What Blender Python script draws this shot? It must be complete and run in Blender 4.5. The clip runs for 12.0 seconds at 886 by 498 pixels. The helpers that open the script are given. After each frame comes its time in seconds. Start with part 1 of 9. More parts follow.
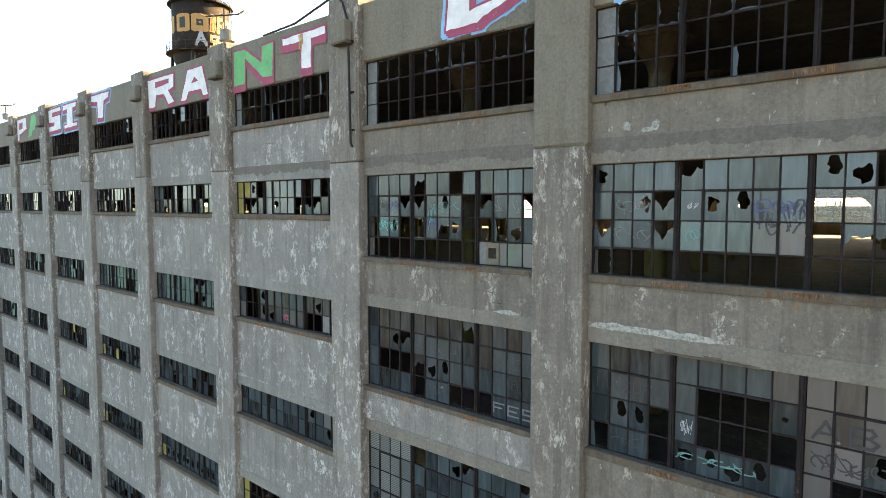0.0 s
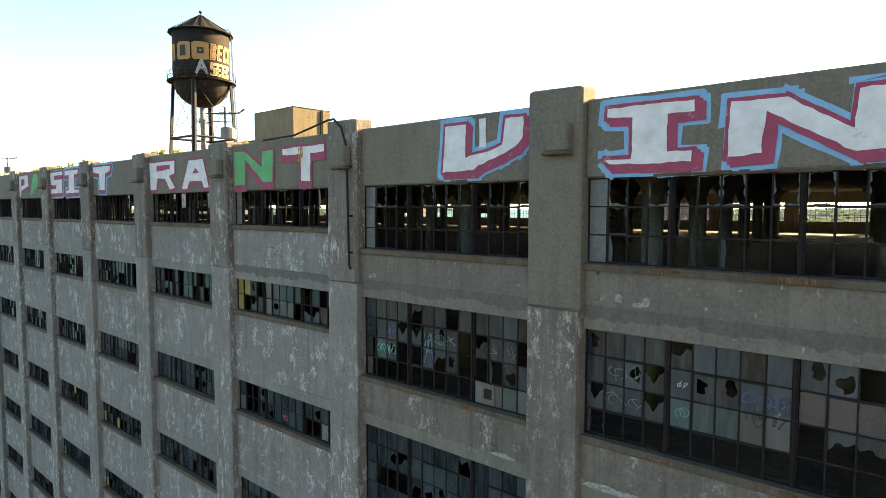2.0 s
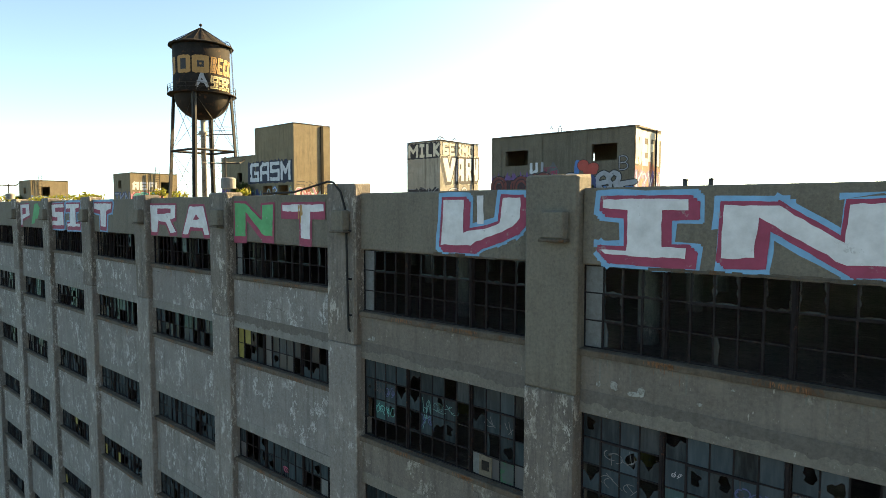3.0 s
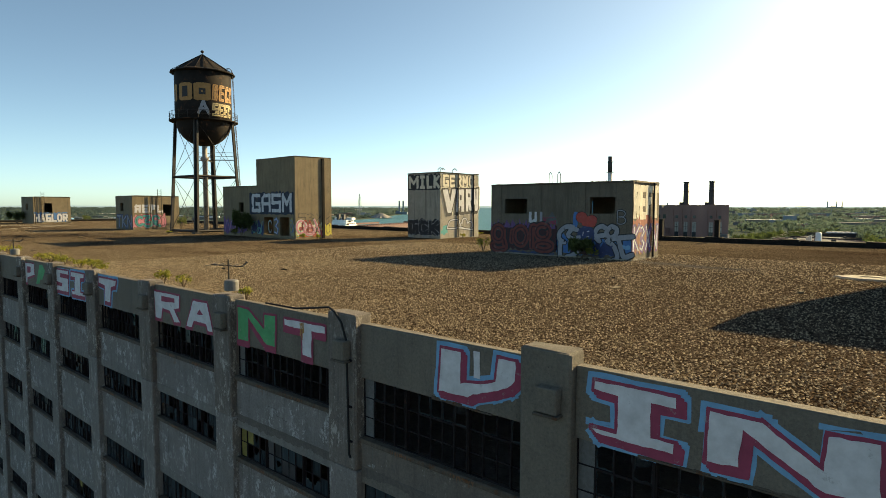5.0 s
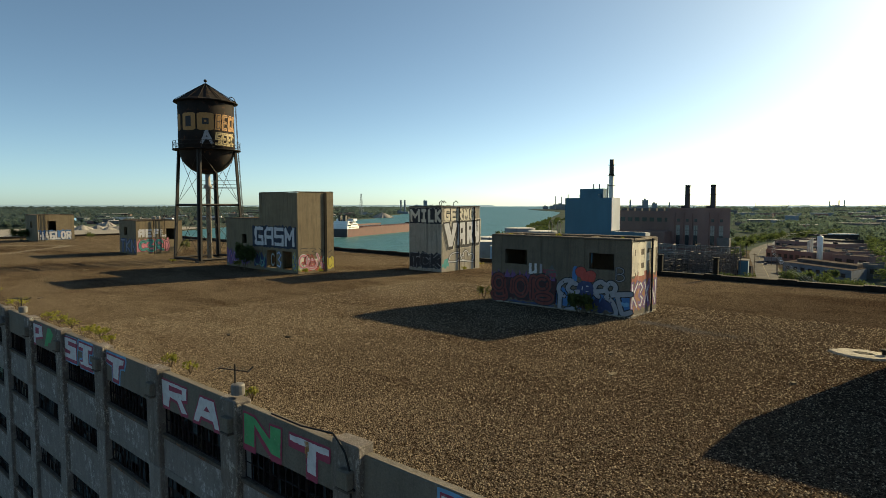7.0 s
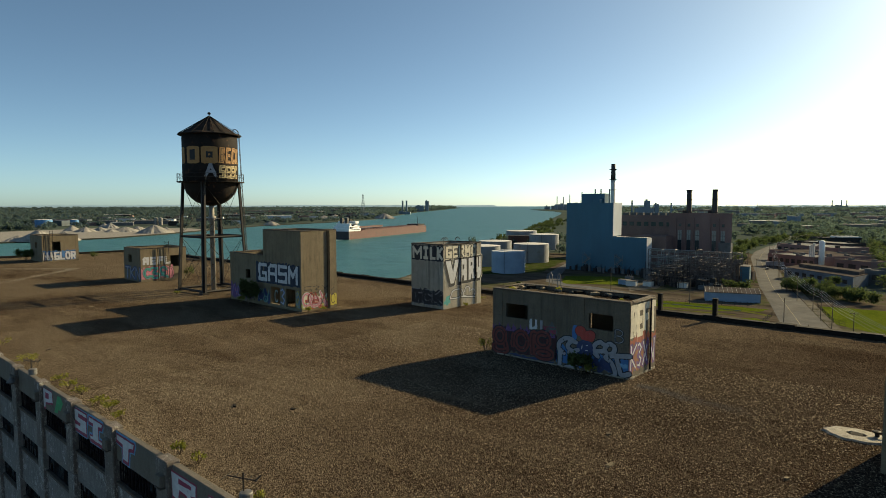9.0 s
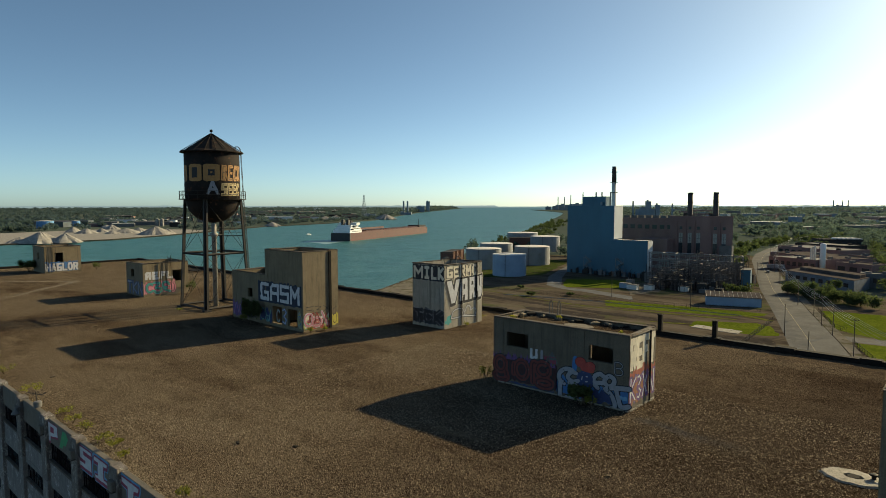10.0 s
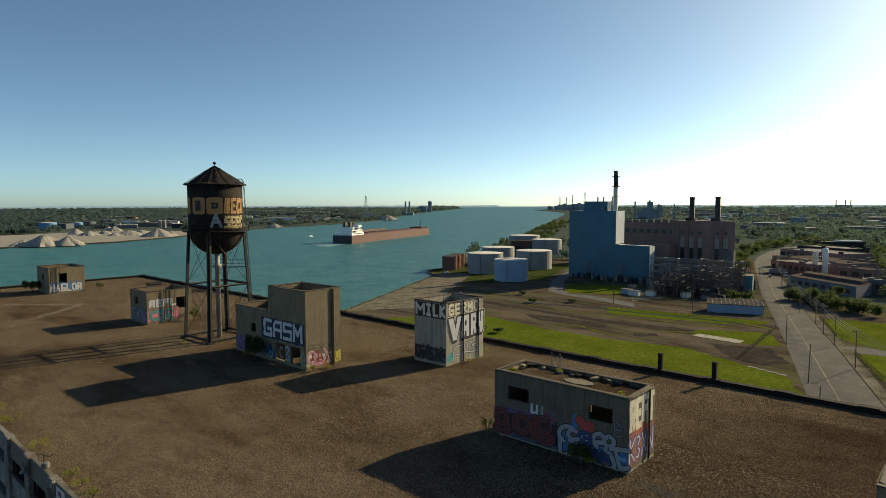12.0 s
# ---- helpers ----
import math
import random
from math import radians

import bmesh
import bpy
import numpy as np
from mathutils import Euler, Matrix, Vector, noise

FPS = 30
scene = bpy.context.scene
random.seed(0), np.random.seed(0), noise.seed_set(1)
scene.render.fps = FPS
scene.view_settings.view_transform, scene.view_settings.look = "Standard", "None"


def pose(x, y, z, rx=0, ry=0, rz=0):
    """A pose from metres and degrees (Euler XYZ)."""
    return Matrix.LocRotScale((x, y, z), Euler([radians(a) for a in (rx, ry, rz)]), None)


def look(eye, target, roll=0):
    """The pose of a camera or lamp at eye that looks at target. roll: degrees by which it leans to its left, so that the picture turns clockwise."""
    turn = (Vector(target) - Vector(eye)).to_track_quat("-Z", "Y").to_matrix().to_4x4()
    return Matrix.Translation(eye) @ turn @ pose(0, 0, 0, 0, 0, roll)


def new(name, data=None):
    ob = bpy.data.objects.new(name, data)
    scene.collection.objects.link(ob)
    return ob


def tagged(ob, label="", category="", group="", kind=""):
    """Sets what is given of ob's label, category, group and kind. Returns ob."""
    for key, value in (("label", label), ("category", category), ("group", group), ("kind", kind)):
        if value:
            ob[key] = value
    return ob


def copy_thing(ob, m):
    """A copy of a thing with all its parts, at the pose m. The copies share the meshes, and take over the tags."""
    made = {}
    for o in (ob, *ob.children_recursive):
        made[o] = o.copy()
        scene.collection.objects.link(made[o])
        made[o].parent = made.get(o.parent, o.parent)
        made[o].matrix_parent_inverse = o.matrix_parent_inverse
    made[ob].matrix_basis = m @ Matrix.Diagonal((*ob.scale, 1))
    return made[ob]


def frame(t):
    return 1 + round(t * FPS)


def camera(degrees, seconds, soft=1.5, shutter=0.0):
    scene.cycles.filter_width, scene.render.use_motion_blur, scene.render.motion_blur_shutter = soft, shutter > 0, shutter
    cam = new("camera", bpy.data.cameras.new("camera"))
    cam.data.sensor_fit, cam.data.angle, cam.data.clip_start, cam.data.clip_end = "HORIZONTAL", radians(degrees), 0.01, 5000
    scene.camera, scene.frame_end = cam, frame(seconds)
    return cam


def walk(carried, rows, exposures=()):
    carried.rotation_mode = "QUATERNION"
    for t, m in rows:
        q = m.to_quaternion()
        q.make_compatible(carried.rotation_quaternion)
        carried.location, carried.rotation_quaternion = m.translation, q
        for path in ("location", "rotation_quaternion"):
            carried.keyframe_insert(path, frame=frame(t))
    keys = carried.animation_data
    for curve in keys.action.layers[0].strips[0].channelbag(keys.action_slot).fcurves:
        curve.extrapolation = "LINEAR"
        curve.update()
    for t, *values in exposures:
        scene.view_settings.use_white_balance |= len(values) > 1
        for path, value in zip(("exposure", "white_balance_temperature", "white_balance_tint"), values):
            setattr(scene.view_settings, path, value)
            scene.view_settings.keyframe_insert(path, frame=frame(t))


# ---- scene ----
cam = camera(71.8, 12.0, 0.5)
PATH = [
    (0, (5.252, -10.017, 31.058), (-1.346, -2.533, 30.378), 0.05),
    (0.5, (5.272, -10.022, 31.771), (-1.324, -2.535, 31.106), 0.06),
    (1, (5.294, -10.021, 32.496), (-1.302, -2.534, 31.840), 0.06),
    (1.5, (5.316, -10.018, 33.237), (-1.280, -2.530, 32.586), 0.06),
    (2, (5.341, -10.015, 33.997), (-1.256, -2.528, 33.346), 0.07),
    (2.5, (5.368, -10.014, 34.776), (-1.230, -2.528, 34.122), 0.07),
    (3, (5.399, -10.016, 35.572), (-1.201, -2.532, 34.913), 0.07),
    (3.5, (5.432, -10.024, 36.385), (-1.170, -2.543, 35.719), 0.07),
    (4, (5.469, -10.038, 37.212), (-1.135, -2.560, 36.539), 0.07),
    (4.5, (5.510, -10.060, 38.052), (-1.098, -2.585, 37.371), 0.06),
    (5, (5.554, -10.089, 38.905), (-1.057, -2.617, 38.217), 0.06),
    (5.5, (5.602, -10.125, 39.771), (-1.014, -2.658, 39.076), 0.05),
    (6, (5.652, -10.169, 40.651), (-0.967, -2.707, 39.950), 0.05),
    (6.5, (5.706, -10.221, 41.548), (-0.918, -2.763, 40.841), 0.04),
    (7, (5.762, -10.278, 42.463), (-0.867, -2.825, 41.752), 0.03),
    (7.5, (5.819, -10.341, 43.400), (-0.815, -2.893, 42.686), 0.02),
    (8, (5.878, -10.408, 44.361), (-0.762, -2.964, 43.645), 0.01),
    (8.5, (5.936, -10.476, 45.346), (-0.709, -3.037, 44.629), -0.00),
    (9, (5.994, -10.544, 46.356), (-0.656, -3.110, 45.638), -0.02),
    (9.5, (6.050, -10.609, 47.387), (-0.606, -3.180, 46.670), -0.03),
    (10, (6.104, -10.668, 48.433), (-0.558, -3.245, 47.716), -0.05),
    (10.5, (6.153, -10.719, 49.483), (-0.515, -3.301, 48.765), -0.06),
    (11, (6.197, -10.758, 50.518), (-0.477, -3.345, 49.799), -0.08),
    (11.5, (6.234, -10.781, 51.514), (-0.446, -3.374, 50.792), -0.10),
    (12, (6.262, -10.784, 52.438), (-0.423, -3.382, 51.711), -0.12),
]
EXPOSURES = [(0, 3.68, 12000, 9), (1, 3.56, 12000, 9), (1.5, 3.16, 11500, 7), (2, 2.84, 11000, 4), (3, 2.36, 10300, 0), (4, 1.66, 9700, -1), (5, 1.25, 9050, -2), (6, 0.91, 8450, -2.5), (7, 0.74, 8150, -3), (12, 0.52, 7500, -3.5)]
walk(cam, [(t, look(eye, target, roll)) for t, eye, target, roll in PATH], EXPOSURES)

# ---------------------------------------------------------------- light
SUN_EL, SUN_AZ = 22.8, 13.0          # azimuth from +y towards +x
world = bpy.data.worlds.new("sky")
scene.world = world
world.use_nodes = True
wn = world.node_tree.nodes
sky = wn.new("ShaderNodeTexSky")
sky.sky_type = "NISHITA"
sky.sun_disc = False
sky.sun_elevation, sky.sun_rotation = radians(SUN_EL), radians(SUN_AZ)
sky.air_density, sky.dust_density, sky.ozone_density = 0.45, 0.6, 1.5
cool = wn.new("ShaderNodeVectorMath")         # clear northern air: a little bluer than the model's
cool.operation = "MULTIPLY"
cool.inputs[1].default_value = (0.885, 1.0, 1.05)
world.node_tree.links.new(sky.outputs[0], cool.inputs[0])
world.node_tree.links.new(cool.outputs[0], wn["Background"].inputs[0])
wn["Background"].inputs[1].default_value = 0.104

sun = new("sun", bpy.data.lights.new("sun", "SUN"))
sun.data.energy, sun.data.angle, sun.data.color = 5.0, radians(0.6), (1.0, 0.81, 0.58)
_a, _e = radians(SUN_AZ), radians(SUN_EL)
SUN_DIR = Vector((math.sin(_a) * math.cos(_e), math.cos(_a) * math.cos(_e), math.sin(_e)))
sun.matrix_world = Matrix.Translation((0, 0, 120)) @ SUN_DIR.to_track_quat("Z", "Y").to_matrix().to_4x4()


# ---------------------------------------------------------------- materials
def material(name, build, metal=0.0, rough=0.8, spec=0.5):
    m = bpy.data.materials.new(name)
    m.use_nodes = True
    nt = m.node_tree
    b = nt.nodes["Principled BSDF"]
    b.inputs["Metallic"].default_value = metal
    b.inputs["Roughness"].default_value = rough
    b.inputs["Specular IOR Level"].default_value = spec
    build(nt, b)
    return m


def node(nt, kind, **values):
    n = nt.nodes.new("ShaderNode" + kind)
    for k, v in values.items():
        n.inputs[k].default_value = v
    return n


def noise_at(nt, scale, detail=4.0, stretch=(1, 1, 1), rough=0.55, shift=0.0):
    g = nt.nodes.new("ShaderNodeNewGeometry")
    mp = node(nt, "Mapping")
    mp.inputs["Scale"].default_value = stretch
    mp.inputs["Location"].default_value = (shift, shift * 0.7, shift * 1.3)
    nt.links.new(g.outputs["Position"], mp.inputs["Vector"])
    n = node(nt, "TexNoise", Scale=scale, Detail=detail, Roughness=rough)
    nt.links.new(mp.outputs[0], n.inputs["Vector"])
    return n.outputs["Fac"]


def ramp(nt, fac, lo, hi):
    r = nt.nodes.new("ShaderNodeMapRange")
    r.inputs["From Min"].default_value, r.inputs["From Max"].default_value = lo, hi
    nt.links.new(fac, r.inputs["Value"])
    return r.outputs[0]


def mix(nt, fac, a, b, mode="MIX"):
    m = nt.nodes.new("ShaderNodeMix")
    m.data_type, m.blend_type = "RGBA", mode
    for sock, v in ((m.inputs[0], fac), (m.inputs[6], a), (m.inputs[7], b)):
        if isinstance(v, (int, float)):
            sock.default_value = v
        elif isinstance(v, tuple):
            sock.default_value = (*v, 1)
        else:
            nt.links.new(v, sock)
    return m.outputs[2]


def bump(nt, b, height, strength=0.4, dist=0.02):
    n = node(nt, "Bump", Strength=strength, Distance=dist)
    nt.links.new(height, n.inputs["Height"])
    nt.links.new(n.outputs[0], b.inputs["Normal"])


def base(nt, b, col):
    nt.links.new(col, b.inputs["Base Color"])


def rand_obj(nt):
    return nt.nodes.new("ShaderNodeObjectInfo").outputs["Random"]


def cracks(nt, scale, width, warp=0.6):
    g = nt.nodes.new("ShaderNodeNewGeometry")
    w = node(nt, "TexNoise", Scale=scale * 1.7, Detail=5.0)
    nt.links.new(g.outputs["Position"], w.inputs["Vector"])
    m = nt.nodes.new("ShaderNodeVectorMath")
    m.operation = "MULTIPLY_ADD"
    nt.links.new(w.outputs["Color"], m.inputs[0])
    m.inputs[1].default_value = (warp, warp, warp)
    nt.links.new(g.outputs["Position"], m.inputs[2])
    v = node(nt, "TexVoronoi", Scale=scale)
    v.feature = "DISTANCE_TO_EDGE"
    nt.links.new(m.outputs[0], v.inputs["Vector"])
    return ramp(nt, v.outputs["Distance"], width, 0.0)


def times(nt, a, b):
    m = nt.nodes.new("ShaderNodeMath")
    m.operation = "MULTIPLY"
    nt.links.new(a, m.inputs[0])
    nt.links.new(b, m.inputs[1])
    return m.outputs[0]


def concrete(dark, light, peel=None, peel_at=0.58, rust=True, streak=0.5, pale_runs=0.3, grain=9.0, long=0.42, flake=5.2):
    """Weathered concrete: broad tone, fine grain, dark drips, lime runs, and flaking paint where peel is a colour."""
    def go(nt, b):
        big = ramp(nt, noise_at(nt, 0.45, 6, rough=0.6), 0.34, 0.66)
        c = mix(nt, big, dark, light)
        c = mix(nt, mix_fac(nt, rand_obj(nt), 0.5), c, tuple(v * 1.22 for v in light))
        blot = ramp(nt, noise_at(nt, 1.5, 8, rough=0.72, shift=1.7), 0.42, 0.62)
        c = mix(nt, mix_fac(nt, blot, 0.5), c, tuple(v * 0.62 for v in dark))
        fine = ramp(nt, noise_at(nt, grain * 1.6, 9, rough=0.8), 0.32, 0.68)
        c = mix(nt, 0.5, c, mix(nt, fine, tuple(v * 0.45 for v in dark), tuple(min(v * 1.4, 0.9) for v in light)))
        veil = ramp(nt, noise_at(nt, 1.2, 9, (1, 1, 0.7), 0.78, 23.0), 0.5, 0.62)
        c = mix(nt, mix_fac(nt, veil, 0.4 if peel else 0.15), c, tuple(min(v * 1.35, 0.9) for v in light))
        run = ramp(nt, noise_at(nt, 3.6, 7, (1, 1, 0.06), 0.7), 0.5, 0.64)
        c = mix(nt, mix_fac(nt, run, streak), c, tuple(v * 0.5 for v in dark))
        lime = ramp(nt, noise_at(nt, 8.0, 7, (1, 1, 0.06), 0.7, 6.6), 0.56, 0.70)
        c = mix(nt, mix_fac(nt, lime, pale_runs), c, tuple(min(v * 1.5, 0.9) for v in light))
        pit = ramp(nt, noise_at(nt, 13.0, 6, (1, 1, 0.6), 0.7, 31.0), 0.66, 0.70)
        c = mix(nt, mix_fac(nt, pit, 0.7), c, tuple(v * 0.35 for v in dark))
        height = fine
        if peel:
            where = ramp(nt, noise_at(nt, 0.9, 8, (1, 1, 0.6), 0.72, 3.1), peel_at - 0.08, peel_at + 0.04)
            flakes = ramp(nt, noise_at(nt, flake, 13, (1, 1, long), 0.78, 8.2), 0.525, 0.535)
            chips = ramp(nt, noise_at(nt, 12.0, 8, (1, 1, 0.4), 0.75, 18.2), 0.63, 0.65)
            fray = ramp(nt, noise_at(nt, 11.0, 10, (1, 1, 0.6), 0.8, 27.0), 0.44, 0.50)
            p = times(nt, times(nt, where, flakes), fray)
            top = nt.nodes.new("ShaderNodeMath")
            top.operation = "MAXIMUM"
            nt.links.new(p, top.inputs[0])
            nt.links.new(mix_fac(nt, chips, 0.8), top.inputs[1])
            p = top.outputs[0]
            c = mix(nt, p, c, mix(nt, fine, tuple(v * 1.0 for v in peel), tuple(min(0.85, v * 1.5) for v in peel)))
            height = mix(nt, p, fine, (1.6, 1.6, 1.6))
        line = times(nt, cracks(nt, 0.9, 0.0022), ramp(nt, noise_at(nt, 0.6, 3, shift=12), 0.54, 0.6))
        c = mix(nt, mix_fac(nt, line, 0.6), c, (0.04, 0.038, 0.034))
        if rust:
            r = ramp(nt, noise_at(nt, 1.6, 8, (1, 1, 0.25), 0.7, 9.0), 0.63, 0.76)
            c = mix(nt, mix_fac(nt, r, 0.5), c, (0.14, 0.085, 0.05))
        base(nt, b, c)
        bump(nt, b, height, 0.6, 0.02)
    return go


def mix_fac(nt, fac, k):
    m = nt.nodes.new("ShaderNodeMath")
    m.operation = "MULTIPLY"
    nt.links.new(fac, m.inputs[0])
    m.inputs[1].default_value = k
    return m.outputs[0]


def paint(col, vary=0.25, scale=4.0, wear=None, wear_at=0.62, rough_bump=0.15):
    def go(nt, b):
        f = ramp(nt, noise_at(nt, scale, 6, rough=0.65), 0.3, 0.7)
        c = mix(nt, f, tuple(v * (1 - vary) for v in col), tuple(min(1, v * (1 + vary * 0.5)) for v in col))
        if wear:
            w = ramp(nt, noise_at(nt, scale * 1.6, 8, rough=0.72, shift=5.0), wear_at, wear_at + 0.05)
            c = mix(nt, w, c, wear)
        base(nt, b, c)
        bump(nt, b, noise_at(nt, scale * 6, 4), rough_bump, 0.01)
    return go


def gravel(nt, b):
    g = nt.nodes.new("ShaderNodeNewGeometry")
    v = node(nt, "TexVoronoi", Scale=19.0)
    nt.links.new(g.outputs["Position"], v.inputs["Vector"])
    big = ramp(nt, noise_at(nt, 0.12, 6), 0.34, 0.66)
    c = mix(nt, big, (0.115, 0.085, 0.056), (0.185, 0.143, 0.098))
    red = ramp(nt, noise_at(nt, 0.07, 4, shift=8.0), 0.42, 0.62)
    c = mix(nt, mix_fac(nt, red, 0.4), c, (0.105, 0.066, 0.046))
    sep = nt.nodes.new("ShaderNodeSeparateColor")
    nt.links.new(v.outputs["Color"], sep.inputs[0])
    stones = mix(nt, ramp(nt, sep.outputs[0], 0.15, 0.95), (0.008, 0.006, 0.0045), (0.47, 0.376, 0.268))
    c = mix(nt, 0.66, c, stones)
    speck = ramp(nt, noise_at(nt, 15.0, 3, rough=0.9, shift=5.5), 0.44, 0.58)
    c = mix(nt, mix_fac(nt, speck, 0.7), c, (0.022, 0.016, 0.010))
    speck2 = ramp(nt, noise_at(nt, 8.5, 4, rough=0.95, shift=15.5), 0.47, 0.56)
    c = mix(nt, mix_fac(nt, speck2, 0.5), c, (0.028, 0.02, 0.013))
    glint = ramp(nt, noise_at(nt, 10.0, 4, rough=0.95, shift=45.5), 0.55, 0.62)
    c = mix(nt, mix_fac(nt, glint, 0.5), c, (0.44, 0.36, 0.25))
    dirt = ramp(nt, noise_at(nt, 0.06, 6, (1, 1.8, 1), 0.62, 4.0), 0.47, 0.63)
    c = mix(nt, mix_fac(nt, dirt, 0.85), c, (0.55, 0.50, 0.48), "MULTIPLY")
    damp2 = ramp(nt, noise_at(nt, 0.22, 5, (0.6, 1.5, 1), 0.6, 34.0), 0.54, 0.66)
    c = mix(nt, mix_fac(nt, damp2, 0.7), c, (0.62, 0.58, 0.56), "MULTIPLY")
    pale = ramp(nt, noise_at(nt, 0.35, 6, (0.5, 2.0, 1), 0.6, 21.0), 0.60, 0.72)
    c = mix(nt, mix_fac(nt, pale, 0.35), c, (0.26, 0.205, 0.135))
    # broad darker area with soft uneven borders
    far = nt.nodes.new("ShaderNodeVectorMath")
    far.operation = "DISTANCE"
    sq = node(nt, "Mapping")
    sq.inputs["Scale"].default_value = (1.0, 0.62, 0.0)
    nt.links.new(g.outputs["Position"], sq.inputs["Vector"])
    nt.links.new(sq.outputs[0], far.inputs[0])
    far.inputs[1].default_value = (4.0, 11.0, 0.0)
    wob = nt.nodes.new("ShaderNodeMath")
    wob.operation = "MULTIPLY_ADD"
    nt.links.new(noise_at(nt, 0.18, 6, rough=0.65), wob.inputs[0])
    wob.inputs[1].default_value = 14.0
    nt.links.new(far.outputs["Value"], wob.inputs[2])
    darkened = ramp(nt, wob.outputs[0], 33.0, 15.0)
    c = mix(nt, mix_fac(nt, darkened, 0.85), c, (0.40, 0.375, 0.40), "MULTIPLY")
    base(nt, b, c)
    bump(nt, b, v.outputs["Distance"], 1.0, 0.06)


def glass_dusty(col, rough):
    def go(nt, b):
        r = rand_obj(nt)
        c = mix(nt, r, tuple(v * 0.3 for v in col), tuple(min(1, v * 1.5) for v in col))
        d = ramp(nt, noise_at(nt, 9.0, 6, (1, 1, 0.16), 0.6), 0.42, 0.72)
        c = mix(nt, mix_fac(nt, d, 0.22), c, (0.10, 0.13, 0.145))
        base(nt, b, c)
        b.inputs["Roughness"].default_value = rough
        bump(nt, b, noise_at(nt, 1.2, 2), 0.05, 0.02)
    return go


def glass_clear(nt, b):
    """Old clear glass under a film of dust."""
    f = ramp(nt, noise_at(nt, 7.0, 5, (1, 1, 0.3), 0.6, 2.0), 0.3, 0.7)
    base(nt, b, mix(nt, f, (0.05, 0.05, 0.055), (0.10, 0.10, 0.11)))
    clear = nt.nodes.new("ShaderNodeBsdfTransparent")
    both = nt.nodes.new("ShaderNodeMixShader")
    both.inputs[0].default_value = 0.6
    nt.links.new(clear.outputs[0], both.inputs[1])
    nt.links.new(b.outputs[0], both.inputs[2])
    nt.links.new(both.outputs[0], nt.nodes["Material Output"].inputs[0])


def foliage(a, c2, scale=0.6, through_light=0.55):
    """Leaves that let part of the light through."""
    def go(nt, b):
        g = nt.nodes.new("ShaderNodeNewGeometry")
        c = mix(nt, g.outputs["Random Per Island"], a, c2)
        f = ramp(nt, noise_at(nt, scale, 4), 0.3, 0.7)
        c = mix(nt, mix_fac(nt, f, 0.5), c, tuple(v * 0.55 for v in a))
        base(nt, b, c)
        tr = nt.nodes.new("ShaderNodeBsdfTranslucent")
        nt.links.new(mix(nt, 1.0, c, (1.25, 1.2, 0.85), "MULTIPLY"), tr.inputs[0])
        both = nt.nodes.new("ShaderNodeMixShader")
        both.inputs[0].default_value = through_light
        nt.links.new(b.outputs[0], both.inputs[1])
        nt.links.new(tr.outputs[0], both.inputs[2])
        nt.links.new(both.outputs[0], nt.nodes["Material Output"].inputs[0])
    return go


def island_paint(a, c2, wear=(0.2, 0.2, 0.2)):
    def go(nt, b):
        g = nt.nodes.new("ShaderNodeNewGeometry")
        c = mix(nt, g.outputs["Random Per Island"], a, c2)
        f = ramp(nt, noise_at(nt, 0.2, 6), 0.4, 0.7)
        base(nt, b, mix(nt, mix_fac(nt, f, 0.5), c, wear))
    return go


def water(nt, b):
    f = ramp(nt, noise_at(nt, 0.006, 5, (1, 1.5, 1)), 0.35, 0.65)
    c = mix(nt, f, (0.016, 0.098, 0.11), (0.029, 0.13, 0.14))
    base(nt, b, c)
    # light and dark sides of ripples painted as streaks of tone
    band = ramp(nt, noise_at(nt, 0.06, 7, (1, 0.4, 1), 0.8, 3.0), 0.44, 0.6)
    c = mix(nt, mix_fac(nt, band, 0.65), c, (0.06, 0.175, 0.18))
    chop_tone = ramp(nt, noise_at(nt, 0.25, 4, (1, 0.35, 1), 0.8, 13.0), 0.45, 0.6)
    c = mix(nt, mix_fac(nt, chop_tone, 0.7), c, (0.014, 0.062, 0.072))
    base(nt, b, c)
    swell_tone = ramp(nt, noise_at(nt, 0.045, 7, (1, 1, 1), 0.78, 23.0), 0.44, 0.57)
    c = mix(nt, mix_fac(nt, swell_tone, 0.5), c, (0.075, 0.19, 0.197))
    base(nt, b, c)
    h = mix(nt, 0.5, noise_at(nt, 0.28, 6, (1, 0.5, 1), 0.7), noise_at(nt, 0.05, 3))
    bump(nt, b, h, 1.0, 2.2)


def dirt_ground(nt, b):
    f = ramp(nt, noise_at(nt, 0.05, 8, (0.45, 1.7, 1), 0.68), 0.40, 0.60)
    c = mix(nt, f, (0.045, 0.036, 0.029), (0.125, 0.103, 0.08))
    rut = ramp(nt, noise_at(nt, 0.35, 6, (0.12, 1.2, 1), 0.7, 9.0), 0.52, 0.62)
    c = mix(nt, mix_fac(nt, rut, 0.5), c, (0.15, 0.128, 0.10))
    g = ramp(nt, noise_at(nt, 0.018, 8, rough=0.7, shift=7), 0.52, 0.62)
    c = mix(nt, mix_fac(nt, g, 0.75), c, (0.07, 0.095, 0.025))
    s = ramp(nt, noise_at(nt, 0.6, 6), 0.3, 0.7)
    c = mix(nt, mix_fac(nt, s, 0.35), c, (0.08, 0.07, 0.055))
    base(nt, b, c)


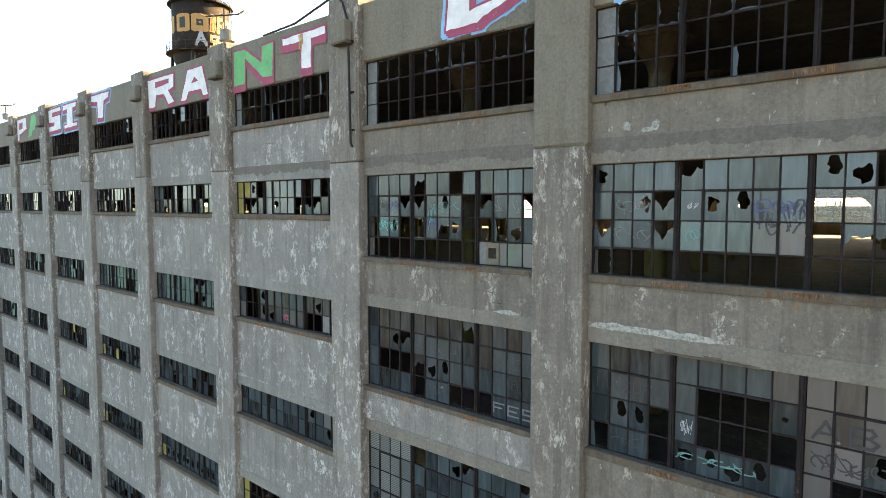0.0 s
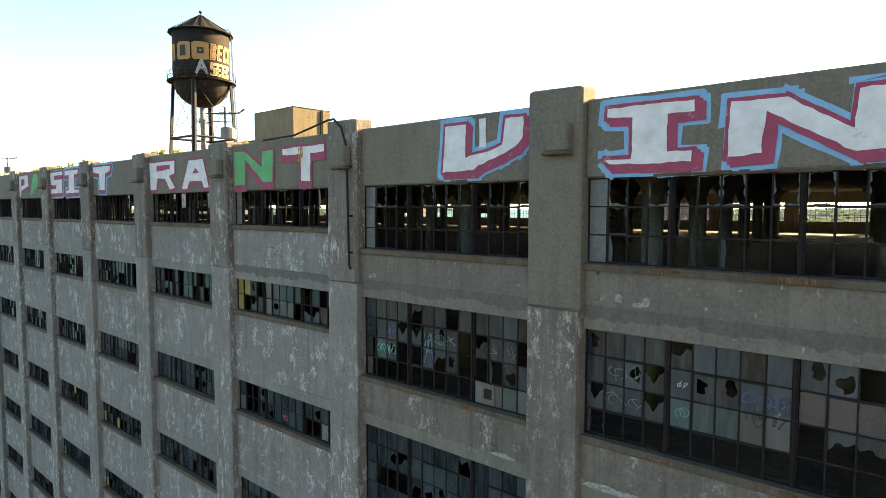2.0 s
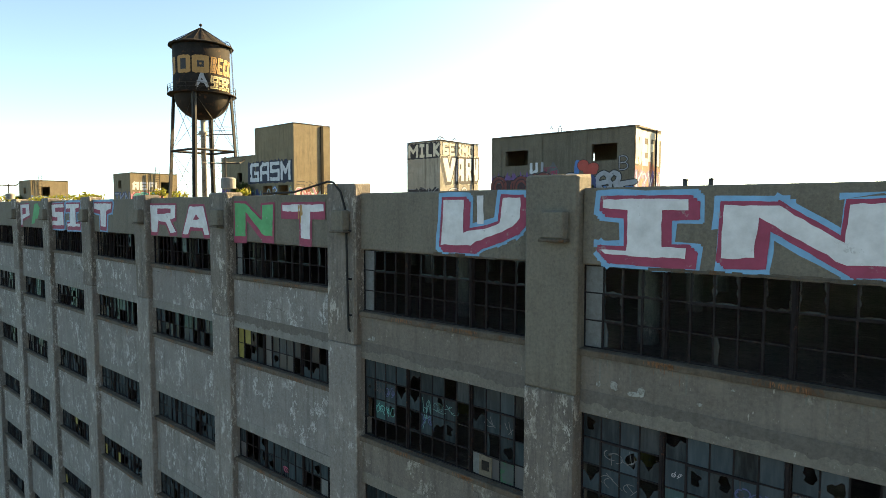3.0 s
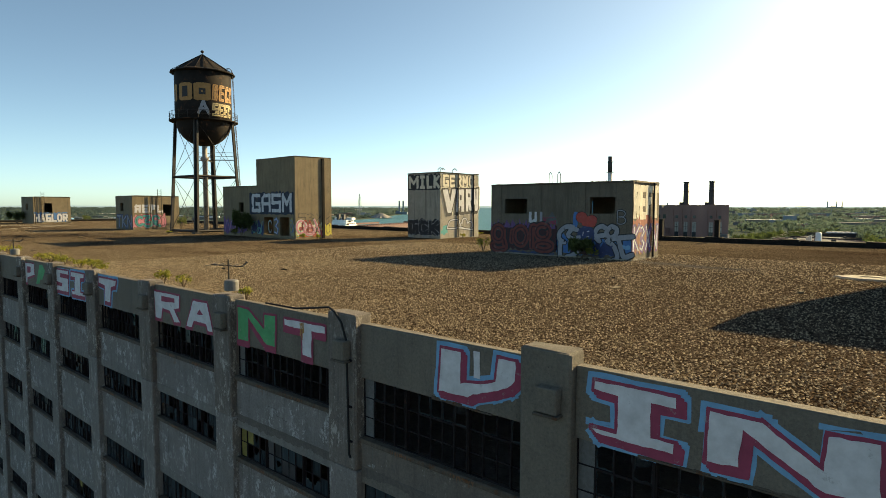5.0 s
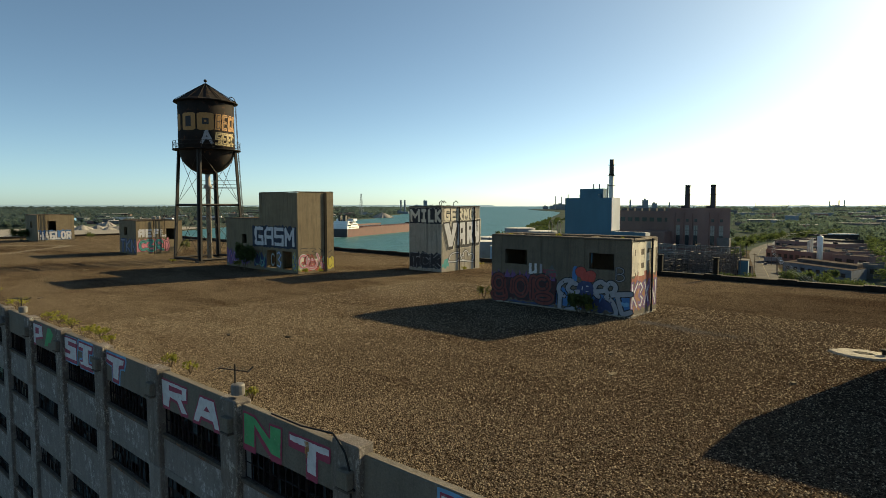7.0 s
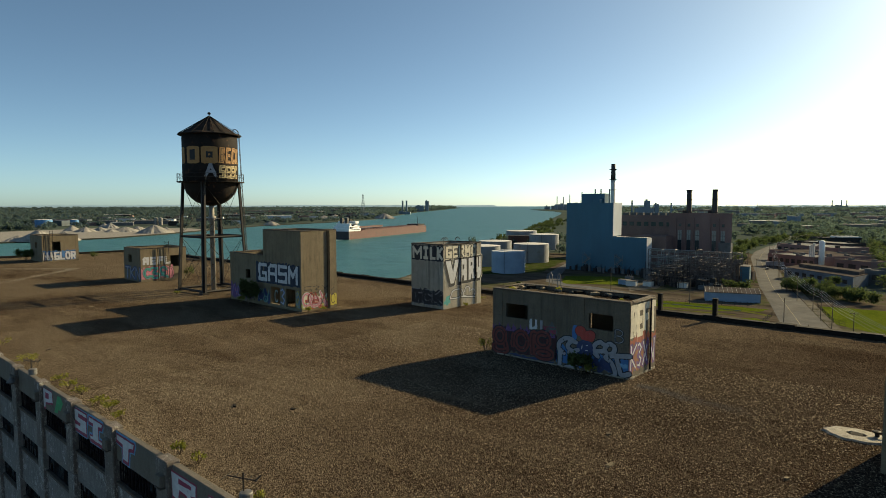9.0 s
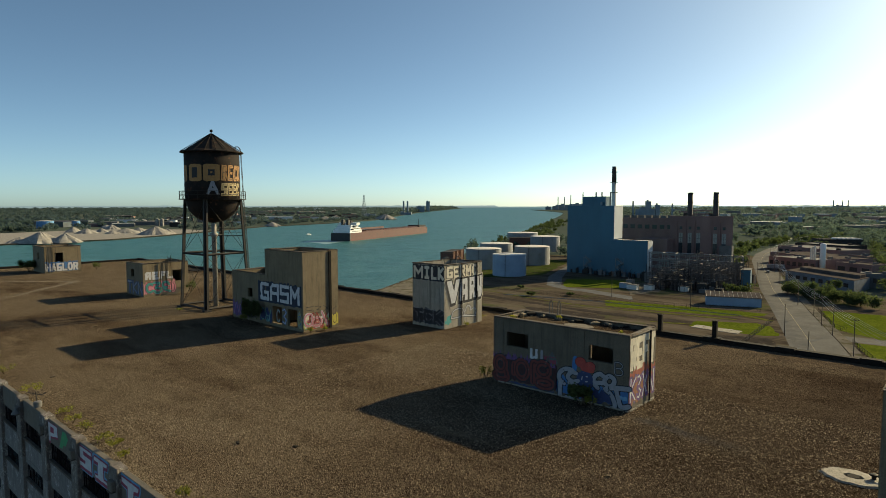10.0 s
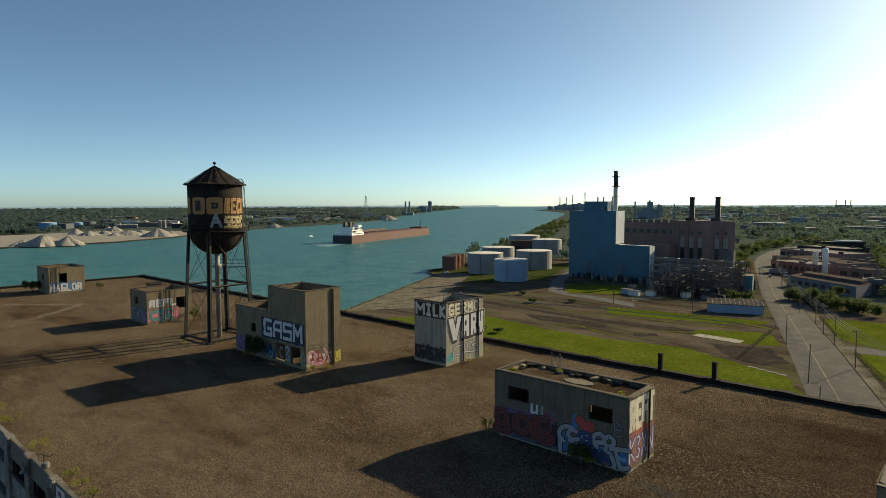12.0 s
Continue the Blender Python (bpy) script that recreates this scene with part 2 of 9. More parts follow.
def far_ground(nt, b):
    f = ramp(nt, noise_at(nt, 0.004, 8, rough=0.65), 0.4, 0.6)
    c = mix(nt, f, (0.06, 0.078, 0.07), (0.085, 0.103, 0.086))
    g = ramp(nt, noise_at(nt, 0.012, 8, rough=0.7, shift=7), 0.64, 0.7)
    c = mix(nt, mix_fac(nt, g, 0.4), c, (0.20, 0.19, 0.165))
    base(nt, b, c)


def grass(nt, b):
    f = ramp(nt, noise_at(nt, 0.06, 7, rough=0.65), 0.35, 0.65)
    c = mix(nt, f, (0.085, 0.112, 0.014), (0.14, 0.165, 0.025))
    g = ramp(nt, noise_at(nt, 0.25, 8, rough=0.75, shift=3), 0.55, 0.72)
    c = mix(nt, mix_fac(nt, g, 0.45), c, (0.11, 0.10, 0.04))
    t = ramp(nt, noise_at(nt, 0.7, 7, rough=0.85, shift=11), 0.42, 0.58)
    c = mix(nt, mix_fac(nt, t, 0.65), c, (0.035, 0.055, 0.008))
    base(nt, b, c)
    bump(nt, b, noise_at(nt, 2.5, 5), 0.6, 0.15)


def asphalt(nt, b):
    f = ramp(nt, noise_at(nt, 0.12, 7, rough=0.65), 0.35, 0.65)
    c = mix(nt, f, (0.066, 0.067, 0.068), (0.105, 0.106, 0.106))
    worn = ramp(nt, noise_at(nt, 0.3, 8, (1, 1, 1), 0.75, 6.0), 0.56, 0.66)
    c = mix(nt, mix_fac(nt, worn, 0.5), c, (0.16, 0.158, 0.152))
    fine = ramp(nt, noise_at(nt, 1.2, 6, (1, 1, 1), 0.8, 16.0), 0.4, 0.62)
    c = mix(nt, mix_fac(nt, fine, 0.35), c, (0.05, 0.047, 0.043))
    v = node(nt, "TexVoronoi", Scale=0.22)
    v.feature = "DISTANCE_TO_EDGE"
    g = nt.nodes.new("ShaderNodeNewGeometry")
    nt.links.new(g.outputs["Position"], v.inputs["Vector"])
    crack = ramp(nt, v.outputs["Distance"], 0.03, 0.0)
    c = mix(nt, mix_fac(nt, crack, 0.6), c, (0.06, 0.055, 0.05))
    base(nt, b, c)


def brick_far(nt, b):
    f = ramp(nt, noise_at(nt, 0.08, 6, (1, 1, 0.4)), 0.35, 0.65)
    c = mix(nt, f, (0.195, 0.118, 0.106), (0.275, 0.17, 0.152))
    s = ramp(nt, noise_at(nt, 1.5, 5), 0.3, 0.7)
    base(nt, b, mix(nt, mix_fac(nt, s, 0.4), c, (0.165, 0.090, 0.078)))


def cladding(col):
    def go(nt, b):
        g = nt.nodes.new("ShaderNodeNewGeometry")
        w = node(nt, "TexWave", Scale=0.35, Distortion=0.0)
        nt.links.new(g.outputs["Position"], w.inputs["Vector"])
        f = ramp(nt, noise_at(nt, 0.07, 6, (1, 1, 0.3)), 0.35, 0.65)
        c = mix(nt, f, tuple(v * 0.85 for v in col), tuple(v * 1.1 for v in col))
        base(nt, b, mix(nt, mix_fac(nt, w.outputs["Fac"], 0.18), c, tuple(v * 0.7 for v in col)))
    return go


M = {}
M["concrete"] = material("facade concrete", concrete((0.093, 0.080, 0.069), (0.145, 0.125, 0.108), (0.276, 0.259, 0.236), 0.57, long=0.75, flake=2.6), rough=0.9)
M["pilaster"] = material("pilaster concrete", concrete((0.103, 0.088, 0.076), (0.152, 0.131, 0.115), (0.298, 0.278, 0.252), 0.53, False), rough=0.9)
M["parapet"] = material("parapet concrete", concrete((0.111, 0.098, 0.078), (0.153, 0.135, 0.110), None, rust=False, streak=0.3, pale_runs=0.1), rough=0.9)
M["concrete_pale"] = material("flaking pale facade concrete", concrete((0.135, 0.125, 0.119), (0.191, 0.178, 0.169), (0.323, 0.322, 0.314), 0.535, streak=0.45, pale_runs=0.35, long=0.75, flake=2.6), rough=0.9)
M["pilaster_pale"] = material("flaking pale pilaster paint", concrete((0.136, 0.125, 0.115), (0.193, 0.176, 0.163), (0.326, 0.322, 0.311), 0.53, False, streak=0.4, pale_runs=0.35), rough=0.9)
M["sill"] = material("sill concrete", concrete((0.055, 0.043, 0.033), (0.100, 0.080, 0.061), (0.078, 0.036, 0.016), 0.53), rough=0.9)
M["lintel"] = material("smooth lintel concrete", concrete((0.122, 0.108, 0.092), (0.154, 0.139, 0.120), (0.268, 0.260, 0.235), 0.66, rust=False, streak=0.3, pale_runs=0.2), rough=0.9)
M["lintel_pale"] = material("smooth pale lintel concrete", concrete((0.14, 0.134, 0.124), (0.178, 0.171, 0.16), (0.30, 0.30, 0.285), 0.62, rust=False, streak=0.35, pale_runs=0.3), rough=0.9)
M["hut"] = material("roof house concrete", concrete((0.140, 0.109, 0.066), (0.208, 0.163, 0.102), None, rust=True, streak=0.45, pale_runs=0.3), rough=0.9)
M["hut_grey"] = material("grey stained concrete", concrete((0.095, 0.078, 0.056), (0.145, 0.121, 0.089), None, rust=True, streak=0.4, pale_runs=0.15), rough=0.9)
M["hut_pale"] = material("pale weathered concrete", concrete((0.225, 0.203, 0.16), (0.36, 0.332, 0.278), None, rust=True, streak=0.65, pale_runs=0.25), rough=0.9)
M["interior"] = material("interior concrete", concrete((0.110, 0.102, 0.088), (0.187, 0.176, 0.154), (0.275, 0.264, 0.231), 0.62), rough=0.9)
M["concrete_top"] = material("top storey concrete", concrete((0.100, 0.085, 0.072), (0.145, 0.125, 0.107), (0.253, 0.237, 0.214), 0.64, streak=0.35, pale_runs=0.12, long=0.75, flake=2.6), rough=0.9)
M["yellow"] = material("faded yellow paint", paint((0.14, 0.108, 0.022), 0.3, 3.0, (0.10, 0.095, 0.075), 0.56), rough=0.7)
M["gravel"] = material("roof gravel", gravel, rough=1.0, spec=0.0)
M["tar"] = material("black tar", paint((0.02, 0.018, 0.016), 0.35, 2.0, (0.05, 0.04, 0.032), 0.62), rough=0.9, spec=0.1)
M["frame"] = material("rusted steel sash", paint((0.017, 0.014, 0.015), 0.4, 6.0, (0.06, 0.03, 0.022), 0.6), rough=0.9, spec=0.1)
M["pane"] = material("dusty wired glass", glass_dusty((0.021, 0.031, 0.036), 0.15), rough=0.22, spec=0.22)
M["pane_tan"] = material("dusty tan glass", glass_dusty((0.052, 0.050, 0.052), 0.3), rough=0.3)
M["pane_teal"] = material("dusty teal glass", glass_dusty((0.017, 0.046, 0.050), 0.25), rough=0.3)
M["pane_clear"] = material("clear dusty glass", glass_clear, rough=0.2)
M["pane_green"] = material("glass smeared green", paint((0.05, 0.066, 0.068), 0.3, 3.0, (0.02, 0.09, 0.05), 0.5), rough=0.3)
M["board_yellow"] = material("faded yellow board", paint((0.20, 0.17, 0.045), 0.3, 5.0, (0.14, 0.12, 0.06), 0.58), rough=0.8)
M["board_white"] = material("frosted white pane", paint((0.11, 0.118, 0.122), 0.3, 7.0, (0.085, 0.09, 0.09), 0.53), rough=0.6)


def blind(nt, b):
    g = nt.nodes.new("ShaderNodeNewGeometry")
    w = node(nt, "TexWave", Scale=7.0, Distortion=0.4)
    w.bands_direction = "Z"
    nt.links.new(g.outputs["Position"], w.inputs["Vector"])
    base(nt, b, mix(nt, ramp(nt, w.outputs["Fac"], 0.2, 0.6), (0.035, 0.045, 0.05), mix(nt, rand_obj(nt), (0.06, 0.07, 0.073), (0.17, 0.175, 0.17))))


M["pane_blind"] = material("slatted blind behind glass", blind, rough=0.3)
# copy of the dusty glass with the sky's reflection put into its base colour
M["pane_pale"] = material("wired glass tinted for sky reflection", glass_dusty((0.023, 0.036, 0.045), 0.2), rough=0.22, spec=0.3)
M["lot"] = material("broken asphalt and dirt lot", dirt_ground, rough=1.0, spec=0.0)
M["rust_tank"] = material("rusted dark steel", paint((0.018, 0.014, 0.012), 0.5, 0.9, (0.06, 0.029, 0.017), 0.57), rough=0.85, spec=0.2)
M["rust_leg"] = material("brown rusted steel", paint((0.015, 0.012, 0.011), 0.4, 3.0, (0.045, 0.024, 0.017), 0.62), rough=0.7)
M["riser"] = material("grey flaking steel", paint((0.30, 0.28, 0.25), 0.3, 2.0, (0.10, 0.06, 0.045), 0.57), rough=0.7)
M["gal"] = material("galvanised steel", paint((0.14, 0.138, 0.132), 0.3, 5.0, (0.12, 0.09, 0.07), 0.6), rough=0.6, metal=0.2)
M["pipe"] = material("black iron pipe", paint((0.016, 0.015, 0.015), 0.3, 6.0), rough=0.7, spec=0.2)
for key, col in (("w_white", (0.52, 0.525, 0.545)), ("w_crimson", (0.26, 0.035, 0.078)), ("w_blue", (0.125, 0.315, 0.50)),
                 ("w_green", (0.055, 0.30, 0.12)), ("w_black", (0.022, 0.022, 0.026)), ("w_navy", (0.035, 0.05, 0.13)),
                 ("w_orange", (0.36, 0.19, 0.065)), ("w_red", (0.40, 0.06, 0.045)), ("w_teal", (0.06, 0.32, 0.30)),
                 ("w_pink", (0.55, 0.20, 0.25)), ("w_purple", (0.12, 0.06, 0.18)), ("w_yellow", (0.55, 0.46, 0.07)),
                 ("w_silver", (0.27, 0.28, 0.31)), ("w_sky", (0.045, 0.15, 0.36)), ("w_cream", (0.62, 0.57, 0.45)), ("w_tan", (0.42, 0.33, 0.17)), ("w_dim", (0.09, 0.095, 0.10)), ("w_teal_dim", (0.05, 0.15, 0.15)), ("w_maroon", (0.05, 0.016, 0.018)), ("w_brick", (0.30, 0.075, 0.045)), ("w_ink", (0.016, 0.02, 0.042)), ("w_rust", (0.145, 0.034, 0.028)), ("w_ochre", (0.24, 0.095, 0.05))):
    M[key] = material("spray paint " + key[2:], paint(col, 0.22, 3.0, tuple(0.45 * v + 0.13 for v in col), 0.61), rough=0.75)
M["weed"] = material("weed leaves", foliage((0.13, 0.15, 0.025), (0.32, 0.31, 0.06), 2.0), rough=0.7)
M["stem"] = material("weed stems", paint((0.12, 0.085, 0.05), 0.3, 8.0), rough=0.9)
M["shrub"] = material("shrub leaves", foliage((0.065, 0.09, 0.03), (0.12, 0.15, 0.055), 2.0), rough=0.8)
# leaf tones lifted, and bluer with distance: haze put into the base colour
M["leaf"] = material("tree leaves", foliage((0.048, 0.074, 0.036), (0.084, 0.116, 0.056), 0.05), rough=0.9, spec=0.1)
M["leaf_mid"] = material("haze-tinted leaves", foliage((0.064, 0.10, 0.108), (0.088, 0.13, 0.132), 0.02), rough=0.9, spec=0.1)
M["leaf_far"] = material("haze-tinted distant leaves", foliage((0.078, 0.117, 0.138), (0.098, 0.14, 0.16), 0.006), rough=0.9, spec=0.0)
M["trunk"] = material("bark", paint((0.10, 0.075, 0.05), 0.3, 1.0), rough=0.9)
M["water"] = material("river water", water, rough=0.42, spec=0.16)
M["dirt"] = material("dry dirt and broken asphalt", dirt_ground, rough=1.0, spec=0.0)
M["far_ground"] = material("distant land", far_ground, rough=1.0, spec=0.0)
M["grass"] = material("lawn", grass, rough=1.0, spec=0.0)
# the storage tanks' shade is put into this scrub's dark base colour
M["scrub"] = material("scrubby grass darkened for tank shade", paint((0.05, 0.066, 0.02), 0.5, 0.12, (0.075, 0.068, 0.045), 0.54), rough=1.0, spec=0.0)
M["drive"] = material("blue-grey worn concrete", paint((0.12, 0.124, 0.13), 0.3, 0.2, (0.085, 0.08, 0.073), 0.57), rough=1.0, spec=0.05)
M["asphalt"] = material("worn asphalt", asphalt, rough=1.0, spec=0.1)
M["asphalt_dark"] = material("dark patched asphalt", paint((0.055, 0.048, 0.043), 0.4, 0.25, (0.10, 0.085, 0.065), 0.58), rough=1.0, spec=0.0)
M["verge"] = material("dry grass verge", paint((0.11, 0.12, 0.03), 0.45, 0.5, (0.10, 0.085, 0.05), 0.55), rough=1.0, spec=0.0)
M["paved"] = material("pale concrete paving", paint((0.17, 0.155, 0.13), 0.35, 0.12, (0.09, 0.085, 0.055), 0.53), rough=1.0, spec=0.0)
M["slab"] = material("pale broken concrete", paint((0.32, 0.30, 0.26), 0.3, 0.4, (0.17, 0.15, 0.12), 0.57), rough=0.95, spec=0.1)
M["line"] = material("faded road paint", paint((0.24, 0.20, 0.11), 0.3, 1.0, (0.11, 0.10, 0.09), 0.5), rough=0.9)
M["blue_clad"] = material("blue ribbed cladding", cladding((0.03, 0.118, 0.182)), rough=0.55)
M["white_clad"] = material("pale ribbed cladding", cladding((0.55, 0.58, 0.60)), rough=0.6)
M["slate"] = material("slate blue sheeting", cladding((0.05, 0.066, 0.078)), rough=0.7)
M["brick"] = material("dark red brick", brick_far, rough=0.9)
M["roof_grey"] = material("grey flat roofing", paint((0.145, 0.145, 0.145), 0.35, 0.2, (0.22, 0.22, 0.215), 0.6), rough=0.95, spec=0.1)
M["roof_brown"] = material("brown tar and gravel roofing", paint((0.115, 0.10, 0.092), 0.4, 0.15, (0.17, 0.155, 0.145), 0.58), rough=1.0, spec=0.0)
M["works_front"] = material("grey-blue painted front", paint((0.15, 0.18, 0.215), 0.3, 0.3, (0.18, 0.12, 0.10), 0.6), rough=0.8)
M["roof_pale"] = material("pale flat roofing", paint((0.62, 0.60, 0.56), 0.2, 0.2, (0.4, 0.38, 0.34), 0.62), rough=0.8)
M["glazing"] = material("pale factory glazing", paint((0.28, 0.275, 0.25), 0.3, 1.0), rough=0.5)
M["dark_glass"] = material("dark glazing", paint((0.03, 0.035, 0.04), 0.3, 1.0), rough=0.2)
M["tank"] = material("pale tank paint", paint((0.21, 0.22, 0.232), 0.2, 0.15, (0.16, 0.152, 0.135), 0.6), rough=0.6)
M["tank_far"] = material("blue tank paint", paint((0.10, 0.25, 0.46), 0.12, 0.15), rough=0.7)
M["tank_blue"] = material("pale blue tank paint", paint((0.22, 0.31, 0.42), 0.15, 0.15), rough=0.6)
M["steel_dark"] = material("dark plant steel", paint((0.035, 0.032, 0.031), 0.4, 0.5, (0.075, 0.06, 0.05), 0.6), rough=0.8, spec=0.2)
M["steel_rust"] = material("rust-stained plant steel", paint((0.125, 0.108, 0.10), 0.4, 0.6, (0.17, 0.12, 0.10), 0.58), rough=0.85, spec=0.2)
M["steel_pale"] = material("pale plant pipework", paint((0.23, 0.228, 0.22), 0.3, 0.5), rough=0.7, spec=0.3)
M["wood"] = material("weathered pole wood", paint((0.11, 0.085, 0.065), 0.3, 2.0), rough=0.9)
M["wire"] = material("bare cable", paint((0.30, 0.30, 0.28), 0.2, 2.0), rough=0.5, metal=0.4)
M["hull"] = material("rust red hull paint", paint((0.088, 0.026, 0.023), 0.25, 0.08, (0.056, 0.022, 0.02), 0.57), rough=0.7)
M["ship_dark"] = material("black hull paint", paint((0.03, 0.028, 0.03), 0.3, 0.1), rough=0.6)
M["ship_white"] = material("white ship paint", paint((0.75, 0.75, 0.74), 0.1, 0.2), rough=0.5)
M["wake"] = material("churned water", paint((0.20, 0.31, 0.32), 0.3, 0.3, (0.34, 0.44, 0.44), 0.6), rough=0.5)
M["sand"] = material("crushed stone", paint((0.30, 0.287, 0.265), 0.35, 0.25, (0.21, 0.198, 0.18), 0.54, 1.0), rough=1.0, spec=0.0)
M["shore_rock"] = material("dark shore rocks", paint((0.06, 0.056, 0.05), 0.5, 0.3, (0.16, 0.15, 0.135), 0.55, 1.0), rough=1.0, spec=0.0)
M["rust_shed"] = material("rust brown sheeting", cladding((0.16, 0.072, 0.05)), rough=0.8)
M["stack_dark"] = material("sooty steel chimney", paint((0.04, 0.036, 0.035), 0.3, 0.3), rough=0.7)
M["stack_pale"] = material("pale steel chimney", paint((0.6, 0.58, 0.54), 0.2, 0.3, (0.35, 0.32, 0.28), 0.62), rough=0.7)
M["haze_band"] = material("wooded horizon with haze glow", paint((0.20, 0.25, 0.28), 0.12, 0.004), rough=1.0, spec=0.0)
glow = M["haze_band"].node_tree.nodes["Principled BSDF"]     # plain far distance; its own emission stands in for bright haze
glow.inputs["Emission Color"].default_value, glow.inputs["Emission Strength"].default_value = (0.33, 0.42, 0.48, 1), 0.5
# far works, masts and chimneys: haze mixed into one pale blue-grey base
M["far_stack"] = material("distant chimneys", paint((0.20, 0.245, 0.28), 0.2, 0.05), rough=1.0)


# ---------------------------------------------------------------- mesh helpers
def mesh_ob(name, bm, mat_key, parent=None, smooth=False):
    me = bpy.data.meshes.new(name)
    bm.to_mesh(me)
    bm.free()
    for k in (mat_key if isinstance(mat_key, tuple) else (mat_key,)):
        me.materials.append(M[k])
    if smooth:
        me.polygons.foreach_set("use_smooth", [True] * len(me.polygons))
    ob = new(name, me)
    ob.parent = parent
    return ob


def part(name, bm, mat_key, parent, label="", smooth=False):
    return tagged(mesh_ob(name, bm, mat_key, parent, smooth), label)


def thing(name, label, category, group="", kind="", at=None):
    ob = new(name)
    if at is not None:
        ob.matrix_basis = at
    return tagged(ob, label, category, group, kind)


def raw_mesh(name, verts, faces, mat_key, parent=None):
    me = bpy.data.meshes.new(name)
    me.from_pydata(verts, [], faces)
    me.materials.append(M[mat_key])
    ob = new(name, me)
    ob.parent = parent
    return ob


def box(bm, x0, x1, y0, y1, z0, z1, mi=0):
    v = [bm.verts.new(p) for p in ((x0, y0, z0), (x1, y0, z0), (x1, y1, z0), (x0, y1, z0), (x0, y0, z1), (x1, y0, z1), (x1, y1, z1), (x0, y1, z1))]
    for f in ((0, 3, 2, 1), (4, 5, 6, 7), (0, 1, 5, 4), (1, 2, 6, 5), (2, 3, 7, 6), (3, 0, 4, 7)):
        bm.faces.new([v[i] for i in f]).material_index = mi
    return bm


def boxes(*rows):
    bm = bmesh.new()
    for r in rows:
        box(bm, *r)
    return bm


def prism(bm, poly, z0, z1, mi=0):
    """Upright prism over a counter-clockwise polygon."""
    lo = [bm.verts.new((x, y, z0)) for x, y in poly]
    hi = [bm.verts.new((x, y, z1)) for x, y in poly]
    n = len(poly)
    bm.faces.new(hi).material_index = mi
    bm.faces.new(lo[::-1]).material_index = mi
    for i in range(n):
        bm.faces.new((lo[i], lo[(i + 1) % n], hi[(i + 1) % n], hi[i])).material_index = mi
    return bm


def rod(bm, p, q, r0, r1=None, n=6, mi=0):
    p, q = Vector(p), Vector(q)
    r1 = r0 if r1 is None else r1
    m = (q - p).to_track_quat("Z", "Y").to_matrix()
    a, b2 = [], []
    for i in range(n):
        d = m @ Vector((math.cos(2 * math.pi * i / n), math.sin(2 * math.pi * i / n), 0))
        a.append(bm.verts.new(p + d * r0))
        b2.append(bm.verts.new(q + d * r1))
    for i in range(n):
        bm.faces.new((a[i], a[(i + 1) % n], b2[(i + 1) % n], b2[i])).material_index = mi
    bm.faces.new(a[::-1]).material_index = mi
    bm.faces.new(b2).material_index = mi
    return bm


def lathe(bm, c, profile, n=32, mi=0):
    rings = []
    for r, z in profile:
        rings.append([bm.verts.new((c[0] + r * math.cos(2 * math.pi * i / n), c[1] + r * math.sin(2 * math.pi * i / n), z)) for i in range(n)])
    for lo, hi in zip(rings, rings[1:]):
        for i in range(n):
            bm.faces.new((lo[i], lo[(i + 1) % n], hi[(i + 1) % n], hi[i])).material_index = mi
    if profile[0][0] > 0.001:
        bm.faces.new(rings[0][::-1]).material_index = mi
    if profile[-1][0] > 0.001:
        bm.faces.new(rings[-1]).material_index = mi
    return bm


def wall_with_holes(bm, axis, a0, a1, t0, t1, z0, z1, holes):
    """A wall along 'x' or 'y' from a0 to a1, thickness t0..t1, with holes (b0, b1, zb, zt) sorted along it."""
    def put(u0, u1, zb, zt):
        if u1 - u0 > 1e-4 and zt - zb > 1e-4:
            box(bm, *((u0, u1, t0, t1) if axis == "x" else (t0, t1, u0, u1)), zb, zt)
    at = a0
    for b0, b1, zb, zt in holes:
        put(at, b0, z0, z1)
        put(b0, b1, z0, zb)
        put(b0, b1, zt, z1)
        at = b1
    put(at, a1, z0, z1)
    return bm



# ---------------------------------------------------------------- the warehouse
SHIFT = 0.06
BAY, GAP, PROUD = 6.1, 5.0, 0.2      # bay spacing, clear width between pilasters, pilaster depth
STOREY, LOW_STOREY = 3.2, 3.02
ROOF = 35.75
WEST, EAST, BACK = -141.4, 18.3, 47.9
LEVELS = 11


def slide(x):
    """The bays beyond the second stand closer and closer together."""
    d = max(0.0, -x - 9.5)
    return max(0.0, min(0.008 * d + 0.0024 * d * d, (x - WEST) * 0.045))


def head(j):
    """Underside of a window head; the storeys below the third are a little lower."""
    return 34.55 if j == 0 else 31.83 - STOREY * (j - 1) if j < 3 else 25.5 - LOW_STOREY * (j - 3)


def sill(j, k):
    if j == 0:
        return 33.03 if k <= 1 else 33.50
    return head(j) - (1.98 if k <= 1 else 0.99 if j < 3 else 0.93)


def floor_z(j):
    return head(j + 1) + 0.27


wall_south = thing("wall_south", "long weathered concrete warehouse facade with peeling paint", "wall", kind="structure")
wall_north = thing("wall_north", "rear concrete warehouse wall with window bands", "wall", kind="structure")
wall_west = thing("wall_west", "plain concrete end wall of the warehouse", "wall", kind="structure")
wall_east = thing("wall_east", "plain concrete end wall of the warehouse", "wall", kind="structure")
roof = thing("roof", "flat gravel-covered warehouse roof", "roof", kind="structure")


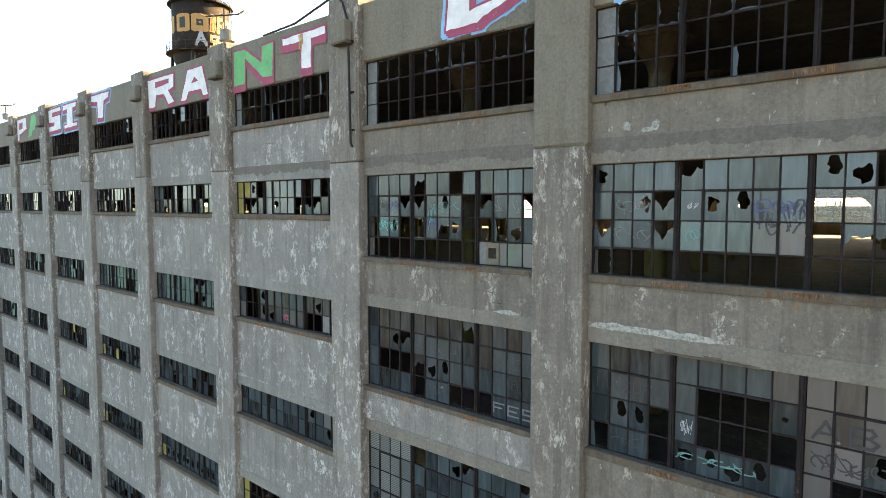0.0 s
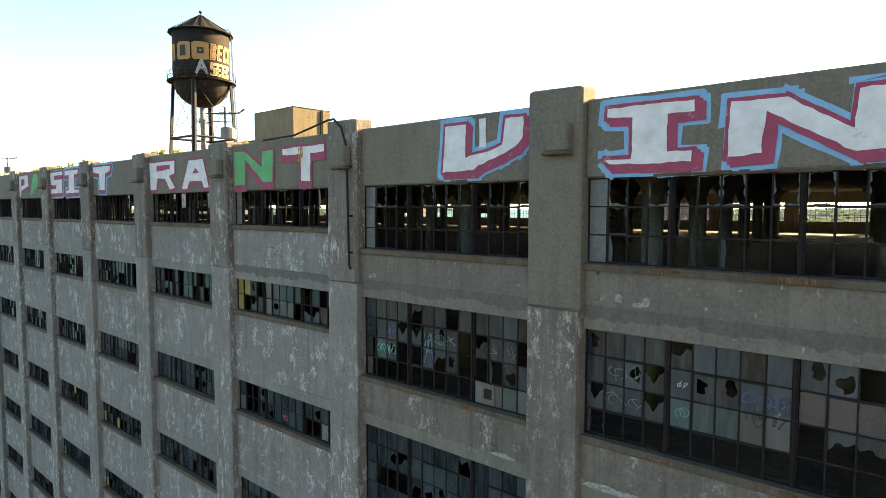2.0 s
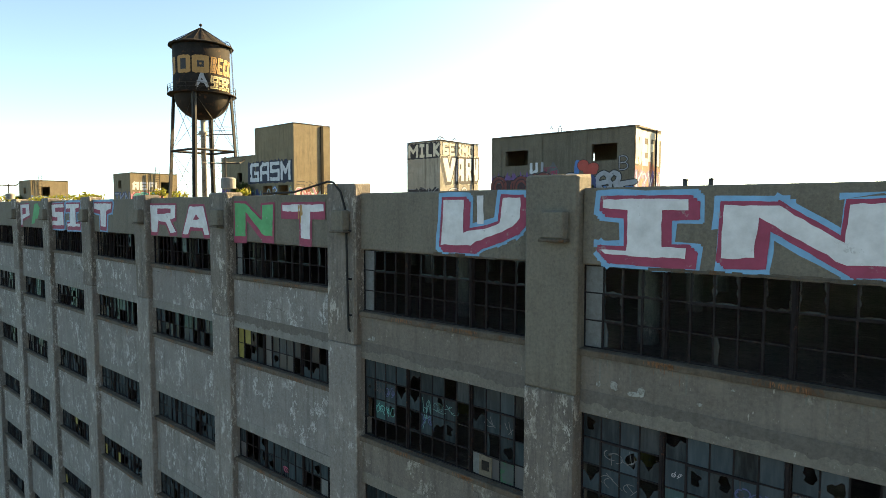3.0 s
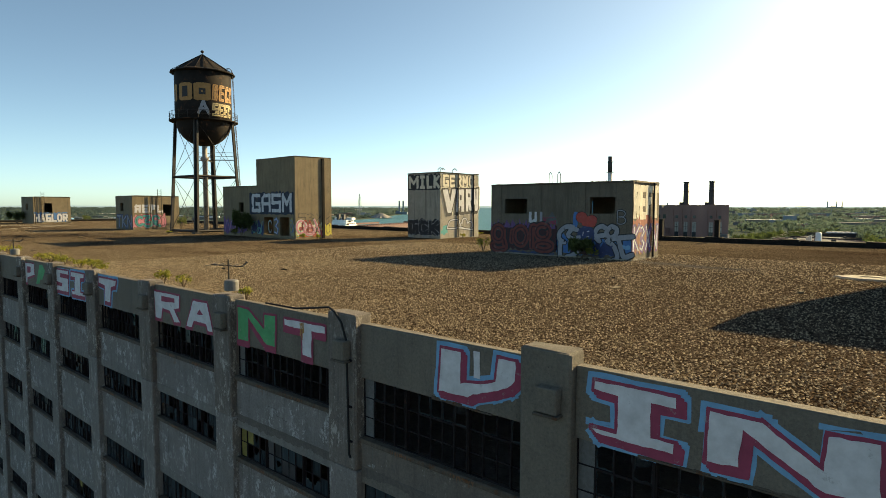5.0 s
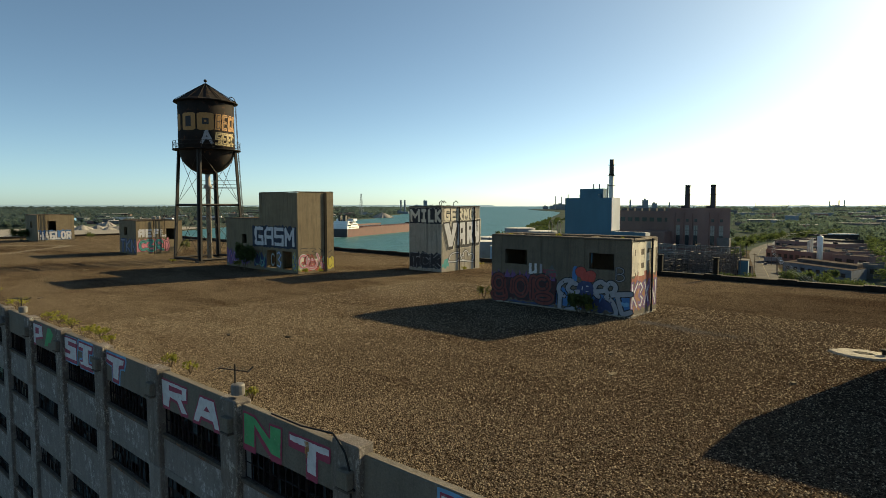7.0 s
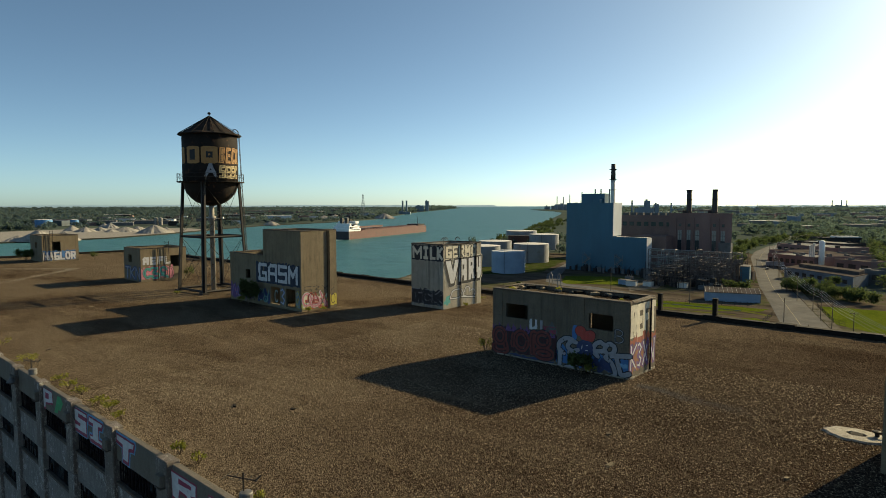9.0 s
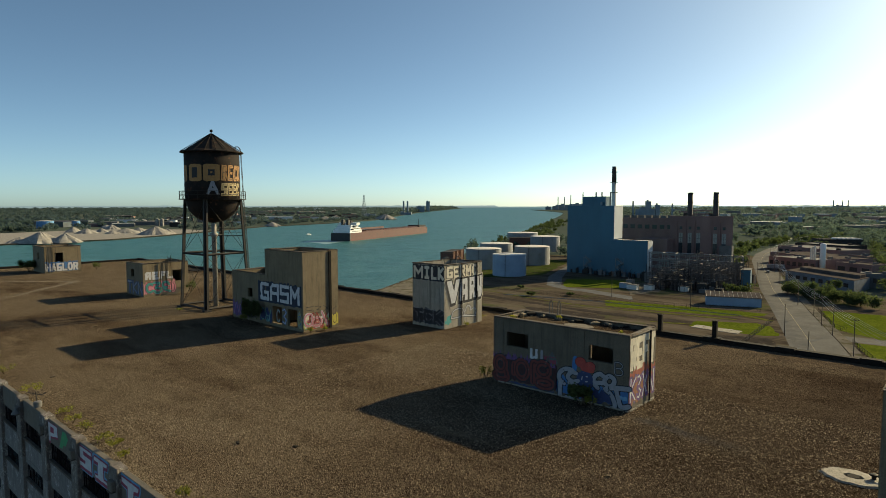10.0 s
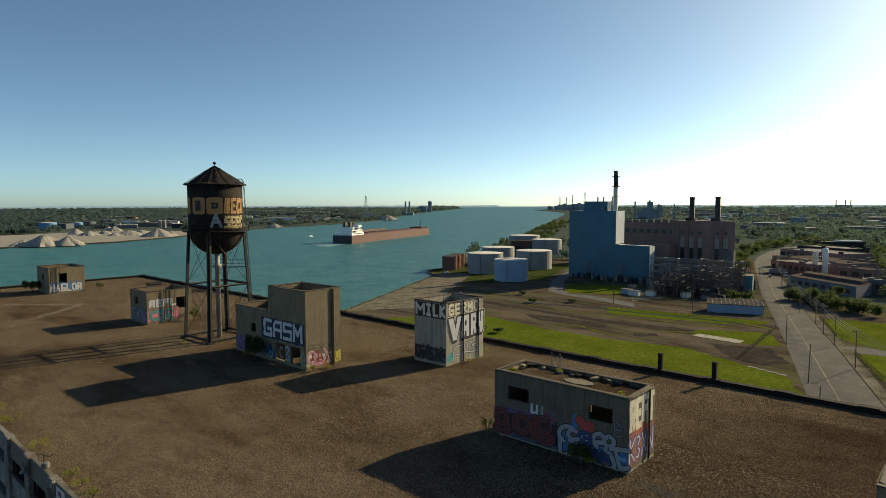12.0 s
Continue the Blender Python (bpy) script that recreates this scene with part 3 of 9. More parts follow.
def rough_box(x0, x1, y0, y1, z0, z1, cut=0.03, jag=0.012, seed=0):
    """A box with chipped, slightly uneven edges."""
    r = random.Random(seed)
    bm = bmesh.new()
    box(bm, x0, x1, y0, y1, z0, z1)
    bmesh.ops.bevel(bm, geom=bm.edges[:], offset=cut, segments=1, affect="EDGES")
    for v in bm.verts:
        v.co += Vector((r.uniform(-jag, jag), r.uniform(-jag, jag), r.uniform(-jag, jag)))
    return bm


# pilasters, spandrels, sills of the bays that can be told apart
NEAR = range(-1, 9)
for k in range(-2, 9):
    xr = -BAY * k - SHIFT
    part("pilaster", rough_box(xr - 1.1, xr, -PROUD, 0.36, -0.5, 32.15, 0.025, 0.01, k), "pilaster" if k < 1 else "pilaster_pale", wall_south)
    part("pilaster_head", rough_box(xr - 1.1, xr, -PROUD - 0.003, 0.36, 32.15, 36.2 if k < 2 else 36.07, 0.045, 0.02, 50 + k), "parapet" if k < 1 else "pilaster", wall_south, "smooth grey-brown concrete pilaster head")
for k in NEAR:
    x0, x1 = -BAY * k - SHIFT, -BAY * k + GAP - SHIFT
    part("parapet_panel", rough_box(x0, x1, 0, 0.3, head(0), 35.95, 0.03, 0.012, 90 + k), "parapet", wall_south, "grey-brown concrete parapet panel")
    for j in range(LEVELS):
        low = head(j + 1) if j + 1 < LEVELS else -0.4
        part("spandrel", boxes((x0, x1, 0, 0.26, low, sill(j, k) - 0.13)), "concrete_top" if j == 0 and k < 2 else "concrete_pale" if k > 1 or j > 2 or (k, j) == (1, 2) else "concrete", wall_south)
        if j + 1 < LEVELS:
            part("lintel", rough_box(x0 + 0.002, x1 - 0.002, -0.012, 0.2, low - 0.004, low + 0.3, 0.008, 0.006, 700 + 31 * k + j), "lintel" if k < 2 else "lintel_pale", wall_south, "smooth grey concrete lintel band")
        part("sill", rough_box(x0 + 0.002, x1 - 0.002, -0.085, 0.27, sill(j, k) - 0.13, sill(j, k), 0.018, 0.012, 31 * k + j), "sill", wall_south, "rust-stained concrete sill")

# the further bays, one joined mesh
far_wall, far_glass = bmesh.new(), bmesh.new()
for k in range(9, 24):
    x0, x1 = -BAY * k - SHIFT, -BAY * k + GAP - SHIFT
    box(far_wall, x0 - 1.1, x0, -PROUD, 0.36, -0.5, 36.07)
    box(far_wall, x0, x1, 0, 0.3, head(0), 35.95)
    for j in range(LEVELS):
        low = head(j + 1) if j + 1 < LEVELS else -0.4
        box(far_wall, x0, x1, 0, 0.26, low, sill(j, k))
        box(far_glass, x0, x1, 0.12, 0.14, sill(j, k), head(j))
tagged(part("far_bays", far_wall, "concrete_pale", wall_south), kind="stuff")
tagged(part("far_glazing", far_glass, "pane", wall_south), kind="stuff")
x0 = BAY
part("end_bay", boxes((12.14, 17.14, 0, 0.3, -0.4, 35.95)), "concrete", wall_south)

# rear wall: piers and spandrels with open window bands
rear, grid = bmesh.new(), bmesh.new()
for k in range(-2, 24):
    xr = -BAY * k
    box(rear, xr - 1.1, xr, BACK - 0.36, BACK + 0.2, -0.5, 36.1)
    if k < -1:
        continue
    box(rear, xr, xr + GAP, BACK - 0.3, BACK, head(0), 36.02)
    for j in range(LEVELS):
        low = head(j + 1) if j + 1 < LEVELS else -0.4
        box(rear, xr, xr + GAP, BACK - 0.26, BACK, low, sill(j, 0))
        if j < 2 and k < 12:
            n = 13
            for i in range(1, n):
                box(grid, xr + GAP * i / n - 0.015, xr + GAP * i / n + 0.015, BACK - 0.16, BACK - 0.13, sill(j, 0), head(j))
            for z in np.linspace(sill(j, 0), head(j), 4 if j == 0 else 5)[1:-1]:
                box(grid, xr, xr + GAP, BACK - 0.165, BACK - 0.125, z - 0.015, z + 0.015)
blind = bmesh.new()
rb = random.Random(17)
for k in range(-1, 24):
    for j in range(3):
        if rb.random() < 0.7 and not (j < 2 and 0 <= k <= 3):
            cut = rb.choice((0.0, 0.0, 0.3, 0.5))
            lo_z = sill(j, 0) + cut * (head(j) - sill(j, 0))
            box(blind, -BAY * k + 0.01, -BAY * k + GAP - 0.01, BACK - 0.2, BACK - 0.18, lo_z, head(j) - 0.01)
tagged(part("rear_glazing", blind, "pane", wall_north), kind="stuff")
box(rear, 12.2, 17.2, BACK - 0.3, BACK, -0.4, 36.02)
tagged(part("rear_bays", rear, "interior", wall_north), kind="stuff")
tagged(part("rear_sashes", grid, "frame", wall_north), kind="stuff")
part("end_panel", boxes((WEST - 0.3, WEST - 0.002, -PROUD - 1.8, BACK + 0.2, -0.5, 36.0)), "concrete", wall_west)
part("end_panel", boxes((EAST + 0.002, EAST + 0.3, -PROUD, BACK + 0.2, -0.5, 36.0)), "concrete", wall_east)

# rear parapet: dark tarred kerb with raised caps over the piers
for k in range(-2, 24):
    xr = -BAY * k
    part("parapet_cap", rough_box(xr - 1.3, xr + 0.2, BACK - 0.55, BACK + 0.25, ROOF, 36.21, 0.03, 0.015, 300 + k), "tar", wall_north, "tarred raised parapet cap")
    part("parapet_kerb", rough_box(xr + 0.202, xr + GAP - 0.202, BACK - 0.5, BACK + 0.22, 36.024 if k >= -1 else 36.024, 36.13, 0.03, 0.015, 400 + k), "tar", wall_north, "tarred parapet kerb")
part("parapet_upstand", boxes((WEST, EAST, BACK - 0.52, BACK - 0.37, ROOF - 0.1, 36.02)), "tar", wall_north, "tarred upstand")
part("parapet_kerb", rough_box(WEST - 0.32, WEST + 0.35, 0.4, BACK - 0.6, ROOF, 36.12, 0.03, 0.015, 500), "tar", wall_west, "tarred parapet kerb")
part("parapet_kerb", rough_box(EAST - 0.35, EAST + 0.32, 0.4, BACK - 0.6, ROOF, 36.12, 0.03, 0.015, 501), "tar", wall_east, "tarred parapet kerb")

# roof deck, softly uneven
bm = bmesh.new()
nx, ny = 150, 48
rows = [[bm.verts.new((WEST + (EAST - WEST) * i / nx, 0.3 + (BACK - 0.8) * j / ny,
                       ROOF + 0.05 * noise.noise((i * 0.35, j * 0.35, 2)) - 0.03)) for i in range(nx + 1)] for j in range(ny + 1)]
for j in range(ny):
    for i in range(nx):
        bm.faces.new((rows[j][i], rows[j][i + 1], rows[j + 1][i + 1], rows[j + 1][i]))
part("gravel_deck", bm, "gravel", roof, smooth=True)
part("roof_slab", boxes((WEST, EAST, 0.361, BACK - 0.361, 35.42, 35.66)), "interior", roof)
part("stop_edge", boxes(*[(-BAY * k, -BAY * k + BAY, 0.302, 0.36, 35.5, 35.8) for k in range(-1, 23)]), "tar", wall_south)

# floors and flared columns inside
for j in range(LEVELS):
    fl = mesh_ob("floor_%d" % (LEVELS - j), boxes((WEST, EAST, 0.27, BACK - 0.27, floor_z(j) - 0.24, floor_z(j))), "interior")
    tagged(fl, "bare littered concrete floor slab", "floor", kind="structure")
bm = bmesh.new()
lathe(bm, (0, 0), [(0.27, 0), (0.27, 2.1), (0.33, 2.3), (0.72, 2.72), (0.82, 2.74), (0.82, 2.93)], 20)
column = tagged(mesh_ob("column", bm, "interior", smooth=False), "round concrete column with flared capital", "column", "interior columns")
bm = bmesh.new()
lathe(bm, (0, 0), [(0.273, 0), (0.273, 1.5)], 20)
part("dado", bm, "yellow", column, "band of faded yellow paint")
column.matrix_basis = pose(-1.0, 5.3, floor_z(1))
bm = bmesh.new()
lathe(bm, (0, 0), [(0.27, 0), (0.27, 2.3), (0.33, 2.5), (0.72, 3.1), (0.82, 3.12), (0.82, 3.32)], 20)
column_top = tagged(mesh_ob("column", bm, "interior"), "round graffiti-scrawled concrete column with flared capital", "column", "interior columns")
column_top.matrix_basis = pose(-1.0, 5.3, floor_z(0))
for k in range(-1, 9):
    for i in range(7):
        for j, depth in ((0, 7), (1, 7), (2, 3)):
            if i < depth and not (k == 0 and i == 0 and j < 2):
                copy_thing(column_top if j == 0 else column, pose(-1.0 - BAY * k - 0.88 * i, 5.3 + 5.9 * i, floor_z(j)))

# ---------------------------------------------------------------- steel windows
COLS = 13
EDGE, MULL = 0.02, 0.085
PW = 0.3655
PH = 0.5


def pane_mesh(kind, seed):
    """0 whole, 1 small hole, 2 star hole, 3 upper corner gone, 4 lower half jagged away, 5 sliver left at one side, 6 a fringe of shards."""
    r = random.Random(seed)
    w, h, t = PW / 2 - 0.012, PH / 2 - 0.012, 0.003
    bm = bmesh.new()
    if kind == 0:
        box(bm, -w, w, -t, t, -h, h)
    elif kind in (1, 2, 6):
        n = 16 if kind < 6 else 30
        turns = sorted([2 * math.pi * (i + 0.5) / (n - 4) for i in range(n - 4)] + [math.atan2(e * h, d * w) % (2 * math.pi) for d in (-1, 1) for e in (-1, 1)])
        cx, cz = r.uniform(-0.3, 0.3) * w, r.uniform(-0.3, 0.3) * h
        out, hole = [], []
        for a in turns:
            c, s = math.cos(a), math.sin(a)
            q = min(w / max(abs(c), 1e-6), h / max(abs(s), 1e-6))
            out.append((c * q, s * q))
            f = 0.24 + 0.12 * noise.noise((c * 1.5 + seed, s * 1.5, 0)) if kind == 1 else 0.6 + 0.5 * noise.noise((c * 1.4 + seed, s * 1.4, 3)) + r.uniform(-0.05, 0.05)
            if kind == 6:
                f = min(0.985, 0.93 + 0.22 * noise.noise((c * 2.3 + seed, s * 2.3, 5)) + r.uniform(-0.06, 0.04))
                hole.append((c * q * f, s * q * f))
                continue
            hole.append((cx + c * w * f, cz + s * h * f * 0.8))
        for y, flip in ((-t, False), (t, True)):
            o = [bm.verts.new((x, y, z)) for x, z in out]
            q = [bm.verts.new((x, y, z)) for x, z in hole]
            for i in range(n):
                f = (o[i], o[(i + 1) % n], q[(i + 1) % n], q[i])
                bm.faces.new(f[::-1] if flip else f)
    else:
        n = 11
        walk_z = [0.15 + 0.75 * noise.noise((i * 0.2 + 3.7 * seed, 2, 0)) + r.uniform(-0.13, 0.13) + 0.5 * (i / n - 0.5) * (1 if seed % 2 else -1) for i in range(n + 1)]
        walk_z = [min(0.85, max(-0.85, q)) for q in walk_z]
        if kind == 3:
            poly = [(-w, -h), (w, -h)] + [(w - 2 * w * i / n, walk_z[i] * h) for i in range(n + 1)]
        elif kind == 4:
            poly = [(w, h), (-w, h)] + [(-w + 2 * w * i / n, walk_z[i] * h) for i in range(n + 1)]
        else:
            poly = [(-w, h), (-w, -h)] + [((-0.62 + 0.3 * walk_z[i]) * w, -h + 2 * h * i / n) for i in range(n + 1)]
        f0 = [bm.verts.new((x, -t, z)) for x, z in poly]
        f1 = [bm.verts.new((x, t, z)) for x, z in poly]
        bm.faces.new(f0)
        bm.faces.new(f1[::-1])
        for i in range(len(poly)):
            bm.faces.new((f0[i - 1], f0[i], f1[i], f1[i - 1]))
    me = bpy.data.meshes.new("pane")
    bm.to_mesh(me)
    bm.free()
    return me


PANES = {}
for mat_key in ("pane", "pane_tan", "pane_pale", "pane_teal", "board_yellow", "board_white", "pane_blind", "pane_green", "pane_clear"):
    for kind in range(7):
        for s in range(6):
            me = pane_mesh(kind, 10 * kind + s)
            me.materials.append(M[mat_key])
            PANES[mat_key, kind, s] = me

PATTERN = {   # storey from the top, bay: rows of panes, o whole, t tan, . gone, digits broken, y yellow board, w frosted white, b blind, g teal, G green smear, c clear
    (0, 0): ("w6.6.66.66.66", "w6...........", "w5....5......"),
    (0, 1): ("w66..6666.6.6", "w............", "w............"),
    (1, 0): ("2ooo3oooo22.5", "o123o22oocccc", "3oo3gggtt.44.", "6............"),
    (2, 0): ("ooooooootttt4", "ooooo...1tttt", "o22.o....tt2t", "5oo.2222ot..4"),
    (1, 1): ("oooo4oo.ooooo", "1oo33o2o.3oo.", "5g2.6o42..52o", "6...6....wtGt"),
    (2, 1): ("oooooooo4oooo", "oo23ooooooooo", "o...422oooooo", "oooo.oo...ooo"),
    (3, 1): ("bbbb.oo23ooo3", "bbbbooooooooo", "bbbb1oooooooo", "2bbb2oooooooo"),
    (0, 2): ("w.6.5.66.6.5.", "w5...5...6..."),
    (1, 2): ("yy2.ttooo.o.5", "y.3ot2tt.33o2"),
    (2, 2): ("o..2oooooo2oo", "t..22oooo..w."),
    (3, 2): ("ooooooooo2ott", "ooooooooooo2o"),
    (4, 2): ("y.....o..oooo", "y....22oooooo"),
    (2, 3): ("oooooooo33ooo", "oooooooo.2o2o"),
    (3, 3): ("oo2oooooo.ooo", "ooo.o2o.oo.oo"),
    (4, 3): ("ooooooooooooo", "y222222222222"),
    (2, 4): ("oooooooooooo.", "ooo2oooo..o2."),
    (3, 4): ("oo.3.ooooo3..", "y2o.y..oo33.2"),
    (4, 4): ("o2..ooooooooo", "y.22222222222"),
    (4, 5): ("ooooooooooooo", "y222222222222"),
    (3, 5): ("oooo.y..oo2oo", "ooooo.3..ooo."),
    (3, 6): ("oooooo...oooo", "oooooo...oooo"),
}
PANE_KEY = {"t": "pane_tan", "y": "board_yellow", "w": "board_white", "b": "pane_blind", "g": "pane_teal", "G": "pane_green", "c": "pane_clear"}


def sash_frame(rows, z0, z1):
    bm = bmesh.new()
    e = EDGE
    box(bm, 0, GAP, 0.10, 0.16, z0, z0 + e)
    box(bm, 0, GAP, 0.10, 0.16, z1 - e, z1)
    box(bm, 0, e, 0.10, 0.16, z0 + e, z1 - e)
    box(bm, e + COLS * PW + 2 * MULL, GAP, 0.10, 0.16, z0 + e, z1 - e)
    x = e
    for i in range(COLS):
        x += PW
        if i in (3, 8):
            box(bm, x, x + MULL, 0.085, 0.18, z0 + e, z1 - e)
            box(bm, x + 0.025, x + 0.06, 0.06, 0.085, z0 + e, z1 - e)
            x += MULL
        elif i < COLS - 1:
            box(bm, x - 0.013, x + 0.013, 0.115, 0.145, z0 + e, z1 - e)
    step = (z1 - z0) / rows
    for r in range(1, rows):
        box(bm, e, GAP - e, 0.112, 0.148, z0 + step * r - 0.012, z0 + step * r + 0.012)
    # opening light frames, set slightly proud
    for a in (1, 5, 10):
        xa = e + a * PW + (MULL if a > 3 else 0) + (MULL if a > 8 else 0)
        xb = xa + (2 if a != 5 else 3) * PW
        zt, zb = z1 - step * (1 if rows > 2 else 0) - 0.01, z0 + (step if rows > 3 else 0.03)
        for xx in (xa, xb):
            box(bm, xx - 0.018, xx + 0.018, 0.095, 0.113, zb, zt)
        for zz in (zt, zb):
            box(bm, xa, xb, 0.094, 0.112, zz - 0.018, zz + 0.018)
    return bm


count = 0
for k in NEAR:
    for j in range(LEVELS):
        x0, z0, z1 = -BAY * k - SHIFT, sill(j, k), head(j)
        rows = max(2, round((z1 - z0) / PH))
        if k > 6 and j > 8:
            continue
        count += 1
        win = thing("window_%d" % count, "rusted steel factory window with broken dusty panes", "window", kind="structure", at=pose(x0 + slide(x0), 0, z0) @ Matrix.Diagonal((1 + (slide(x0 + GAP) - slide(x0)) / GAP, 1, 1, 1)))
        part("window_frame", sash_frame(rows, 0, z1 - z0), "frame", win)
        r = random.Random(1000 + 40 * k + j)
        pat = PATTERN.get((j, k))
        tan = r.random() < 0.25
        lost = 0.88 if j == 0 else r.choice((0.1, 0.2, 0.3, 0.15))
        step = (z1 - z0) / rows
        for row in range(rows):
            run = 0
            for c in range(COLS):
                if pat:
                    code = pat[row][c]
                else:
                    u = r.random()
                    low = 1.6 if row == rows - 1 else 0.7
                    code = "." if u < lost * low else (r.choice("12345") if u < lost * low + 0.14 else "o")
                    if j == 0 and code == "o":
                        code = "."
                if code == ".":
                    continue
                key = PANE_KEY.get(code) or ("pane_tan" if tan and not pat and r.random() < 0.5 else "pane")
                # this one window takes the glass with sky reflection painted in
                if (j, k) == (1, 0) and key == "pane":
                    key = "pane_pale"
                kind = int(code) if code.isdigit() else 0
                ob = new("pane", PANES[key, kind, r.randrange(6)])
                ob.parent = win
                xx = EDGE + PW * (c + 0.5) + (MULL if c > 3 else 0) + (MULL if c > 8 else 0)
                ob.matrix_basis = Matrix.Translation((xx, 0.13, z1 - z0 - step * (row + 0.5))) @ pose(0, 0, 0, r.uniform(-1.2, 1.2), 0, r.uniform(-1.2, 1.2)) @ Matrix.Diagonal((1, 1, step / PH, 1))

# ---------------------------------------------------------------- painted letters
FONT = {
    "A": "0,0 .5,1 1,0;.22,.36 .78,.36", "B": "0,0 0,1 .75,1 .9,.78 .7,.54 0,.52;.7,.54 1,.3 .8,0 0,0", "C": "1,.85 .7,1 .2,1 0,.75 0,.25 .2,0 .7,0 1,.15",
    "D": "0,0 0,1 .6,1 1,.7 1,.3 .6,0 0,0", "E": "1,1 0,1 0,0 1,0;0,.5 .8,.5", "F": "1,1 0,1 0,0;0,.55 .8,.55", "G": "1,1 0,1 0,0 1,0 1,.45 .55,.45",
    "H": "0,0 0,1;1,0 1,1;0,.5 1,.5", "I": "0,1 1,1;0,0 1,0;.5,0 .5,1", "K": "0,0 0,1;1,1 .05,.5 1,0", "L": "0,1 0,0 1,0", "M": "0,0 0,1 .5,.4 1,1 1,0",
    "N": "0,0 0,1 1,0 1,1", "O": ".25,0 0,.25 0,.75 .25,1 .75,1 1,.75 1,.25 .75,0 .25,0", "P": "0,0 0,1 .9,1 1,.75 .9,.5 0,.5", "R": "0,0 0,1 .9,1 1,.75 .9,.5 0,.5;.45,.5 1,0",
    "S": "1,1 0,1 0,.52 1,.52 1,0 0,0", "T": "0,1 1,1;.5,1 .5,0", "U": "0,1 0,.15 .3,0 1,.25 1,1", "V": "0,1 .5,0 1,1", "Y": "0,1 .5,.5 1,1;.5,.5 .5,0",
    "Z": "0,1 1,1 0,0 1,0", "X": "0,0 1,1;0,1 1,0", "J": "1,1 1,.2 .7,0 .2,0 0,.25", "i": ".5,0 .5,1", "n": "0,0 0,1 1,.05 1,1", "a": "0,0 0,.8 .3,1 1,1 1,0;0,.45 1,.45",
    "q": ".5,0 0,.5 .5,1 1,.5 .5,0", "z": "0,.9 .5,1 .9,.8 .3,.5 .9,.3 .6,0 0,.1", "w": "0,1 .25,0 .5,.7 .75,0 1,1", "1": ".2,1 .2,.3;.2,.1 .2,0",
}


def stroke_band(bm, place, pts, width, up, mi, r, rough=0.10, step=0.0007):
    """A painted band along pts with square ends and uneven edges."""
    pts = [Vector((p[0], p[1])) for p in pts]
    for n, (p, q) in enumerate(zip(pts, pts[1:])):
        d = q - p
        if d.length < 1e-6:
            continue
        d = d.normalized()
        s = Vector((-d.y, d.x))
        a, b2 = p - d * width * 0.42, q + d * width * 0.42
        steps = max(1, int((b2 - a).length / max(width * 0.8, 0.05)))
        off = up + step * n
        left, right = [], []
        for i in range(steps + 1):
            c = a.lerp(b2, i / steps)
            left.append(bm.verts.new(place(*(c + s * width * (0.5 + r.uniform(-rough, rough))), off)))
            right.append(bm.verts.new(place(*(c - s * width * (0.5 + r.uniform(-rough, rough))), off)))
        for i in range(steps):
            bm.faces.new((right[i], right[i + 1], left[i + 1], left[i])).material_index = mi


def letter(name, char, place, u0, v0, w, h, layers, parent, slant=0.0, label=""):
    """layers: (material, band width, du, dv), from the lowest."""
    bm = bmesh.new()
    r = random.Random(hash_text(char + name) + int(abs(u0) * 100))
    for i, (key, width, du, dv) in enumerate(layers):
        band = 0
        for line in FONT[char].split(";"):
            pts = [tuple(map(float, p.split(","))) for p in line.split()]
            pts = [(u0 + du + x * w + slant * y * h, v0 + dv + y * h) for x, y in pts]
            stroke_band(bm, place, pts, width, 0.004 + 0.006 * i + 0.0007 * band, i, r)
            band += len(pts)
    return part(name, bm, tuple(l[0] for l in layers), parent, label)


def hash_text(s):
    return sum((i + 3) * ord(c) for i, c in enumerate(s))


def word(text, place, u0, u1, v0, h, layers, parent, fill=0.72, slant=0.0, label=""):
    step = (u1 - u0) / len(text)
    for i, c in enumerate(text):
        if c != " ":
            letter("graffiti_letter", c, place, u0 + step * (i + (1 - fill) / 2), v0, step * fill, h, layers, parent, slant, label)


def south(y):
    return lambda u, v, o: (u, y - o, v)


def east(x):
    return lambda u, v, o: (x + o, u, v)


face = south(0.0)


def grown(poly, d):
    """A counter-clockwise outline moved outwards by d."""
    out, n = [], len(poly)
    for i in range(n):
        p, q, s = Vector(poly[i - 1]), Vector(poly[i]), Vector(poly[(i + 1) % n])
        a, b2 = (q - p).normalized(), (s - q).normalized()
        na, nb = Vector((a.y, -a.x)), Vector((b2.y, -b2.x))
        m = na + nb
        m = m / max(m.length_squared, 0.35) * 2.0
        out.append(q + m * d)
    return out


def painted_outline(bm, place, poly, d, du, dv, up, mi, r):
    """A filled painted shape with a wobbling hand-made edge."""
    ring = grown(poly, d)
    pts = []
    for i, p in enumerate(ring):
        q = ring[(i + 1) % len(ring)]
        n = max(1, int((q - p).length / 0.12))
        for s in range(n):
            c = p.lerp(q, s / n)
            pts.append((c.x + du + r.uniform(-0.012, 0.012), c.y + dv + r.uniform(-0.012, 0.012)))
    f = bm.faces.new([bm.verts.new(place(u, v, up)) for u, v in pts])
    f.normal_update()
    f.material_index = mi


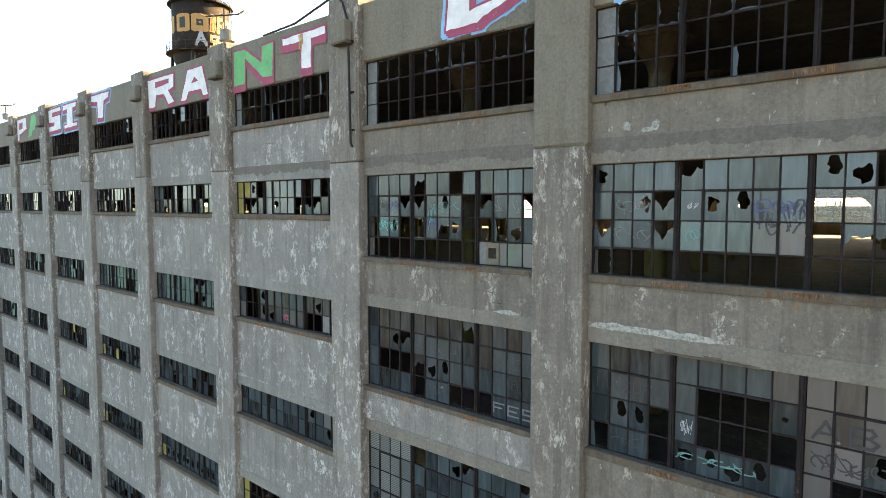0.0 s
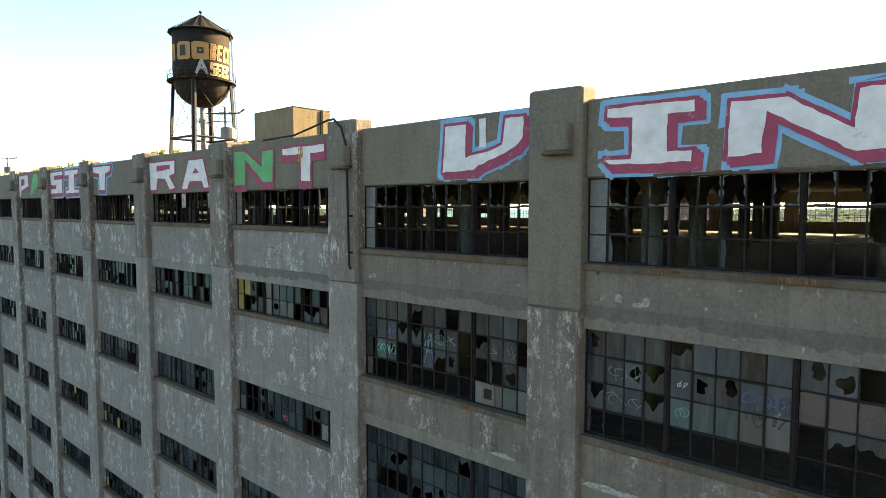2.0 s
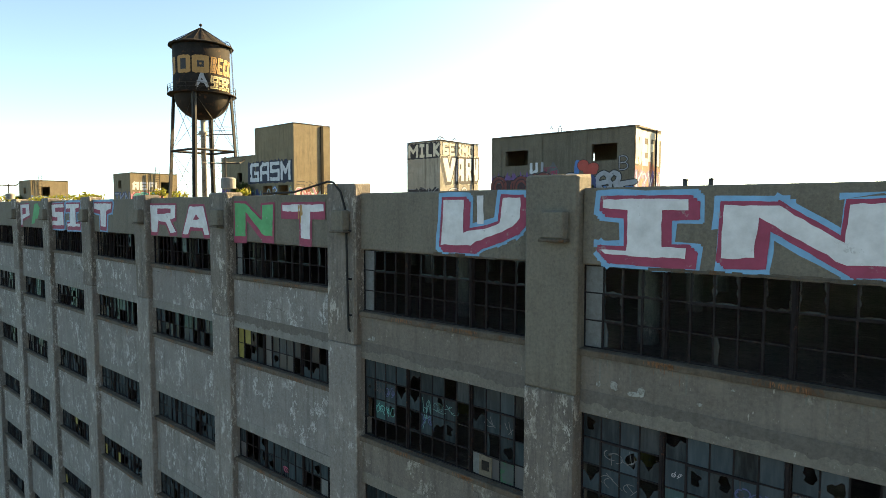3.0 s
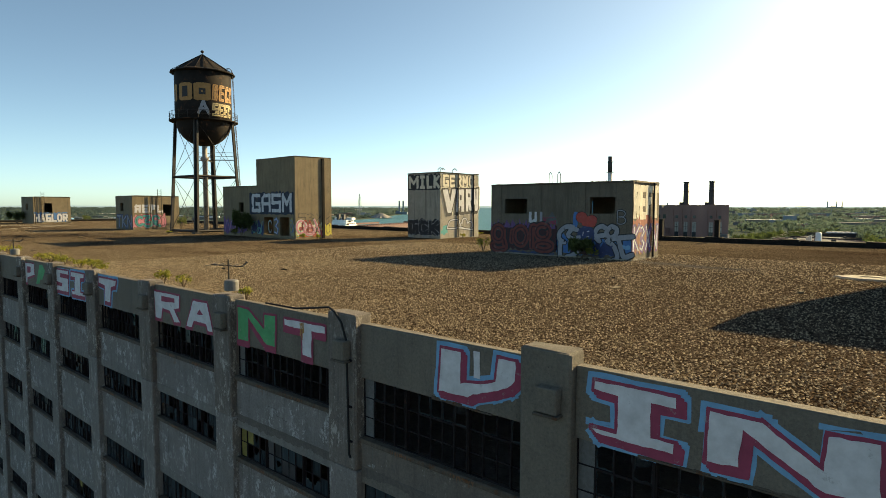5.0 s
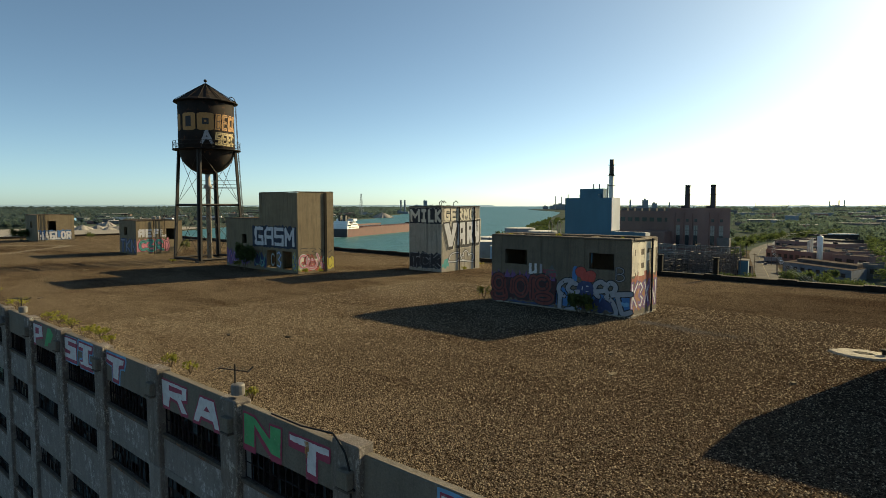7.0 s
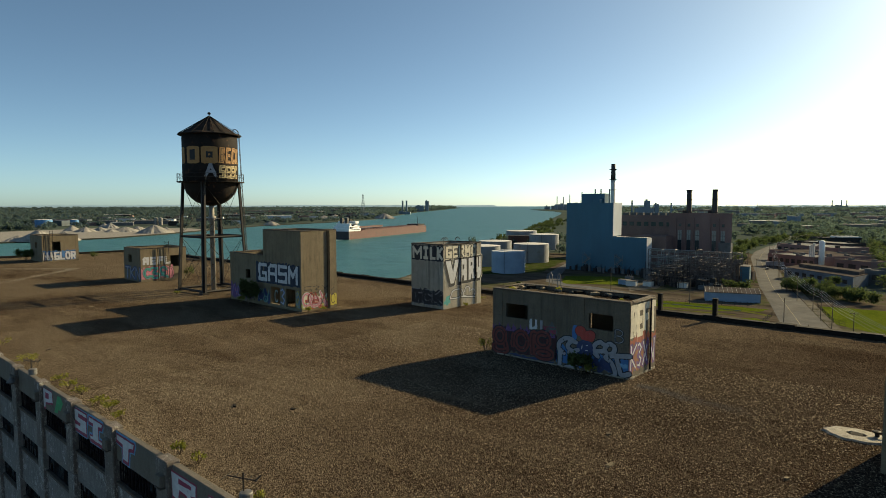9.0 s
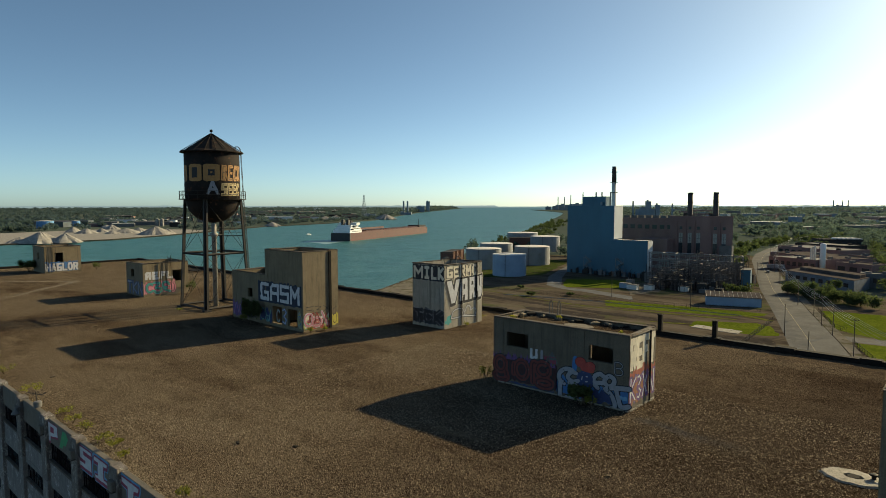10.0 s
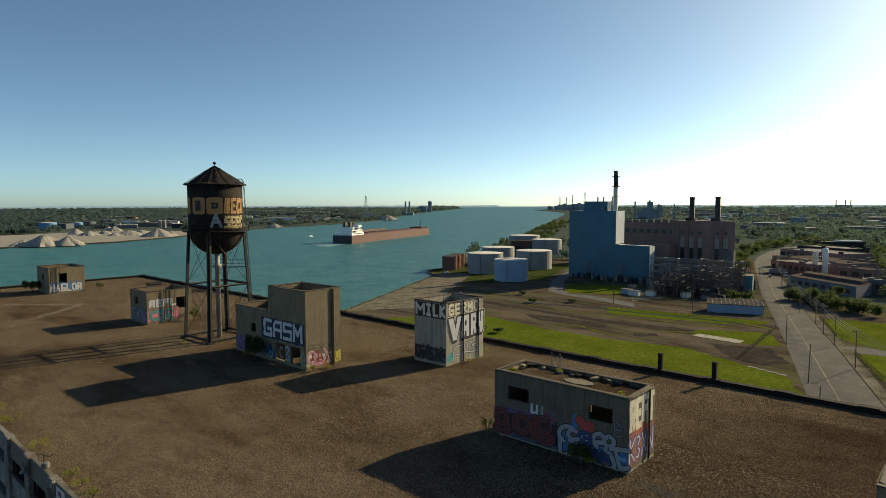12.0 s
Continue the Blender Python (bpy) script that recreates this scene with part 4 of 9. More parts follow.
def block_letter(label, fill, counters=(), edge=("w_crimson",), widths=(0.14,), drop=((0.0, -0.07), (0.0, -0.14)), key="w_white", counter_key="w_crimson", place=face, owner=wall_south):
    """A sprayed block letter: bands round the outline, a dropped shade of the inner band's colour, the fill, and its counters."""
    bm = bmesh.new()
    r = random.Random(int(abs(fill[0][0]) * 100))
    ring = fill + fill[:1]
    up = 0.004
    for i, width in enumerate(widths):
        shade = ((0.0, 0.0),) + (tuple(drop) if i == len(widths) - 1 else tuple((du * 0.7, dv * 0.7) for du, dv in drop[-1:]))
        for du, dv in shade:
            stroke_band(bm, place, [(u + du, v + dv) for u, v in ring], width, up, i, r, 0.05, 0.0003)
            up += 0.0052
    painted_outline(bm, place, fill[::-1], 0.0, 0, 0, up, len(widths), r)
    for poly in counters:
        painted_outline(bm, place, poly[::-1], 0.0, 0, 0, up + 0.004, len(widths) + 1, r)
    bmesh.ops.triangulate(bm, faces=[f for f in bm.faces if len(f.verts) > 4])
    part("graffiti_letter", bm, (*edge, key, counter_key), owner, label)


TRIPLE = dict(edge=("w_blue", "w_crimson"), widths=(0.32, 0.13), drop=((0.06, -0.05), (0.11, -0.10)))
NAVY = dict(edge=("w_blue", "w_crimson"), widths=(0.34, 0.15), drop=((0.0, -0.05), (0.0, -0.10)))
HUGE, WHITE, COOL = "white letter outlined in crimson and sky blue", "white letter outlined in crimson", "white letter outlined in blue and crimson"
block_letter(HUGE, [(-3.39, 35.76), (-2.82, 35.76), (-2.85, 35.07), (-2.26, 35.17), (-1.89, 35.27), (-1.82, 35.79), (-1.39, 35.78), (-1.41, 35.39), (-1.58, 35.22), (-1.97, 35.06), (-2.48, 34.89), (-2.63, 34.8), (-3.47, 34.79)], **TRIPLE)
block_letter(HUGE, [(0.36, 35.74), (1.85, 35.73), (1.85, 35.56), (1.41, 35.55), (1.41, 34.94), (1.83, 34.93), (1.81, 34.77), (1.31, 34.76), (0.39, 34.78), (0.31, 34.86), (0.81, 34.86), (0.81, 35.56), (0.35, 35.59)], **TRIPLE)
block_letter(HUGE, [(2.39, 35.63), (3.15, 35.62), (3.98, 35.1), (4.03, 35.64), (4.64, 35.66), (4.66, 34.82), (4.0, 34.79), (2.88, 35.45), (2.83, 34.83), (2.35, 34.8)], **TRIPLE)
block_letter("green letter shaded crimson", [(-12.03, 35.73), (-11.43, 35.72), (-10.53, 35.21), (-10.52, 35.66), (-9.94, 35.68), (-10.0, 34.77), (-10.45, 34.77), (-11.42, 35.48), (-11.45, 34.72), (-12.04, 34.71)], key="w_green")
block_letter(WHITE, [(-9.47, 35.67), (-7.61, 35.68), (-7.61, 35.49), (-8.18, 35.49), (-8.21, 34.75), (-8.62, 34.75), (-8.62, 35.48), (-9.47, 35.49)])
block_letter(WHITE, [(-18.11, 35.68), (-16.04, 35.68), (-16.07, 35.23), (-16.51, 35.17), (-16.03, 34.72), (-16.47, 34.69), (-16.82, 35.07), (-17.43, 35.12), (-17.54, 34.69), (-18.02, 34.68)],
             [[(-17.48, 35.56), (-16.41, 35.57), (-16.42, 35.4), (-17.49, 35.35)]], drop=((0.0, -0.05),))
block_letter(WHITE, [(-15.0, 35.63), (-14.02, 35.64), (-13.67, 34.71), (-14.0, 34.69), (-14.12, 34.92), (-14.97, 34.93), (-15.15, 34.68), (-15.54, 34.67)],
             [[(-14.75, 35.18), (-14.55, 35.37), (-14.3, 35.21)]], drop=((0.0, -0.05),))
block_letter(COOL, [(-23.66, 35.77), (-21.74, 35.77), (-21.84, 35.56), (-22.32, 35.47), (-22.44, 34.8), (-23.0, 34.8), (-23.0, 35.48), (-23.68, 35.55)], **NAVY)
block_letter(COOL, [(-29.55, 35.74), (-27.62, 35.77), (-27.56, 35.6), (-28.81, 35.6), (-28.84, 35.4), (-27.67, 35.38), (-27.67, 34.75), (-29.55, 34.72), (-29.58, 34.92), (-28.53, 34.96), (-28.51, 35.12), (-29.63, 35.17)], **NAVY)
block_letter(COOL, [(-27.23, 35.76), (-25.49, 35.76), (-25.56, 35.59), (-26.0, 35.56), (-26.03, 34.86), (-25.47, 34.86), (-25.49, 34.73), (-27.1, 34.71), (-27.14, 34.84), (-26.77, 34.86), (-26.69, 35.57), (-27.25, 35.55)], **NAVY)
block_letter(WHITE, [(-34.9, 35.76), (-33.11, 35.77), (-33.02, 35.2), (-34.33, 34.96), (-34.38, 34.66), (-35.09, 34.66)], [[(-34.27, 35.58), (-33.64, 35.59), (-33.69, 35.27), (-34.32, 35.21)]], drop=((0.0, -0.05),))
block_letter("green letter with a crimson foot", [(-32.76, 34.75), (-32.13, 35.76), (-31.65, 35.79), (-31.29, 35.53), (-31.75, 35.05), (-32.07, 35.05), (-32.27, 34.8)], edge=("w_green",), widths=(0.06,), key="w_green", drop=())
field_w = bmesh.new()
stroke_band(field_w, face, [(-2.4, 35.77), (-2.4, 35.33)], 0.17, 0.012, 0, random.Random(8), 0.05)
part("graffiti_letter", field_w, "w_white", wall_south, "stray white paint patch")
for u, v in ((8.62, 0), (8.55, 0.1), (8.7, 0.05)):
    run = bmesh.new()
    stroke_band(run, face, [(-u, 35.64), (-u + 0.01, 35.2 + v * 2)], 0.05, 0.026 + 0.002 * v, 0, random.Random(int(u * 100)), 0.3)
    part("graffiti_letter", run, "w_orange", wall_south, "rusty orange run over the paint")

# ---------------------------------------------------------------- roof houses
def roof_house(name, label, x0, x1, y0, y1, z1, holes_s=(), holes_e=(), strips_s=(), strips_e=(), mat_key="hut", owner=None, sunk=0.5, holes_n=(), holes_w=()):
    h = owner or thing(name, label, "roof house", "roof houses")
    t, zb = 0.28, ROOF - 0.12
    top = z1
    part("wall", wall_with_holes(bmesh.new(), "x", x0, x1, y0, y0 + t, zb, top, list(holes_s)), mat_key, h)
    part("wall", wall_with_holes(bmesh.new(), "x", x0, x1, y1 - t, y1, zb, top, list(holes_n)), mat_key, h)
    part("wall", wall_with_holes(bmesh.new(), "y", y0 + t, y1 - t, x1 - t, x1, zb, top, list(holes_e)), mat_key, h)
    part("wall", wall_with_holes(bmesh.new(), "y", y0 + t, y1 - t, x0, x0 + t, zb, top, list(holes_w)), mat_key, h)
    part("roof_deck", boxes((x0 + t, x1 - t, y0 + t, y1 - t, top - sunk - 0.2, top - sunk)), "gravel", h, "sunken gravel roof deck")
    s = 0
    for a, b2 in strips_s:
        s += 1
        part("pier", rough_box(a, b2, y0 - 0.03, y0 - 0.002, zb, top + 0.06, 0.02, 0.008, s + int(abs(x0))), mat_key, h)
    for a, b2 in strips_e:
        s += 1
        part("pier", rough_box(x1 + 0.002, x1 + 0.03, a, b2, zb, top + 0.06, 0.02, 0.008, s + int(abs(x0))), mat_key, h)
    # worn coping
    for n, (a, b2, c, d) in enumerate(((x0 - 0.03, x1 + 0.03, y0 - 0.03, y0 + t + 0.02), (x0 - 0.03, x1 + 0.03, y1 - t - 0.02, y1 + 0.03),
                                       (x1 - t - 0.02, x1 + 0.03, y0 + t + 0.022, y1 - t - 0.022), (x0 - 0.03, x0 + t + 0.02, y0 + t + 0.022, y1 - t - 0.022))):
        part("coping", rough_box(a, b2, c, d, top + 0.002, top + 0.10, 0.04, 0.055, n + int(abs(y0 * 3 + x0))), "sill", h)
    return h


house_a = roof_house("roof_house", "low concrete roof house covered in bright graffiti", -20.4, -10.03, 24.38, 28.2, 40.36,
                     holes_s=((-19.27, -17.44, 38.45, 39.45), (-12.8, -11.12, 38.5, 39.5)), holes_n=((-16.0, -14.45, 37.7, 39.3),),
                     strips_s=((-20.4, -19.55), (-17.3, -16.3), (-14.2, -13.1), (-11.0, -10.03)), strips_e=((24.38, 25.1), (27.4, 28.2)), mat_key="hut_grey", sunk=0.2)
house_b = roof_house("roof_house", "tall stepped concrete roof house with large white lettering", -51.35, -44.6, 24.97, 29.35, 43.72,
                     holes_s=((-50.1, -48.4, 36.05, 37.85), (-47.3, -45.65, 36.0, 37.85)), holes_n=((-49.5, -47.2, 35.9, 38.0),),
                     strips_s=((-51.35, -50.9),), strips_e=((28.45, 29.35),), sunk=0.9)
roof_house("", "", -58.2, -51.36, 24.97, 29.35, 41.0, holes_s=((-55.0, -54.0, 38.35, 39.35),), strips_s=((-58.2, -57.4), (-53.2, -52.6)), owner=house_b, sunk=0.6)
house_c = roof_house("roof_house", "square concrete roof house with white graffiti letters", -39.7, -35.15, 35.5, 41.65, 42.25,
                     strips_e=(), mat_key="hut_pale", sunk=0.7)
house_d = roof_house("roof_house", "low concrete roof house with ladder and teal graffiti", -86.6, -80.9, 24.2, 30.6, 40.3,
                     holes_s=((-85.0, -83.9, 38.3, 39.4),), holes_e=((28.3, 29.6, 37.6, 39.2),))
house_e = roof_house("roof_house", "far concrete roof house with shrubs at its foot", -132.3, -125.2, 24.3, 30.45, 40.6,
                     holes_s=((-129.4, -128.2, 38.2, 39.4),), holes_e=((26.0, 27.4, 37.6, 39.5),))
house_f = roof_house("roof_house", "concrete roof house with graffiti at the roof's east part", 3.2, 13.6, 18.7, 22.3, 41.0,
                     strips_s=((3.2, 4.1),), sunk=0.6)

# ---------------------------------------------------------------- water tower
TX, TY = -66.44, 27.2
tower = thing("water_tower", "rusted riveted steel water tower on braced legs, tagged with graffiti", "water tower")
bm = bmesh.new()
lathe(bm, (TX, TY), [(0.02, 46.25)] + [(3.22 * math.sin(a), 49.3 - 3.05 * math.cos(a)) for a in np.linspace(0.15, math.pi / 2, 9)] +
      [(3.25, 49.32), (3.27, 51.1), (3.25, 51.14), (3.25, 53.0), (3.27, 53.04), (3.25, 53.1), (3.25, 54.9)], 40)
part("tank", bm, "rust_tank", tower, "black rusted steel tank", True)
bm = bmesh.new()
lathe(bm, (TX, TY), [(3.72, 54.86), (3.74, 54.95), (3.2, 55.18), (0.12, 57.25), (0.02, 57.3)], 18)
part("cone_roof", bm, "rust_tank", tower, "conical sheet roof")
for i in range(18):
    bm = bmesh.new()
    a = 2 * math.pi * i / 18
    rod(bm, (TX + 3.72 * math.cos(a), TY + 3.72 * math.sin(a), 54.97), (TX + 0.12 * math.cos(a), TY + 0.12 * math.sin(a), 57.27), 0.03, n=4)
    part("seam", bm, "rust_tank", tower)
bm = bmesh.new()
lathe(bm, (TX, TY), [(0.05, 57.28), (0.05, 57.45), (0.17, 57.5), (0.2, 57.62), (0.12, 57.75), (0.01, 57.8)], 10)
part("finial", bm, "rust_tank", tower)
bm = bmesh.new()
lathe(bm, (TX, TY), [(3.27, 49.12), (3.95, 49.12), (3.95, 49.22), (3.27, 49.22)], 36)
part("balcony", bm, "rust_tank", tower)
bm = bmesh.new()
for i in range(20):
    a, b2 = 2 * math.pi * i / 20, 2 * math.pi * (i + 1) / 20
    pa, pb = (TX + 3.9 * math.cos(a), TY + 3.9 * math.sin(a)), (TX + 3.9 * math.cos(b2), TY + 3.9 * math.sin(b2))
    rod(bm, (*pa, 49.2), (*pa, 50.15), 0.03, n=4)
    for z in (49.7, 50.15):
        rod(bm, (*pa, z), (*pb, z), 0.022, n=4)
    rod(bm, (*pa, 49.25), (*pb, 50.1), 0.014, n=4)
part("railing", bm, "rust_leg", tower)
LEGS = []
for i in range(4):
    a = radians(227.4 + 90 * i)
    LEGS.append((Vector((TX + 4.15 * math.cos(a), TY + 4.15 * math.sin(a), ROOF)), Vector((TX + 3.36 * math.cos(a), TY + 3.36 * math.sin(a), 49.2))))


def on_leg(i, z):
    p, q = LEGS[i % 4]
    return p.lerp(q, (z - p.z) / (q.z - p.z))


for p, q in LEGS:
    bm = bmesh.new()
    d = Vector((-(p.y - TY), p.x - TX, 0)).normalized()
    n = Vector((p.x - TX, p.y - TY, 0)).normalized()
    for s in (-1, 1):     # two channels laced together
        rod(bm, p + d * 0.13 * s, q + d * 0.13 * s, 0.17, n=4)
    for i in range(30):
        z0, z1 = i / 30, (i + 1) / 30
        rod(bm, p.lerp(q, z0) + d * 0.17 * (1 if i % 2 else -1) + n * 0.06, p.lerp(q, z1) + d * 0.17 * (-1 if i % 2 else 1) + n * 0.06, 0.022, n=4)
    box(bm, p.x - 0.42, p.x + 0.42, p.y - 0.42, p.y + 0.42, ROOF - 0.06, ROOF + 0.14)
    part("leg", bm, "rust_leg", tower)
for z in (36.0, 42.5):
    for i in range(4):
        bm = bmesh.new()
        p, q = on_leg(i, z), on_leg(i + 1, z)
        rod(bm, p, q, 0.14, n=4)
        part("strut", bm, "rust_leg", tower)
for za, zb in ((36.1, 42.4), (42.6, 49.0)):
    for i in range(4):
        for flip in (0, 1):
            bm = bmesh.new()
            rod(bm, on_leg(i + flip, za), on_leg(i + 1 - flip, zb), 0.028, n=5)
            part("tie_rod", bm, "rust_leg", tower)
bm = bmesh.new()
lathe(bm, (TX, TY), [(0.3, ROOF - 0.05), (0.3, 44.5), (0.5, 44.6), (0.5, 44.9), (0.3, 45.0), (0.3, 46.4)], 16)
part("riser_pipe", bm, "riser", tower, "flaking pale riser pipe", True)
bm = bmesh.new()
for z, e in ((44.6, 0.06), (45.5, 0.025), (45.05, 0.025)):
    for i in range(4):
        a, b2 = on_leg(i, z), on_leg(i + 1, z)
        c = Vector((TX, TY, z))
        if i in (2, 3):
            rod(bm, c.lerp(a, 0.35) + Vector((0, 0, 0)), a, e, n=4)
            rod(bm, c.lerp(a, 0.35), c.lerp(b2, 0.35), e, n=4)
part("catwalk", bm, "rust_leg", tower)
bm = bmesh.new()
p, q = LEGS[2]
out = Vector((p.x - TX, p.y - TY, 0)).normalized()
side = Vector((-out.y, out.x, 0))
foot, knee, topp = p + out * 0.3, q + out * 0.35, Vector((TX, TY, 54.95)) + out * 3.5
for s in (-0.2, 0.2):
    rod(bm, foot + side * s, knee + side * s, 0.03, n=4)
    rod(bm, knee + side * s, topp + side * s, 0.03, n=4)
    pts = [topp + side * s + Vector((0, 0, 0.75 * math.sin(a))) - out * (0.45 - 0.45 * math.cos(a)) for a in np.linspace(0, math.pi, 8)]
    for a, b2 in zip(pts, pts[1:]):
        rod(bm, a, b2, 0.03, n=4)
for i in range(60):
    c = foot.lerp(knee, i / 45) if i < 45 else knee.lerp(topp, (i - 45) / 15)
    rod(bm, c - side * 0.2, c + side * 0.2, 0.018, n=4)
part("ladder", bm, "rust_leg", tower)


def round_tank(u, v, o):
    a = radians(-66.0) + u / 3.27
    return (TX + (3.275 + o) * math.cos(a), TY + (3.275 + o) * math.sin(a), v)


def tank_block(label, outer, inner, seed, dot=None):
    """A solid square letter wrapped round the tank, with a dark counter."""
    bm = bmesh.new()
    g = random.Random(seed)
    for i, (u0, u1, v0, v1) in enumerate((outer, inner) + ((dot,) if dot else ())):
        n = max(3, int((u1 - u0) / 0.12))
        cols = []
        for k in range(n + 1):
            u = u0 + (u1 - u0) * k / n
            edge = 0.16 * max(0.0, 1 - 4 * k / n, 4 * k / n - 3) ** 2 if i == 0 else 0.0
            cols.append([bm.verts.new(round_tank(u, v0 + g.uniform(-0.03, 0.03) + edge, 0.008 + 0.006 * i)), bm.verts.new(round_tank(u, v1 + g.uniform(-0.03, 0.03) - edge, 0.008 + 0.006 * i))])
        for p, q in zip(cols, cols[1:]):
            bm.faces.new((p[0], q[0], q[1], p[1])).material_index = i % 2
    part("graffiti_letter", bm, ("w_orange", "w_black"), tower, label)


tank_block("narrow orange block letter", (-2.1, -1.3, 51.3, 53.3), (-1.78, -1.66, 51.3, 52.6), 1)
tank_block("orange block letter with a dark counter", (-0.81, 0.96, 51.3, 53.35), (-0.34, 0.42, 51.72, 52.95), 2)
tank_block("square orange block letter with a dotted counter", (1.14, 3.04, 51.3, 53.35), (1.72, 2.46, 51.98, 52.72), 3, (1.97, 2.2, 52.24, 52.46))
for u0, c in ((3.3, "B"), (4.15, "E"), (5.0, "C"), (5.8, "K")):
    letter("graffiti_letter", c, round_tank, u0, 51.55, 0.42, 1.55, [("w_orange", 0.34, 0, 0), ("w_black", 0.05, 0.03, 0.02)], tower, 0.1, "orange broken-script letter")
for u0, c in ((3.25, "S"), (4.0, "E"), (4.75, "E"), (5.5, "C")):
    letter("graffiti_letter", c, round_tank, u0, 49.75, 0.42, 1.2, [("w_tan", 0.32, 0, 0), ("w_black", 0.05, 0.03, 0.02)], tower, 0.1, "tan broken-script letter")
letter("graffiti_letter", "A", round_tank, 1.65, 49.85, 1.1, 1.35, [("w_silver", 0.34, 0, 0)], tower, 0, "silver letter")

# ---------------------------------------------------------------- river and land
def lift(x, y):
    """The far country rises very gently towards the horizon."""
    d = math.hypot(x, y)
    return 0.0 if d < 1300 else 30.0 * min(1.0, (d - 1300) / 3500.0) ** 1.5


def strip(name, left, right, z, mat_key, label, category, n=1, side=0.0, kind="structure"):
    """A sheet between two polylines of the same length."""
    bm = bmesh.new()
    cols = []
    for (xa, ya), (xb, yb) in zip(left, right):
        cols.append([bm.verts.new((xa + (xb - xa) * i / n, ya + (yb - ya) * i / n, z + lift(xa + (xb - xa) * i / n, ya + (yb - ya) * i / n))) for i in range(n + 1)])
    for a, b2 in zip(cols, cols[1:]):
        for i in range(n):
            bm.faces.new((a[i], a[i + 1], b2[i + 1], b2[i]))
    if side:
        for a, b2 in zip(cols, cols[1:]):
            for p, q in ((a[0], b2[0]), (a[-1], b2[-1])):
                lo = [bm.verts.new(v.co - Vector((0, 0, side))) for v in (p, q)]
                bm.faces.new((p, q, lo[1], lo[0]))
    bmesh.ops.recalc_face_normals(bm, faces=bm.faces[:])
    if sum(f.normal.z * f.calc_area() for f in bm.faces) < 0:
        bmesh.ops.reverse_faces(bm, faces=bm.faces[:])
    return tagged(mesh_ob(name, bm, mat_key), label, category, kind=kind)


def patch(name, pts, z, mat_key, label, category="ground", kind="structure", ragged=0.7):
    """A thin sheet of ground cover with an uneven edge."""
    r = random.Random(int(abs(pts[0][0] * 7 + pts[0][1])))
    ring = []
    for (xa, ya), (xb, yb) in zip(pts, pts[1:] + pts[:1]):
        d = math.hypot(xb - xa, yb - ya)
        n = max(1, min(40, int(d / 2.5)))
        for i in range(n):
            w = ragged * min(1.0, d / 10)
            ring.append((xa + (xb - xa) * i / n + r.uniform(-w, w), ya + (yb - ya) * i / n + r.uniform(-w, w)))
    bm = bmesh.new()
    f = bm.faces.new([bm.verts.new((x, y, z)) for x, y in ring])
    f.normal_update()
    if f.normal.z < 0:
        f.normal_flip()
    bmesh.ops.triangulate(bm, faces=[f])
    return tagged(mesh_ob(name, bm, mat_key), label, category, kind=kind)


NEAR_SHORE = [(-120, -1500), (-150, -400), (-165, -60), (-172, 55), (-230, 178), (-262, 243), (-310, 340), (-338, 385), (-390, 466), (-455, 585), (-537, 735), (-675, 1000), (-960, 1530), (-1325, 2208), (-1700, 2860), (-2041, 3436), (-2300, 4150)]
NEAR_INLAND = [(4700, -1500), (4700, -400), (4800, -60), (4800, 55), (4800, 178), (4800, 243), (4750, 340), (4750, 385), (4700, 466), (4700, 585), (4650, 735), (4600, 1000), (4500, 1530), (4200, 2208), (3850, 2860), (3400, 3436), (2400, 4150)]
FAR_SHORE = [(-820, -1500), (-860, -400), (-895, 40), (-908, 185), (-923, 321), (-975, 410), (-1027, 481), (-1120, 600), (-1218, 748), (-1316, 1058), (-1440, 1290), (-1660, 1564), (-2140, 2200), (-2510, 2800), (-2900, 3452)]
FAR_INLAND = [(-4500, -1500), (-4700, -400), (-4750, 40), (-4750, 185), (-4750, 321), (-4700, 410), (-4700, 481), (-4700, 600), (-4650, 748), (-4600, 1058), (-4550, 1290), (-4500, 1564), (-4250, 2200), (-3900, 2800), (-3420, 3452)]
strip("ground", NEAR_SHORE, NEAR_INLAND, 0.0, "far_ground", "wide green ground beside the river", "ground", 40, 2.5)
strip("ground_far_bank", FAR_SHORE, FAR_INLAND, 0.0, "far_ground", "low wooded far bank of the river", "ground", 24, 2.5)
bm = bmesh.new()
rings = [[bm.verts.new((0, 0, -1.3))]]
for d in (300, 800, 1300, 1900, 2500, 3100, 3700, 4300, 4850):
    rings.append([bm.verts.new((d * math.cos(2 * math.pi * i / 72), d * math.sin(2 * math.pi * i / 72), -1.3 + lift(d, 0))) for i in range(72)])
for i in range(72):
    bm.faces.new((rings[0][0], rings[1][i], rings[1][(i + 1) % 72]))
    for a, b2 in zip(rings[1:], rings[2:]):
        bm.faces.new((a[i], b2[i], b2[(i + 1) % 72], a[(i + 1) % 72]))
tagged(mesh_ob("water", bm, "water"), "wide teal river with fine ripples", "river", kind="structure")

strip("shore_rocks", FAR_SHORE[1:10], [(x - 7, y - 1) for x, y in FAR_SHORE[1:10]], 0.3, "shore_rock", "dark rock edge along the far bank", "rocks", 2, 1.7)

